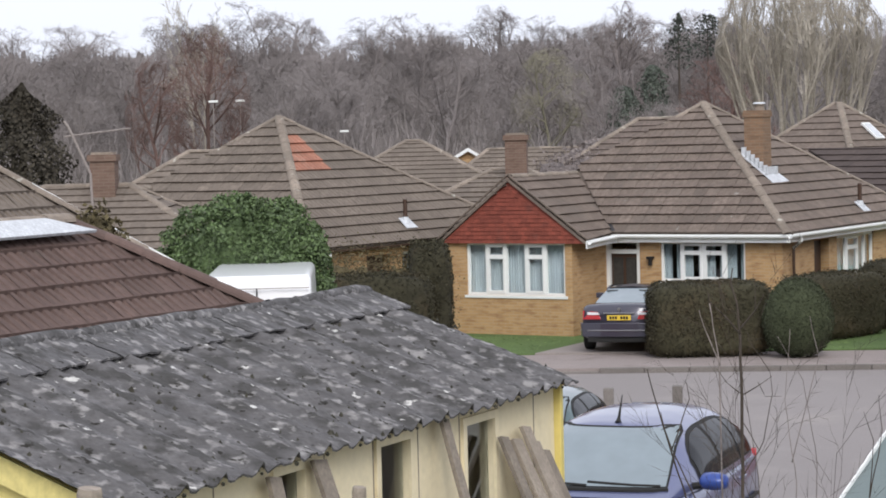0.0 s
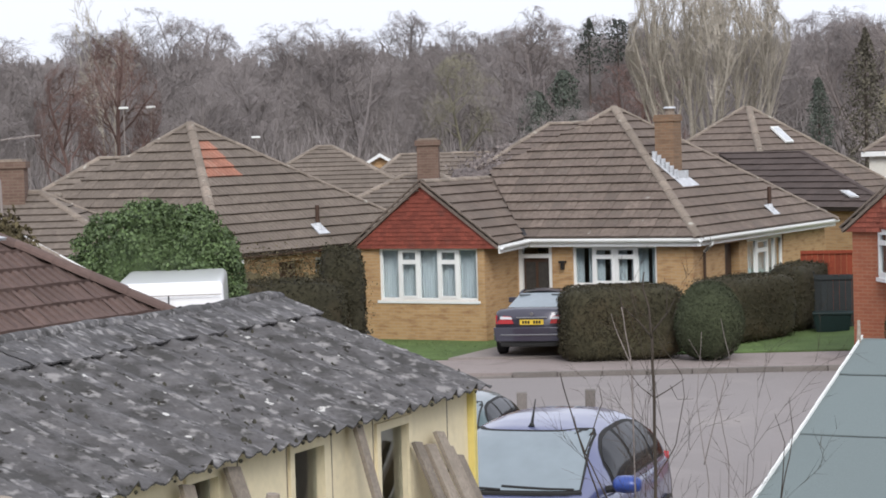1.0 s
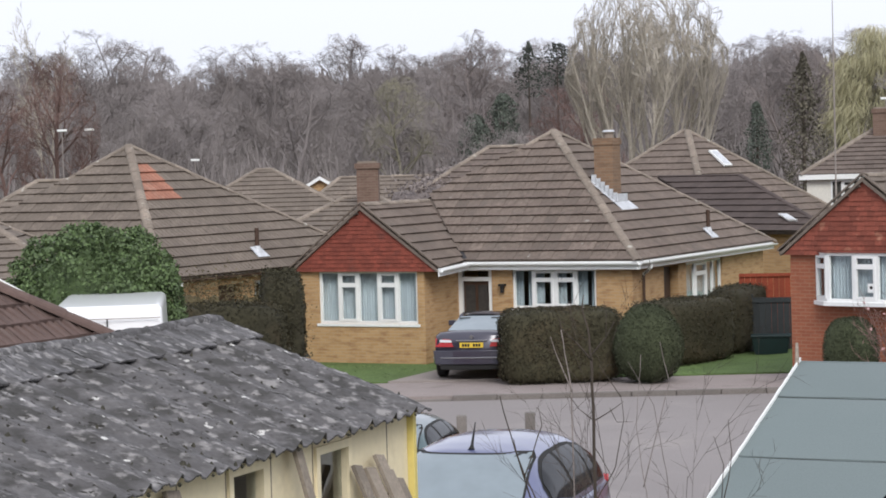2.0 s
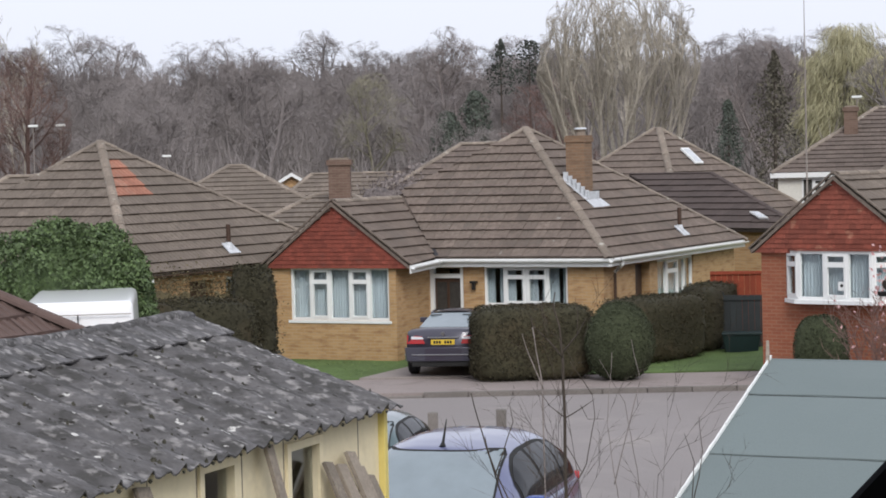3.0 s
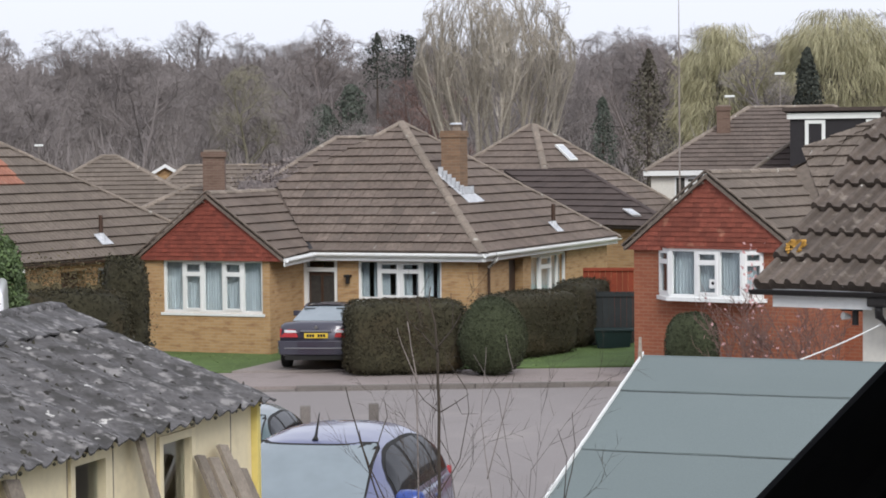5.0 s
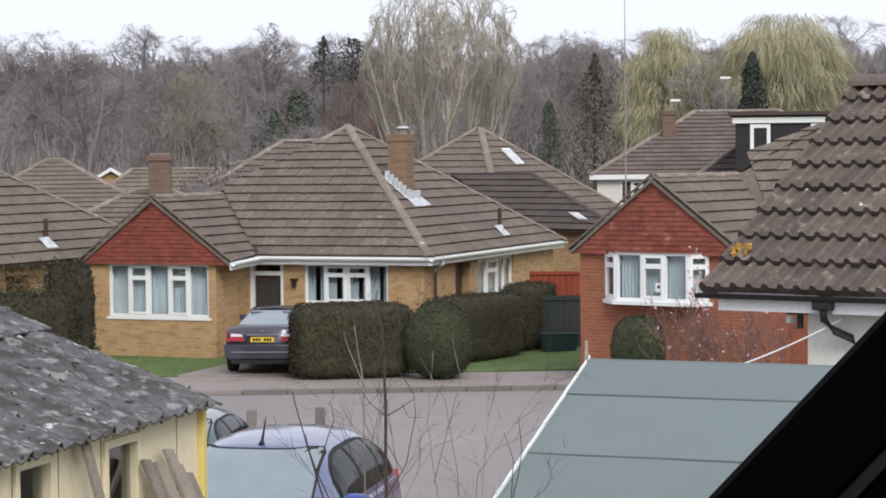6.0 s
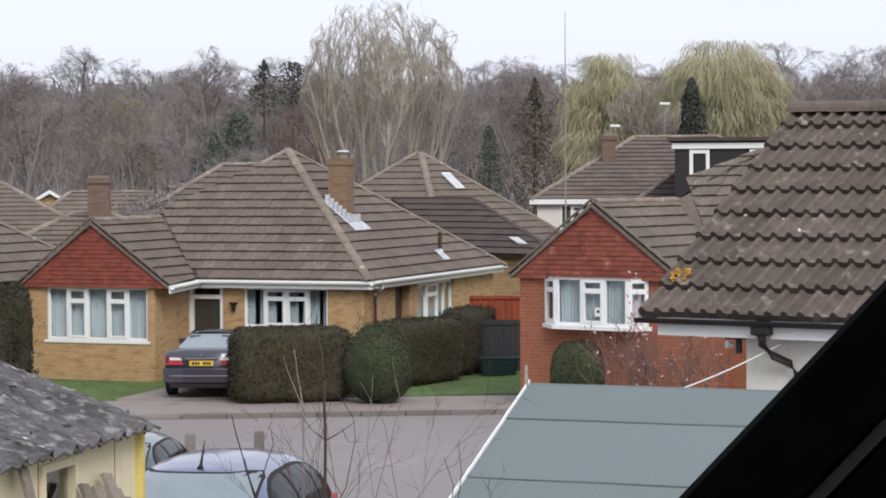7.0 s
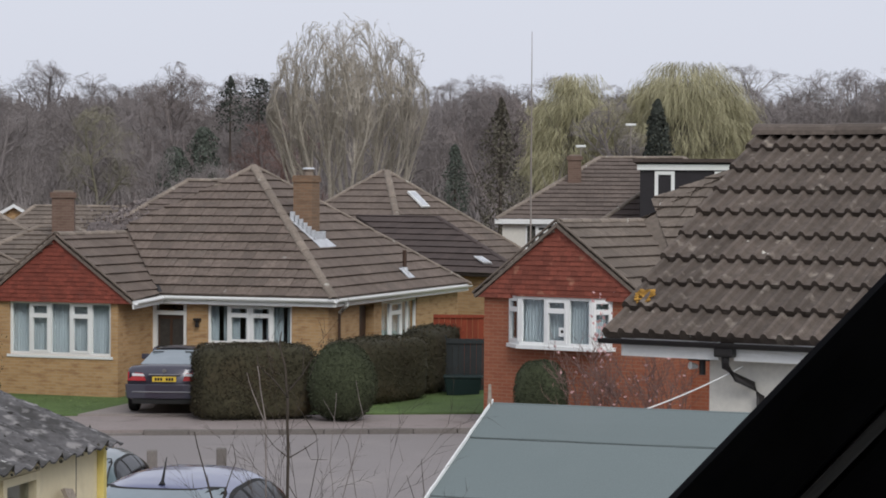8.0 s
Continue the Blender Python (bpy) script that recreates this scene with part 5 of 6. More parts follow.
for row, (dist, count) in enumerate(((128, 16), (150, 26), (172, 32), (195, 38), (225, 46))):
    for k in range(count):
        az = -46 + 41 * (k + rng.uniform(0.1, 0.9)) / count
        spots.append((az, dist + rng.uniform(-9, 9), row))
for k, (az, dist, row) in enumerate(spots):
    if row == 0 and -18.5 < az < -10:
        continue
    s = rng.uniform(0.82, 1.08) * (0.62, 0.78, 0.92, 1.02, 1.16)[row]
    if row == 0:
        s *= 0.9
    copy_thing(kinds[k % 6], polar(az, dist, 0, rng.uniform(0, 360)) @ Matrix.Diagonal((s * 1.15, s * 1.15, s, 1)))

# thicket of undergrowth below the woodland
g = Geo()
for k in range(2600):
    az, dist = rng.uniform(-47, -4), rng.uniform(112, 235)
    base = polar(az, dist).translation
    top = rng.uniform(3.0, 7.5) * (0.75 + 0.95 * (dist - 110) / 95)
    for q in range(34):
        a = rng.uniform(0, 6.28)
        d = Vector((math.cos(a) * rng.uniform(0.1, 0.75), math.sin(a) * rng.uniform(0.1, 0.75), 1)).normalized()
        p0 = base + Vector((rng.gauss(0, 1.0), rng.gauss(0, 1.0), rng.uniform(0, top * 0.7)))
        p1 = p0 + d * rng.uniform(1.0, 0.45 * top)
        w = Vector((math.cos(a + 1.5), math.sin(a + 1.5), 0)) * rng.uniform(0.02, 0.05)
        g.add([p0 - w, p0 + w, p1], [(0, 1, 2)])
tagged(raw("undergrowth", g, BARK_FAR, None, "dense grey-brown leafless undergrowth", "stuff"), category="undergrowth")

# the wooded rise behind everything
g = Geo()
n = 2200
for k in range(n + 1):
    az = -62 + 72 * k / n
    hgt = 16.6 + 1.6 * noise.noise((az * 0.5, 0, 0)) + 1.3 * noise.noise((az * 2.3, 4, 0)) + 0.8 * noise.noise((az * 9, 9, 0)) + rng.uniform(-0.9, 0.5)
    p = polar(az, 300).translation
    g.v += [(p.x, p.y, -2), (p.x, p.y, 5), (p.x, p.y, hgt * 1.06)]
g.f = [(k * 3 + j, k * 3 + 3 + j, k * 3 + 4 + j, k * 3 + 1 + j) for k in range(n) for j in range(2)]
# the backdrop's pale grey-brown has the distance haze painted in
raw("backdrop", g, mat("distant_woodland", (0.225, 0.20, 0.20), 1.0, 0.2, 0.06, 0.5, 0.0, stain=[((0.25, 0.23, 0.23), 0.2, 0.45, 0.7)]), None, "grey-brown distant wooded rise", "structure")["category"] = "backdrop"

# the pale many-stemmed tree behind the bungalow
FAN = dict(segs=[7, 5, 3, 2, 1], wander=[0.05, 0.07, 0.10, 0.12, 0.12], lift=[0.0, 0.10, 0.10, 0.10, 0.0], count=[1, 9, 6, 5, 4], **{"from": [0.42, 0.12, 0.10, 0.1]}, angle=[24, 26, 26, 26], ratio=[0.46, 0.48, 0.5, 0.6], tip=0.012)
tree_thing(bare_tree(5, 13.4, FAN, 0.24, stems=15, spread=0.42, dome=(7.6, 3.0, 4.3)), "pale bare many-stemmed tree with a domed fan of twigs", polar(-21.3, 86, 0), BARK_PALE)
tree_thing(bare_tree(9, 12.5, WOOD_SPEC, 0.16, dome=(6.2, 2.1, 4.6)), "reddish bare tree with dense twigs", polar(-36.8, 112, 0), BARK_RED)
tree_thing(bare_tree(10, 11.4, WOOD_SPEC, 0.16, dome=(5.6, 1.9, 4.2)), "reddish bare tree with dense twigs", polar(-37.9, 116, 0, 80), BARK_RED)
SLIM = dict(FAN, count=[1, 8, 5, 4, 4])
tree_thing(bare_tree(31, 13.0, SLIM, 0.10, stems=2, spread=0.1), "slim pale birch with a bare crown", polar(-36.9, 122, 0), BARK_PALE)
tree_thing(bare_tree(33, 13.0, WOOD_SPEC, 0.2, dome=(7.4, 3.6, 5.2)), "bare tree with a spreading open crown", polar(-25.6, 132, 0, 10), BARK)
tree_thing(bare_tree(34, 12.0, WOOD_SPEC, 0.2, dome=(6.6, 3.4, 4.9)), "bare tree with a spreading open crown", polar(-17.9, 126, 0, 60), BARK)
tree_thing(bare_tree(35, 9.0, WOOD_SPEC, 0.15, dome=(5.0, 2.7, 3.6)), "brown bare garden tree behind the roofs", polar(-23.3, 104, 0, 60), BARK_RED)


def leaves(points, size, rng, flop=0.7):
    """Small leaf blades at points (place, normal), tilted at random."""
    g = Geo()
    for p, nrm in points:
        d = (nrm + Vector((rng.gauss(0, 1), rng.gauss(0, 1), rng.gauss(0, 1))) * flop).normalized()
        a = d.orthogonal().normalized()
        a.rotate(Matrix.Rotation(rng.uniform(0, 6.28), 3, d))
        b = d.cross(a)
        s = size * rng.uniform(0.6, 1.25)
        g.add([p - a * s * 0.5, p + b * s * 0.32 + d * s * 0.06, p + a * s * 0.5, p - b * s * 0.32 + d * s * 0.06], [(0, 1, 2, 3)])
    return g


def bush(name, label, category, m, size, power, n, leaf, material, seed, rough=0.10, freq=1.6, core=0.93, group="", egg=0.0, clumps=0, tuft=0.25):
    """Foliage over a rounded solid: size (x, y, z); a high power squares it like a clipped hedge."""
    rng = random.Random(seed)
    t = thing(name, label, category, m, group)

    def surf(d):
        k = (abs(d.x) ** power + abs(d.y) ** power + abs(d.z) ** power) ** (-1 / power)
        q = d * k
        r = 1 + rough * (noise.noise(Vector((q.x * size[0], q.y * size[1], q.z * size[2])) * freq + Vector((seed, 0, 0))) + 0.5 * noise.noise(Vector((q.x * size[0], q.y * size[1], q.z * size[2])) * freq * 2.7))
        taper = 1 - egg * max(0, q.z)
        return Vector((q.x * size[0] / 2 * r * taper, q.y * size[1] / 2 * r * taper, (q.z * r + 1) * size[2] / 2))

    bm = bmesh.new()
    bmesh.ops.create_icosphere(bm, subdivisions=5 if power > 3 else 4, radius=1)
    for v in bm.verts:
        s = surf(v.co.normalized())
        mid = Vector((0, 0, size[2] / 2))
        v.co = mid + (s - mid) * core
        v.co.z = max(v.co.z, 0.0)
    part("inner_growth", bm, material, t, smooth=True)
    pts = []
    for k in range(n):
        d = Vector((rng.gauss(0, 1), rng.gauss(0, 1), rng.gauss(0, 1))).normalized()
        p = surf(d)
        mid = Vector((0, 0, size[2] / 2))
        w = rng.uniform(core, 1.03)
        q = mid + (p - mid) * w
        if q.z < 0.02:
            continue
        nrm = Vector((d.x / size[0], d.y / size[1], d.z / size[2])).normalized()
        pts.append((q, nrm))
    # rosettes of leaves standing out of the surface
    for k in range(clumps):
        d = Vector((rng.gauss(0, 1), rng.gauss(0, 1), rng.gauss(0, 1) + 0.15)).normalized()
        c, rr = surf(d), tuft * rng.uniform(0.6, 1.2)
        if c.z < 0.05:
            continue
        for q in range(95):
            o = (d + Vector((rng.gauss(0, 1), rng.gauss(0, 1), rng.gauss(0, 1) + 0.3)) * 0.75).normalized()
            pts.append((c + o * rr * rng.uniform(0.55, 1.0) - d * rr * 0.35, o))
    raw("foliage", leaves(pts, leaf, rng), material, t, kind="stuff")
    return t


def conifer(label, m, height, width, n, material, seed, leaf=0.25, ragged=0.35, top=1.0, low=0.06):
    rng = random.Random(seed)
    t = thing("conifer", label, "tree", m)
    part("trunk", Geo().tube([(0, 0, -0.1), (0, 0, height * 0.6), (0, 0, height * 0.97)], [0.16, 0.08, 0.02], 8), BARK_DARK, t)
    pts = []
    for k in range(n):
        w = rng.random() ** 0.75
        a = rng.uniform(0, 6.28)
        z = height * (low + (1 - low) * w)
        tier = 1 + ragged * noise.noise((math.cos(a) * 1.3, math.sin(a) * 1.3, z * 1.1 + seed * 3))
        r = width / 2 * (1 - w) ** top * tier * math.sqrt(rng.uniform(0.25, 1.0))
        pts.append((Vector((r * math.cos(a), r * math.sin(a), z - r * 0.12)), Vector((math.cos(a), math.sin(a), 0.35))))
    raw("crown", leaves(pts, leaf, rng), material, t, kind="stuff")
    return t


conifer("dark pointed conifer behind the houses", polar(-13.2, 110, 0), 9.75, 2.6, 9000, CONIFER, 1, 0.16, 0.5, 0.5)
conifer("dark olive conifer in the woodland", polar(-17.3, 112, 0), 9.9, 3.4, 4200, OLIVE_DARK, 2, 0.17, 1.3, 0.65)
conifer("dark green conifer in the woodland", polar(-18.5, 118, 0), 7.6, 2.6, 4000, IVY, 3, 0.14, 0.8, 0.5)
conifer("dark green ivy-clad tree at the wood's edge", polar(-25.85, 128, 0), 7.6, 3.0, 6500, IVY, 4, 0.17, 1.0, 0.3)
conifer("dark green ivy-clad tree at the wood's edge", polar(-25.1, 129, 0), 8.8, 2.6, 5500, IVY, 5, 0.17, 1.0, 0.3)
conifer("tall dark pine top above the wood", polar(-24.4, 140, 0), 12.4, 2.6, 700, CONIFER, 6, 0.2, 1.2, 0.7, 0.72)
conifer("tall dark pine top above the wood", polar(-23.65, 142, 0), 12.4, 2.6, 700, CONIFER, 7, 0.2, 1.4, 0.25, 0.78)
conifer("broad bronze-green garden conifer", polar(-41.5, 62, 0), 6.6, 6.0, 18000, CONIFER_B, 8, 0.13, 1.6, 0.8)


def willow(label, m, height, width, seed):
    """A weeping willow: a short trunk, arching limbs and curtains of hanging yellow-green twigs."""
    rng = random.Random(seed)
    t = thing("willow_tree", label, "tree", m)
    part("trunk", Geo().tube([(0, 0, -0.1), (0.1, 0, height * 0.25), (0, 0.1, height * 0.45)], [0.4, 0.32, 0.22], 8), BARK, t)
    limbs, hang = Geo(), Geo()
    for k in range(150):
        a, r = rng.uniform(0, 6.28), width / 2 * math.sqrt(rng.uniform(0.02, 1))
        lump = 1 + 0.10 * noise.noise((math.cos(a) * 2, math.sin(a) * 2, seed))
        ztop = height * (0.52 + 0.48 * math.sqrt(max(0, 1 - (r / (width / 2)) ** 2))) * lump * rng.choice((1, 1, 0.95, 0.86, 0.74, 0.6))
        tip = Vector((r * math.cos(a), r * math.sin(a), ztop))
        limbs.tube([Vector((0, 0, height * rng.uniform(0.25, 0.45))), Vector((tip.x * 0.45, tip.y * 0.45, ztop * 0.75)), tip], [0.12, 0.06, 0.015], 4, close=False)
        for q in range(130):
            p = tip + Vector((rng.gauss(0, width * 0.08), rng.gauss(0, width * 0.08), -abs(rng.gauss(0, 0.6))))
            L = rng.uniform(0.3, height * 0.13)
            b = p + Vector((rng.gauss(0, 0.45) + math.cos(a) * 0.4, rng.gauss(0, 0.45) + math.sin(a) * 0.4, -L))
            w = Vector((rng.gauss(0, 1), rng.gauss(0, 1), 0)).normalized() * rng.uniform(0.008, 0.018)
            c = p.lerp(b, 0.4) + Vector((math.cos(a), math.sin(a), 0)) * 0.2
            hang.add([p - w, p + w, c + w, c - w, b], [(0, 1, 2, 3), (3, 2, 4)])
    raw("limb_growth", limbs, BARK, t, kind="stuff")["label"] = "grey-brown arching limbs"
    raw("crown", hang, WILLOW, t, kind="stuff")
    return t


willow("yellow-green weeping willow in early leaf", polar(-15.3, 150), 13.3, 6.4, 3)
willow("large yellow-green weeping willow in early leaf", polar(-12.43, 146), 14.2, 8.0, 4)
tree_thing(bare_tree(61, 11.5, WOOD_SPEC, 0.14, dome=(5.8, 2.6, 4.4)), "pale olive bare tree in the woodland", polar(-27.7, 138, 0, 40), mat("olive_twig", (0.27, 0.25, 0.18), 0.95, 0.2, 0.4, 8, 0.1, 0.2))

# garden shrubs and hedges
bush("laurel_bush", "big rounded bright green evergreen bush beside the van", "bush", polar(-35.9, 43, 0), (3.3, 3.0, 3.6), 2.3, 12000, 0.085, LAUREL, 3, 0.16, 1.1, 0.82, clumps=420, tuft=0.30)
bush("clipped_hedge", "clipped brownish green hedge along the pavement", "hedge", pose(-18.95, 43.05, 0, 0, 0, 32), (2.6, 1.2, 1.60), 7, 16000, 0.05, HEDGE, 11, 0.05, 1.3, 0.95, group="front hedges")
bush("clipped_hedge", "clipped green hedge behind the domed shrub", "hedge", pose(-17.75, 47.4, 0, 0, 0, 75), (3.0, 1.35, 1.52), 6, 11000, 0.05, HEDGE, 12, 0.05, 1.3, 0.95, group="front hedges")
bush("clipped_hedge", "taller dark clipped hedge beside the gate", "hedge", pose(-17.5, 50.7, 0, 0, 0, 92), (3.0, 1.0, 1.62), 6, 9000, 0.05, HEDGE, 13, 0.05, 1.3, 0.95, group="front hedges")
bush("domed_shrub", "egg-shaped clipped evergreen shrub before the hedge", "bush", pose(-17.0, 43.3, 0), (1.44, 1.4, 1.66), 2.4, 9000, 0.045, BOX, 14, 0.03, 1.6, 0.96, group="domed shrubs", egg=0.16)
bush("domed_shrub", "small dark domed shrub before the red brick wall", "bush", polar(-16.2, 44.0, 0.28), (1.06, 1.0, 1.22), 2.8, 5000, 0.045, BOX, 15, 0.03, 1.6, 0.96, group="domed shrubs", egg=0.10)
bush("boundary_hedge", "dark clipped hedge between the two bungalows", "hedge", polar(-32.55, 45.2, 0, 32), (2.5, 0.9, 2.03), 6, 9000, 0.06, HEDGE, 16, 0.07, 1.2, 0.94, group="boundary hedges")
bush("boundary_hedge", "tall dark shaggy hedge against the buff brick wall", "hedge", polar(-31.05, 46.4, 0, 30), (0.95, 1.2, 2.62), 5, 7000, 0.06, HEDGE, 21, 0.10, 1.4, 0.92, group="boundary hedges")
bush("brown_shrub", "twiggy brown and olive shrub beside the hedge", "bush", polar(-33.2, 47.6, 0), (2.7, 1.6, 2.62), 3.0, 4500, 0.06, OLIVE, 17, 0.35, 1.8, 0.5)
bush("brown_shrub", "twiggy brown and olive shrub under the eave", "bush", polar(-31.6, 47.6, 0), (2.2, 1.5, 2.55), 3.0, 4000, 0.06, OLIVE, 18, 0.35, 1.8, 0.5)
bush("olive_bush", "olive yellow conifer bush beside the old roof", "bush", polar(-39.75, 28.5, 0), (0.95, 0.9, 3.95), 3.2, 3600, 0.09, OLIVE, 19, 0.14, 1.6, 0.9)
bush("olive_bush", "faded grey-brown twiggy shrub behind the gable", "bush", polar(-27.2, 66, 0), (3.2, 2.5, 4.3), 2.4, 5000, 0.10, BARK, 20, 0.2, 1.0, 0.85)
bush("far_hedge", "grey-brown garden shrubs between the roofs", "bush", polar(-26.0, 80, 0), (6, 3, 4.6), 2.6, 4000, 0.2, BARK, 23, 0.25, 0.8, 0.9)


# flowering shrub before the red brick wall
fs = thing("flowering_shrub", "leafless shrub with pink blossom before the brick wall", "bush", polar(-14.0, 41.5, 0.3))
FL = dict(segs=[4, 3, 2], wander=[0.12, 0.16, 0.2], lift=[0.03, 0.05, 0.02], count=[1, 7, 5], **{"from": [0.25, 0.2]}, angle=[28, 34], ratio=[0.5, 0.5], tip=0.006)
r2 = random.Random(77)
gs, blooms = Geo(), []
for k in range(34):
    a, tl = r2.uniform(0, 6.28), r2.uniform(0.1, 0.75)
    branch(gs, Vector((r2.uniform(-1.0, 1.1), r2.uniform(-0.3, 0.3), 0)), Vector((math.cos(a) * tl - 0.12, math.sin(a) * 0.3, 1)), r2.uniform(0.8, 1.9), 0.012, 0, FL, r2)
raw("stem_growth", gs, BARK_RED, fs, kind="stuff")
for k in range(95):
    v = Vector(gs.v[r2.randrange(len(gs.v))])
    if v.z > 0.45:
        blooms.append((v, Vector((0, -1, 0.5))))
for k in range(90):
    blooms.append((Vector((-0.45 + r2.gauss(0, 0.14), r2.gauss(0, 0.15), 1.95 + r2.gauss(0, 0.36))), Vector((0, -1, 0.5))))
raw("blossom", leaves(blooms, 0.085, r2, 1.2), PINK, fs, "pink blossom", "stuff")

# gate, fence panel and bin beside the red brick house
gt = thing("garden_gate", "dark painted boarded gate between the houses", "gate", polar(-18.15, 53.0, 0.02, 17))
for k in range(7):
    part("board", Geo().box(-0.5 + k * 0.146, 0, 0.03, -0.5 + k * 0.146 + 0.14, 0.03, 1.32), GATE, gt)
part("rail", Geo().box(-0.5, -0.03, 1.2, 0.522, -0.001, 1.28), GATE, gt)
part("post", Geo().box(-0.6, -0.02, 0, -0.502, 0.08, 1.4), GATE, gt)
fp = thing("fence_panel", "red-brown stained timber fence panel behind the gate", "fence", polar(-18.25, 54.2, 0.0, 17))
for k in range(11):
    part("board", Geo().box(-0.75 + k * 0.14, 0, 0.02, -0.75 + k * 0.14 + 0.135, 0.02, 1.86), FENCE, fp)
part("rail", Geo().box(-0.75, -0.04, 1.78, 0.785, -0.001, 1.84), FENCE, fp)
bn = thing("wheelie_bin", "dark green plastic bin before the gate", "bin", polar(-18.25, 52.3, 0.03, 17))
part("body", Geo().loft([[(x * s, y * s * 0.8, z) for x, y in ((-0.45, -0.3), (0.45, -0.3), (0.45, 0.3), (-0.45, 0.3))] for s, z in ((0.85, 0.0), (1.0, 0.42))]), BIN, bn, bevel=0.02)
part("lid", Geo().box(-0.47, -0.27, 0.42, 0.47, 0.27, 0.47), BIN, bn, bevel=0.015)
# ---------- vehicles ----------
def strip(g, a, b, bulge, n=10, m=5):
    """A curved panel between two edges (each a pair of points); bulge pushes its middle out."""
    a0, a1, b0, b1 = (Vector(p) for p in (*a, *b))
    k = len(g.v)
    for j in range(m + 1):
        for i in range(n + 1):
            u, w = i / n, j / m
            p = a0.lerp(a1, u).lerp(b0.lerp(b1, u), w)
            g.v.append(tuple(p + Vector(bulge) * (4 * u * (1 - u)) * (0.6 + 1.6 * w * (1 - w))))
    q = n + 1
    g.f += [(k + j * q + i, k + j * q + i + 1, k + (j + 1) * q + i + 1, k + (j + 1) * q + i) for j in range(m) for i in range(n)]
    return g


def car(label, m, paint, spec, screen, group="parked cars"):
    """A parked car, nose towards +x: lofted body, glasshouse with pillars, wheels, lamps and fittings."""
    c = thing("car", label, "car", m, group)
    L, W, st = spec["length"], spec["width"] / 2, spec["stations"]
    rings = []
    for x, zb, zd, k in st:
        w = W * k
        half = [(w * 0.55, zb), (w * 0.9, zb + 0.03), (w, zb + 0.18), (w, (zb + zd) / 2 + 0.08), (w * 0.965, zd - 0.07), (w * 0.86, zd - 0.01), (w * 0.45, zd + 0.02)]
        rings.append([(x, y, z) for y, z in half] + [(x, -y, z) for y, z in reversed(half)])
    part("body", Geo().loft(rings), paint, c, smooth=True)
    (xa, ya, za), (xb, yb, zb), (xc, yc, zc), (xd, yd, zd) = spec["house"]
    A, B, C, D = [lambda s, q=q: Vector((q[0], q[1] * s, q[2])) for q in spec["house"]]
    part("roof", strip(strip(Geo(), (B(1), B(-1)), (C(1), C(-1)), (0.0, 0, 0.085)), (B(1) - Vector((0, 0, 0.03)), B(-1) - Vector((0, 0, 0.03))), (C(1) - Vector((0, 0, 0.03)), C(-1) - Vector((0, 0, 0.03))), (0, 0, 0.085)), paint, c, smooth=True)
    w = part("windscreen", strip(Geo(), (A(1), A(-1)), (B(1), B(-1)), (0.14, 0, 0.02)), screen, c, smooth=True)
    w.visible_shadow = False
    w = part("rear_window", strip(Geo(), (D(-1), D(1)), (C(-1), C(1)), (-0.10, 0, 0.02)), spec.get("rear", CARGLASS), c, smooth=True)
    w.visible_shadow = False
    part("windscreen_trim", Geo().tube([A(1).lerp(A(-1), k / 10) + Vector((0.14 * 0.6 * 4 * (k / 10) * (1 - k / 10) + 0.02, 0, 0.0)) for k in range(11)], 0.014, 6), RUBBER, c)
    part("roof_trim", Geo().tube([B(1).lerp(B(-1), k / 10) + Vector((0.14 * 0.6 * 4 * (k / 10) * (1 - k / 10), 0, 0.02 + 0.02 * 4 * (k / 10) * (1 - k / 10))) for k in range(11)], 0.008, 6), RUBBER, c)
    for s in (1, -1):
        mid0, mid1 = A(s).lerp(D(s), 0.47), B(s).lerp(C(s), 0.42)
        for a, b, cc, d in ((A(s) + Vector((-0.10, 0, 0.02)), B(s) + Vector((-0.08, 0, -0.02)), mid0 + Vector((0.03, 0, 0.02)), mid1 + Vector((0.03, 0, -0.02))), (mid0 + Vector((-0.05, 0, 0.02)), mid1 + Vector((-0.05, 0, -0.02)), D(s) + Vector((0.26, 0, 0.02)), C(s) + Vector((0.10, 0, -0.02)))):
            w = part("side_window", strip(Geo(), (a, cc), (b, d), (0, 0.03 * s, 0)), spec.get("side", CARGLASS), c, smooth=True)
            w.visible_shadow = False
        part("pillar", Geo().tube([A(s), A(s).lerp(B(s), 0.5) + Vector((0.02, 0.01 * s, 0.02)), B(s)], 0.038, 8), paint, c, smooth=True)
        part("pillar", Geo().tube([mid0, mid1], 0.034, 8), RUBBER, c, smooth=True)
        part("pillar", Geo().prism([D(s) + Vector((0.28, 0.012 * s, 0)), C(s) + Vector((0.12, 0.006 * s, -0.01)), C(s) + Vector((0.0, 0.006 * s, -0.01)), D(s) + Vector((0.0, 0.006 * s, 0))], (0, -0.05 * s, 0)), paint, c)
        part("roof_rail", Geo().tube([B(s), B(s).lerp(C(s), 0.5) + Vector((0, 0.012 * s, 0.012)), C(s) - Vector((0, 0, 0.01))], 0.03, 8), paint, c, smooth=True)
        part("sill_trim", Geo().tube([A(s) + Vector((0, 0.005 * s, 0.0)), D(s) + Vector((0.1, 0.005 * s, 0))], 0.014, 6), RUBBER, c)
        hub = A(s) + Vector((-0.22, 0.10 * s, 0.07))
        mr = part("wing_mirror", Geo().loft([[hub + Vector((x, s * (0.0 + 0.2 * f) + y * 0, z)) for x, y, z in ((-0.05, 0, -0.05), (0.03, 0, -0.06), (0.06, 0, 0.0), (0.03, 0, 0.07), (-0.05, 0, 0.07))] for f in (0.05, 0.5, 0.95)]), spec.get("mirror", paint), c, bevel=0.015)
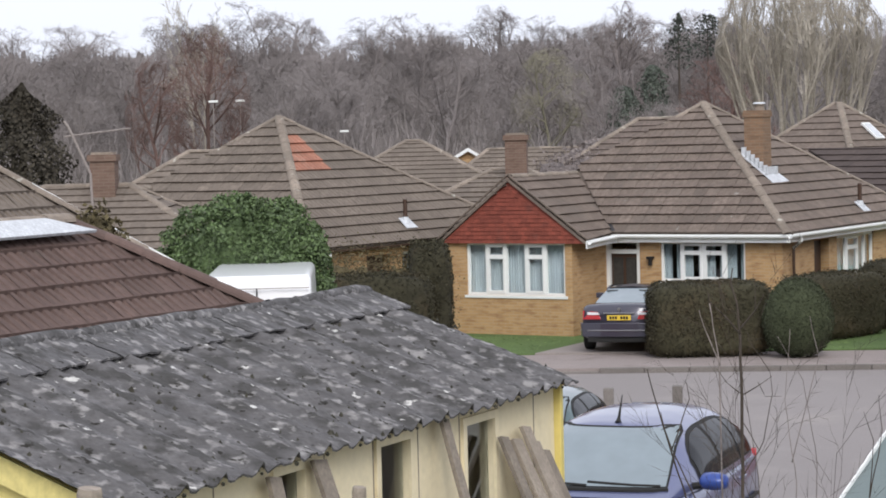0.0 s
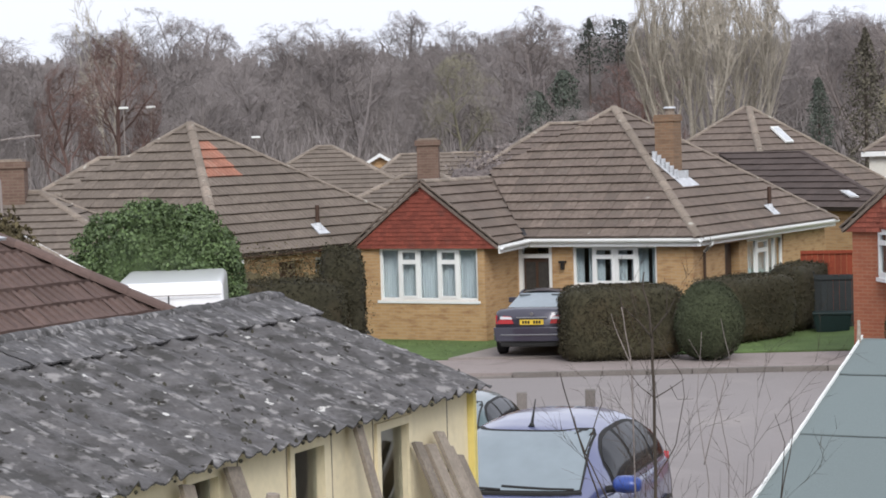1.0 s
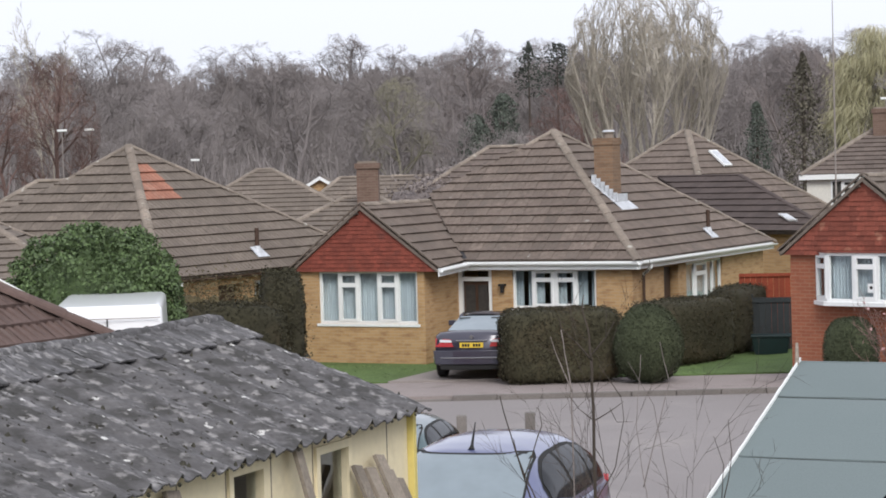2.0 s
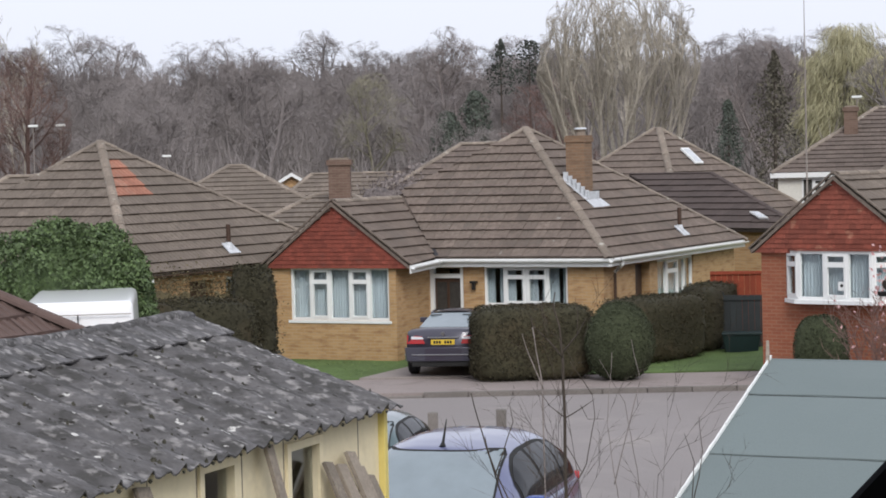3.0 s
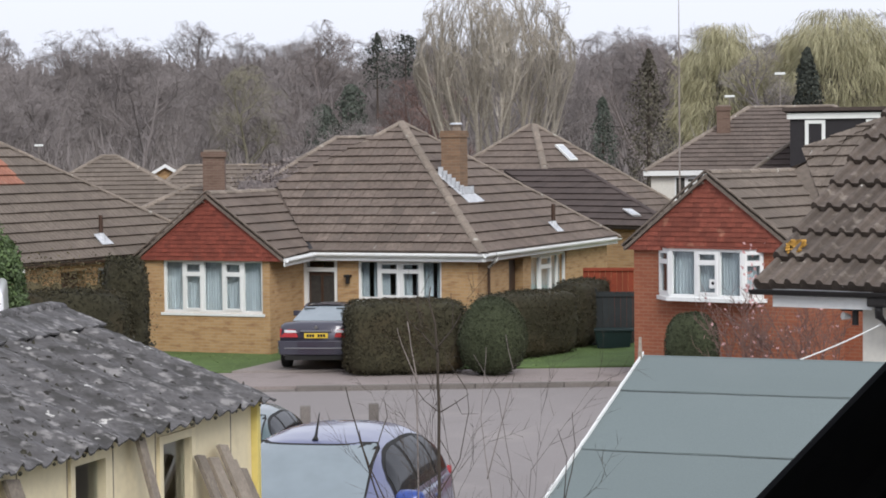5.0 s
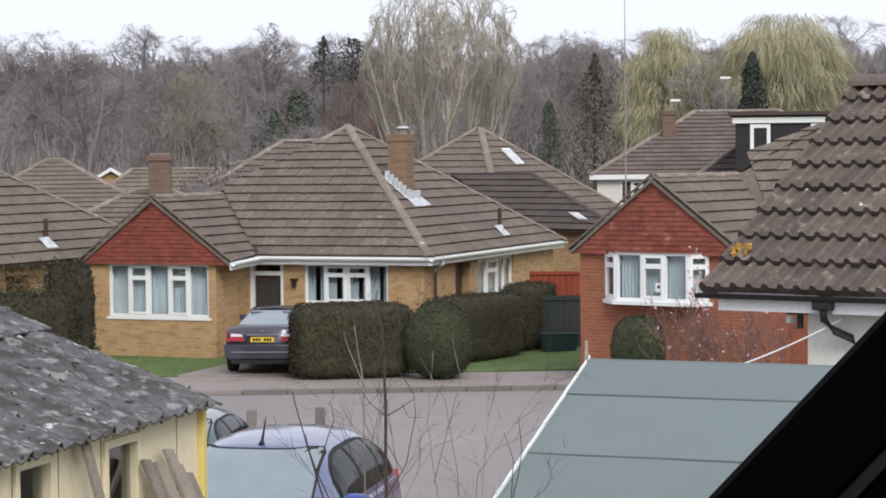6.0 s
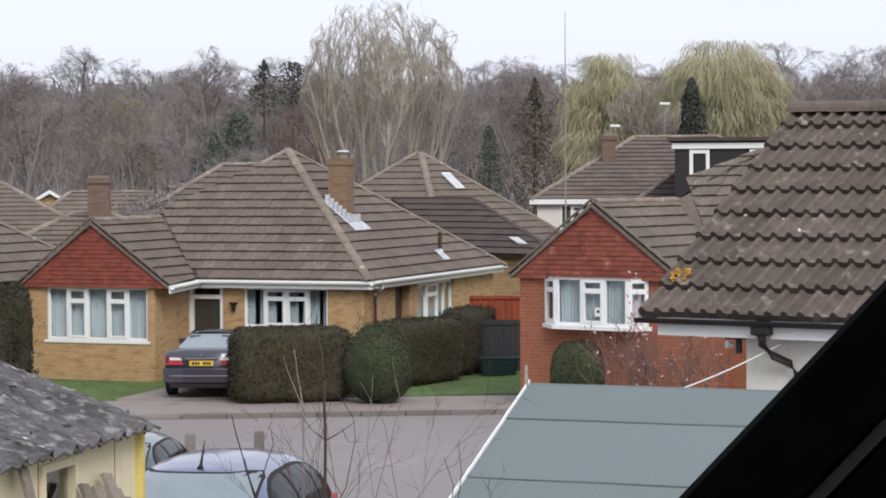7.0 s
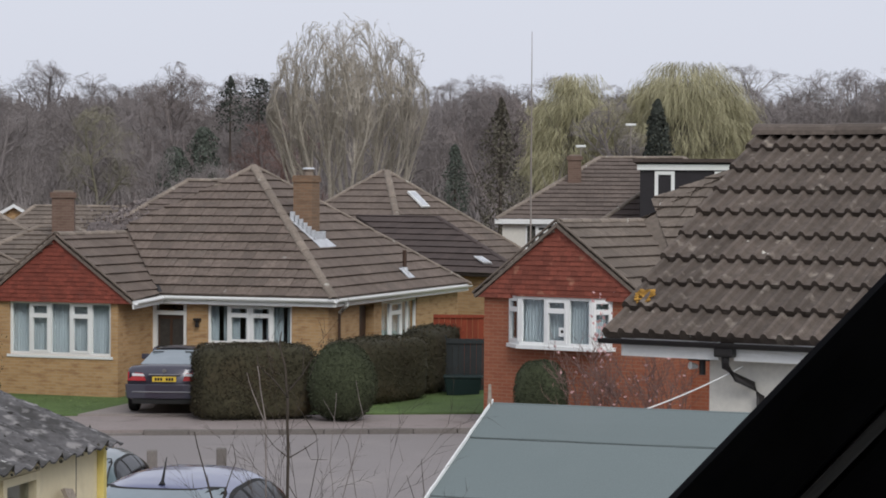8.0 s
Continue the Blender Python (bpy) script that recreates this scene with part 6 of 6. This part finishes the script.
        part("mirror_stalk", Geo().tube([A(s) + Vector((-0.2, -0.02 * s, 0.02)), hub + Vector((0, 0.03 * s, -0.02))], 0.022, 6), RUBBER, mr)
        for x in spec["axles"]:
            r = spec["wheel"]
            wh = part("wheel", Geo().tube([(x, s * (W - 0.20), r), (x, s * (W - 0.17), r), (x, s * (W - 0.02), r), (x, s * (W + 0.005), r)], [r * 0.93, r, r, r * 0.93], 28), RUBBER, c)
            part("rim", Geo().tube([(x, s * (W + 0.0), r), (x, s * (W + 0.012), r)], [r * 0.66, r * 0.60], 20), ALLOY, wh)
    seat = Geo()
    for x in ((xa + xb) / 2 - 0.55, (xc + xd) / 2 + 0.85):
        for y in (-0.36, 0.36):
            seat.box(x - 0.5, y - 0.24, 0.35, x, y + 0.24, 0.6).box(x - 0.6, y - 0.23, 0.55, x - 0.46, y + 0.23, 1.12).box(x - 0.6, y - 0.12, 1.13, x - 0.5, y + 0.12, 1.28)
    part("seats", seat, SEAT, c, "dark grey seats with headrests")["kind"] = "stuff"
    part("dashboard", Geo().box(xa - 0.55, -W * 0.8, za - 0.25, xa - 0.12, W * 0.8, za - 0.02), RUBBER, c)
    return c


ROOFLINE = [(3.12, 0.97), (2.9, 1.06), (2.6, 1.22), (2.3, 1.38), (2.12, 1.445), (1.85, 1.475), (1.5, 1.488), (1.1, 1.478), (0.75, 1.45), (0.5, 1.37), (0.3, 1.24), (0.12, 1.06), (0.02, 0.97)]
BELT = 0.95


def roof_at(x):
    """The height of the roofline over a place along the car."""
    for (xa, za), (xb, zb) in zip(ROOFLINE, ROOFLINE[1:]):
        if xb <= x <= xa:
            return za + (zb - za) * (xa - x) / (xa - xb)
    return BELT


def flank(x, z):
    """How far the rounded cabin reaches to each side at a place along the car and a height."""
    c = max(0.0, min(1.0, (z - BELT) / max(0.01, roof_at(x) - BELT)))
    s = math.sqrt(max(0.0, 1 - c ** 2.9)) ** 0.62
    end = 1 - 0.16 * max(0.0, (x - 2.1) / 1.0) ** 2 - 0.16 * max(0.0, (0.7 - x) / 0.7) ** 2
    return 0.81 * end * s * (1 - 0.30 * (z - BELT))


def screen_at(y, z, front):
    """Where along the car the cabin's front or rear slope passes through a place across it and a height."""
    lo_, hi_ = (2.0, 3.12) if front else (1.0, 0.02)
    for k in range(24):
        m_ = (lo_ + hi_) / 2
        if roof_at(m_) > z and flank(m_, z) > abs(y):
            lo_ = m_
        else:
            hi_ = m_
    return lo_


def grid(fn, n, m):
    """A surface of n by m quads over fn(u, w)."""
    g = Geo()
    g.v = [tuple(fn(i / n, j / m)) for j in range(m + 1) for i in range(n + 1)]
    q = n + 1
    g.f = [(j * q + i, j * q + i + 1, (j + 1) * q + i + 1, (j + 1) * q + i) for j in range(m) for i in range(n)]
    return g


def round_car(label, m, paint, mirror, group="parked cars"):
    """A rounded five-door hatchback, nose towards +x: lofted body, domed cabin with flush glass, wheels, lamps, mirrors and wipers."""
    c = thing("car", label, "car", m, group)
    W = 0.845
    rings = []
    for x, zb, zd, k in [(3.9, 0.3, 0.60, 0.70), (3.8, 0.22, 0.70, 0.88), (3.5, 0.2, 0.82, 0.97), (3.1, 0.2, 0.95, 1.0), (2.0, 0.2, 0.98, 1.0), (1.0, 0.2, 0.98, 1.0), (0.35, 0.22, 0.98, 0.985), (0.08, 0.26, 0.96, 0.92), (0.0, 0.32, 0.8, 0.8)]:
        w = W * k
        half = [(w * 0.55, zb), (w * 0.9, zb + 0.03), (w, zb + 0.18), (w, (zb + zd) / 2 + 0.08), (w * 0.975, zd - 0.08), (w * 0.92, zd - 0.02), (w * 0.45, zd + 0.02)]
        rings.append([(x, y, z) for y, z in half] + [(x, -y, z) for y, z in reversed(half)])
    part("body", Geo().loft(rings), paint, c, smooth=True)

    def shell(u, w):
        x = 3.11 - 3.08 * u
        top = roof_at(x)
        a = (w - 0.5) * math.pi
        z = BELT + (top - BELT) * max(0.0, math.cos(a)) ** 0.72
        return (x, math.copysign(flank(x, z), a) if abs(a) > 1e-6 else 0.0, z)

    part("cabin", grid(shell, 60, 48), paint, c, smooth=True)

    def screen(front, z0, z1, y0, y1, off):
        def fn(u, w):
            z = z0 + (z1 - z0) * w
            y = (2 * u - 1) * (y0 + (y1 - y0) * w)
            return (screen_at(y, z, front) + (off if front else -off), y, z + off * 0.6)
        return grid(fn, 24, 14)

    part("windscreen_seal", screen(True, 1.025, 1.425, 0.655, 0.555, 0.004), RUBBER, c, smooth=True)
    part("windscreen", screen(True, 1.037, 1.412, 0.638, 0.54, 0.010), misty, c, "pale misted windscreen", smooth=True)
    part("rear_window", screen(False, 1.05, 1.36, 0.60, 0.50, 0.006), tinted, c, smooth=True)

    def arch(x):
        k = (x - 1.42) / (1.02 if x < 1.42 else 1.0)
        return 1.0 + 0.385 * math.sqrt(max(0.0, 1 - abs(k) ** 3.2))

    for s in (1, -1):
        def side(x0, x1, inset, off):
            def fn(u, w):
                x = x0 + (x1 - x0) * u
                z = 0.99 + inset + (arch(x) - 0.99 - 2 * inset) * w
                return (x, s * (flank(x, z) + off), z)
            return grid(fn, 22, 10)

        part("window_seal", side(2.36, 0.44, 0.0, 0.005), RUBBER, c, smooth=True)
        for x0, x1 in ((2.31, 1.66), (1.58, 0.98), (0.93, 0.52)):
            part("side_window", side(x0, x1, 0.022, 0.011), tinted, c, smooth=True)
        hub = Vector((2.52, 0.84 * s, 1.04))
        shape_ = lambda f, k: [hub + Vector((0.085 * k * math.cos(a) * (1.2 if math.cos(a) > 0 else 0.6), s * 0.23 * f, 0.075 * k * math.sin(a))) for a in [q * math.pi / 6 for q in range(12)]]
        mr = part("wing_mirror", Geo().loft([shape_(0.0, 0.55), shape_(0.12, 0.9), shape_(0.4, 1.0), shape_(0.75, 0.95), shape_(0.95, 0.7), shape_(1.0, 0.35)]), mirror, c, "bright blue door mirror", smooth=True)
        part("mirror_stalk", Geo().tube([hub + Vector((0, -0.10 * s, -0.05)), hub + Vector((0, 0.06 * s, -0.03))], 0.03, 8), RUBBER, mr)
        part("door_trim", Geo().tube([(3.0, 0.852 * s, 0.60), (1.6, 0.856 * s, 0.61), (0.5, 0.852 * s, 0.62)], 0.02, 6), RUBBER, c)
        for x in (1.75, 1.0):
            part("door_pull", Geo().box(x - 0.1, s * 0.838 - 0.018, 0.82, x + 0.06, s * 0.838 + 0.018, 0.85), paint, c, bevel=0.006)
        for x in (3.2, 0.68):
            wh = part("wheel", Geo().tube([(x, s * (W - 0.20), 0.29), (x, s * (W - 0.17), 0.29), (x, s * (W - 0.02), 0.29), (x, s * (W + 0.005), 0.29)], [0.27, 0.29, 0.29, 0.27], 28), RUBBER, c)
            part("rim", Geo().tube([(x, s * W, 0.29), (x, s * (W + 0.012), 0.29)], [0.19, 0.175], 20), ALLOY, wh)
        part("headlamp", Geo().loft([[(3.62 + 0.1 * math.cos(a), s * (0.62 + 0.14 * math.sin(a)), z + 0.05 * math.cos(a) * -1) for a in [q * math.pi / 5 for q in range(10)]] for z in (0.70, 0.79)]), CLEARLENS, c, smooth=True)
        part("tail_lamp", Geo().loft([[(0.09 + 0.05 * math.cos(a), s * (0.70 + 0.06 * math.sin(a)), z) for a in [q * math.pi / 5 for q in range(10)]] for z in (0.70, 0.96)]), REDLENS, c, smooth=True)
        part("wiper", Geo().tube([(screen_at(0.30 * s + y, 1.04 + 0.007 * k, True) + 0.016, 0.30 * s + y, 1.045 + 0.007 * k) for k, y in enumerate((0.30, 0.1, -0.1, -0.30))], 0.013, 6), RUBBER, c, "black windscreen wiper")
    part("scuttle", Geo().tube([(screen_at(0.66 * (k / 6 - 1), 1.02, True) + 0.012, 0.66 * (k / 6 - 1), 1.02) for k in range(13)], 0.02, 6), RUBBER, c)
    part("aerial", Geo().tube([(2.10, 0.03, 1.44), (2.08, 0.03, 1.475), (1.96, 0.03, 1.66)], [0.032, 0.014, 0.004], 8), RUBBER, c, "short black roof aerial")
    return c


misty = mat("misted_glass", (0.22, 0.265, 0.29), 0.25, 0.06, 0.8, 5, 0.0, spec=0.5, coat=0.25)
tinted = mat("tinted_side_glass", (0.012, 0.013, 0.016), 0.08, 0.1, 2, 20, 0.0, spec=0.1)
round_car("metallic blue five-door hatchback with a misted windscreen", pose(-8.46, 18.50, 0.93, 0, 0, -80), BLUE, BLUE_MIRROR)
tx, ty = -14.3, 27.3
round_car("dark teal hatchback parked behind the garage", pose(tx, ty, gz(tx, ty) + 0.02, 0, 0, -75), TEAL, TEAL)

SALOON = dict(length=4.52, width=1.82, wheel=0.315, axles=(3.75, 0.98), rear=misty,
              stations=[(4.52, 0.32, 0.6, 0.7), (4.35, 0.22, 0.74, 0.9), (3.9, 0.2, 0.86, 0.98), (3.2, 0.2, 0.95, 1.0), (2.0, 0.2, 0.98, 1.0), (1.0, 0.22, 1.02, 0.99), (0.35, 0.26, 1.05, 0.95), (0.08, 0.3, 1.04, 0.9), (0.0, 0.34, 0.98, 0.86)],
              house=((3.15, 0.70, 0.97), (2.35, 0.52, 1.30), (1.62, 0.50, 1.29), (0.62, 0.62, 1.05)), side=tinted)
bmx, bmy = -20.78, 42.45
sal = car("dark violet-grey saloon with red tail lamps on the driveway", pose(bmx, bmy, 0.05, 0, 0, 107), NAVY, SALOON, CARGLASS)
for s in (1, -1):
    tl = part("tail_lamp", Geo().prism([Vector((-0.035, s * 0.40, 0.74)), Vector((0.0, s * 0.80, 0.74)), Vector((0.02, s * 0.80, 0.93)), Vector((-0.02, s * 0.46, 0.90))], (0.12, 0, 0)), REDLENS, sal, "red tail lamp")
    part("reversing_lens", Geo().prism([Vector((-0.045, s * 0.42, 0.84)), Vector((-0.01, s * 0.70, 0.84)), Vector((-0.005, s * 0.70, 0.90)), Vector((-0.035, s * 0.46, 0.89))], (0.03, 0, 0)), CLEARLENS, tl)
pl = part("number_plate", Geo().box(-0.05, -0.26, 0.72, -0.035, 0.26, 0.83), PLATE, sal, "yellow rear number plate", bevel=0.003)
for k, w in enumerate((0.045, 0.045, 0.045, 0.0, 0.045, 0.045, 0.045)):
    if w:
        part("plate_bar", Geo().box(-0.056, -0.2 + k * 0.06, 0.745, -0.0505, -0.2 + k * 0.06 + w, 0.805), RUBBER, pl)
part("boot_trim", Geo().box(-0.042, -0.34, 0.86, -0.01, 0.34, 0.885), ALLOY, sal, bevel=0.005)
part("badge", Geo().tube([(-0.012, 0, 0.955), (-0.03, 0, 0.952)], 0.04, 16), ALLOY, sal)
part("bumper", Geo().loft([[(x, y * 0.9, z) for x, y, z in ((0.2, 0.98, 0.36), (-0.02, 0.9, 0.36), (-0.07, 0.45, 0.36), (-0.08, 0, 0.36), (-0.07, -0.45, 0.36), (-0.02, -0.9, 0.36), (0.2, -0.98, 0.36))], [(x, y * 0.92, z) for x, y, z in ((0.22, 0.98, 0.66), (-0.0, 0.92, 0.66), (-0.05, 0.45, 0.66), (-0.06, 0, 0.66), (-0.05, -0.45, 0.66), (-0.0, -0.92, 0.66), (0.22, -0.98, 0.66))]]), NAVY, sal, bevel=0.012)
part("bumper_strip", Geo().tube([(0.05, 0.86, 0.50), (-0.055, 0.6, 0.50), (-0.085, 0.0, 0.50), (-0.055, -0.6, 0.50), (0.05, -0.86, 0.50)], 0.014, 6), ALLOY, sal)
part("valance", Geo().box(-0.03, -0.7, 0.24, 0.25, 0.7, 0.36), RUBBER, sal, bevel=0.02)

van = thing("van", "white panel van parked behind the brown roof", "van", polar(-35.6, 37.5, gz(-21.8, 30.5) + 0.1, 33))
bm = bmesh.new()
bmesh.ops.create_cube(bm, size=1, matrix=Matrix.Translation((0, 2.4, 1.36)) @ Matrix.Diagonal((2.0, 4.8, 2.3, 1)))
for v in bm.verts:
    if v.co.z > 2:
        v.co.x *= 0.93
        v.co.y += 0.10 if v.co.y < 1 else -0.5
bmesh.ops.bevel(bm, geom=bm.edges[:], offset=0.13, segments=4, affect="EDGES", profile=0.6)
part("body", bm, VANWHITE, van, smooth=True)
for x in (-0.46, 0.46):
    d = part("rear_door", Geo().box(x - 0.43, -0.012, 0.4, x + 0.43, 0.02, 2.25), VANWHITE, van, bevel=0.01)
    d.matrix_basis = pose(0, 0.0, 0, -2.2, 0, 0)
part("door_seam", Geo().box(-0.012, -0.004, 0.4, 0.012, 0.03, 2.3), RUBBER, van)
part("roof_seam", Geo().box(-0.9, -0.002, 2.29, 0.9, 0.03, 2.305), DRIVE, van)
for s in (-1, 1):
    for y in (0.8, 4.0):
        part("wheel", Geo().tube([(s * 0.78, y, 0.33), (s * 0.98, y, 0.33)], 0.33, 24), RUBBER, van)

# low concrete posts beyond the parked cars
for x, y, hgt in ((-16.95, 34.15, 0.46), (-15.95, 34.85, 0.46)):
    bp_ = thing("bollard", "short square concrete post at the road edge", "post", pose(x, y, gz(x, y), 0, 0, 25), "concrete posts")
    part("post", Geo().box(-0.09, -0.09, 0, 0.09, 0.09, hgt), KERB, bp_, bevel=0.015)

# grass tufts over the visible lawn
g = Geo()
rt = random.Random(5)
for k in range(5000):
    s0, n0 = rt.uniform(-7.0, 12.0), rt.uniform(2.85, 8.5)
    p = kp(s0, n0)
    if -23.0 < p.x < -20.0 and p.y < 48.2 or p.y > 45.8 and -27.2 < p.x < -23.2:
        continue
    z0 = 0.03 + (0.40 * min(1, max(0, (s0 - 7.5) / 3.5)) * min(1, max(0, (n0 - 3.1) / 2.5)))
    a, hh = rt.uniform(0, 6.28), rt.uniform(0.008, 0.02)
    w = Vector((math.cos(a), math.sin(a), 0)) * rt.uniform(0.015, 0.035)
    q = Vector((p.x, p.y, z0))
    g.add([q - w, q + w, q + Vector((rt.gauss(0, 0.05), rt.gauss(0, 0.05), hh))], [(0, 1, 2)])
tagged(raw("grass_tufts", g, mat("grass_blade", (0.17, 0.25, 0.085), 0.95, 0.3, 0.9, 20, 0, 0.3), None, "uneven tufts of lawn grass", "stuff"), category="grass")

# raised bed and grass bank before the red brick house
g = Geo()
for j in range(9):
    for i in range(25):
        s, nn = 5.5 + i * 0.6, 3.1 + j * 0.9
        p = kp(s, nn)
        hgt = 0.036 + 0.40 * min(1, max(0, (s - 7.5) / 3.5)) * min(1, max(0, (nn - 3.1) / 2.5))
        g.v.append((p.x, p.y, hgt))
g.f = [(j * 25 + i, j * 25 + i + 1, (j + 1) * 25 + i + 1, (j + 1) * 25 + i) for j in range(8) for i in range(24)]
tagged(raw("grass_bank", g, GRASS), "short grass bank rising to the brick house", "lawn", kind="structure")

# ---------- bare saplings close to the eye ----------
def sapling(label, az, dist, lines, bark):
    """Stems drawn in the upright plane that faces the eye: points are metres right and up from the eye's level."""
    t = thing("sapling", label, "tree", polar(az, dist, 0, -az), "bare saplings")
    for k, (r0, r1, pts) in enumerate(lines):
        g = Geo()
        fine = []
        for (a, b), (c, d) in zip(pts, pts[1:]):
            for q in range(5):
                w = q / 5
                x, z = a + (c - a) * w, b + (d - b) * w
                fine.append(Vector((x + 0.006 * noise.noise((x * 9, z * 9, k)), 0.05 * math.sin(z * 3 + k) + 0.02 * k, EYE + z)))
        fine.append(Vector((pts[-1][0], fine[-1].y, EYE + pts[-1][1])))
        n = len(fine)
        part("stem" if k == 0 else "twig", g.tube(fine, [0.55 * (r0 + (r1 - r0) * i / (n - 1)) for i in range(n)], 6), bark, t, smooth=True)
    return t


sapling("thin grey bare sapling with forked twigs", -22.87, 9.0, [
    (0.016, 0.010, [(0.02, -3.8), (0.0, -1.6), (0.003, -1.1), (0.0, -0.82)]),
    (0.009, 0.004, [(0.0, -0.83), (-0.012, -0.7), (-0.03, -0.62), (-0.025, -0.56)]),
    (0.008, 0.003, [(0.0, -0.83), (-0.06, -0.76), (-0.12, -0.7), (-0.13, -0.66)]),
    (0.008, 0.003, [(0.0, -0.82), (0.06, -0.75), (0.10, -0.68)]),
    (0.006, 0.002, [(0.002, -1.1), (0.07, -1.06), (0.13, -1.02)]),
    (0.005, 0.002, [(0.002, -1.1), (-0.06, -1.05), (-0.10, -0.99)]),
    (0.005, 0.002, [(0.003, -1.45), (0.09, -1.3), (0.13, -1.1), (0.12, -1.0)]),
    (0.004, 0.002, [(0.12, -1.0), (0.03, -0.86)]),
    (0.004, 0.002, [(0.003, -1.5), (-0.08, -1.4), (-0.14, -1.38)]),
    (0.004, 0.002, [(0.003, -1.3), (-0.09, -1.38), (-0.16, -1.3)]),
    (0.004, 0.0015, [(0.003, -1.22), (0.08, -1.36), (0.15, -1.28)]),
    (0.004, 0.0015, [(0.003, -1.42), (-0.05, -1.30), (-0.13, -1.22)]),
    (0.004, 0.0015, [(-0.06, -0.76), (-0.085, -0.66), (-0.08, -0.60)]),
    (0.004, 0.0015, [(0.06, -0.75), (0.07, -0.66), (0.06, -0.6)]),
    (0.003, 0.0015, [(0.07, -1.06), (0.10, -1.12), (0.17, -1.12)]),
], BARK_DARK)
sapling("thin arching bare sapling", -24.7, 8.6, [
    (0.009, 0.004, [(0.16, -3.7), (0.08, -1.55), (-0.02, -1.2), (-0.09, -0.93)]),
    (0.008, 0.003, [(0.2, -3.7), (0.11, -1.5), (0.0, -1.25), (-0.04, -1.1)]),
    (0.005, 0.002, [(0.0, -1.25), (0.07, -1.05), (0.06, -0.98)]),
], BARK_DARK)
sapling("thin pale bare sapling", -23.55, 10.5, [
    (0.009, 0.004, [(0.04, -3.7), (0.02, -1.1), (-0.02, -0.82)]),
    (0.006, 0.002, [(0.025, -1.12), (-0.04, -0.95), (-0.07, -0.85)]),
    (0.005, 0.002, [(0.3, -3.7), (0.38, -1.7), (0.33, -1.3), (0.36, -0.95)]),
    (0.005, 0.002, [(0.42, -3.7), (0.48, -1.6), (0.42, -1.2), (0.30, -0.99)]),
    (0.005, 0.002, [(0.36, -1.6), (0.5, -1.1), (0.46, -0.9)]),
], BARK)
sapling("thin dark bare twigs beside the felt roof", -19.6, 9.5, [
    (0.007, 0.002, [(-0.05, -3.8), (0.0, -1.6), (0.06, -1.3), (0.045, -1.15)]),
    (0.005, 0.002, [(0.0, -1.6), (0.02, -1.35), (-0.02, -1.22)]),
], BARK_DARK)

TWIG = dict(segs=[6, 4, 3, 2], wander=[0.05, 0.10, 0.14, 0.15], lift=[0.02, 0.05, 0.04, 0.0], count=[1, 7, 4, 3], **{"from": [0.45, 0.2, 0.2]}, angle=[30, 34, 36], ratio=[0.36, 0.5, 0.5], tip=0.0011)
for seed, az, dist, hgt in ((3, -22.0, 9.3, 2.7), (8, -23.9, 9.6, 2.6)):
    rr = random.Random(seed)
    gx, gy = dist * math.sin(radians(az)), dist * math.cos(radians(az))
    sp = thing("bare_shrub", "thin leafless twiggy shrub in the near garden", "shrub", pose(gx, gy, gz(gx, gy) - 0.05), "bare saplings")
    for k in range(2):
        g = Geo()
        branch(g, Vector((0.12 * k, 0, 0)), Vector((rr.uniform(-0.08, 0.08), rr.uniform(-0.05, 0.05), 1)), hgt * (1 - 0.12 * k), 0.0045, 0, TWIG, rr)
        raw("stem", g, BARK_DARK, sp)

# ---------- the dark window frame beside the eye ----------
win = thing("window_1", "dark window frame close beside the eye", "window", kind="structure")


def near(az, el, dist):
    a, e = radians(az), radians(el)
    return Vector((math.sin(a) * math.cos(e), math.cos(a) * math.cos(e), math.sin(e))) * dist + Vector((0, 0, EYE))


lo, hi = near(-20.0, -15.3, 0.56), near(4.5, 10.5, 0.56)
along = (hi - lo).normalized()
face = (near(-8, -2.5, 1) - Vector((0, 0, EYE))).normalized()
away = face - along * face.dot(along)
away.normalize()
across = along.cross(away)
across = across if across.x > 0 else -across


def bar(name, u0, u1, d0, d1, material, bevel):
    pts = [lo + across * u + away * d for u, d in ((u0, d0), (u1, d0), (u1, d1), (u0, d1))]
    return part(name, Geo().prism(pts, hi - lo), material, win, bevel=bevel)


bar("frame", -0.0012, 0.0208, 0.0, 0.05, FRAMEDARK, 0.006)
bar("glazing_seal", 0.0212, 0.0245, 0.003, 0.045, FRAMEGREY, 0.001)
bar("outer_frame", 0.0249, 0.30, 0.002, 0.05, FRAMEDARK, 0.004)

# ---------- the room that the eye looks out of ----------
def room_wall(name, box, label):
    g = Geo().box(*box)
    return tagged(part(name, g, WHITE_WALL), label, "wall" if name.startswith("wall") else name, kind="structure")


room_wall("floor", (-1.9, -3.0, 3.16, 1.9, 0.30, 3.34), "plain upper room floor")
room_wall("ceiling", (-1.9, -3.0, 5.66, 1.9, 0.30, 5.80), "plain upper room ceiling")
room_wall("wall_south", (-1.9, -3.2, 0.9, 1.9, -3.0, 5.8), "plain rendered back wall")
room_wall("wall_west", (-2.1, -3.2, 0.9, -1.9, 0.30, 5.8), "plain rendered side wall")
room_wall("wall_east", (1.9, -3.2, 0.9, 2.1, 0.30, 5.8), "plain rendered side wall")
room_wall("wall_north", (-2.1, 0.302, 0.9, 2.1, 0.50, 4.20), "plain rendered wall under the window opening")
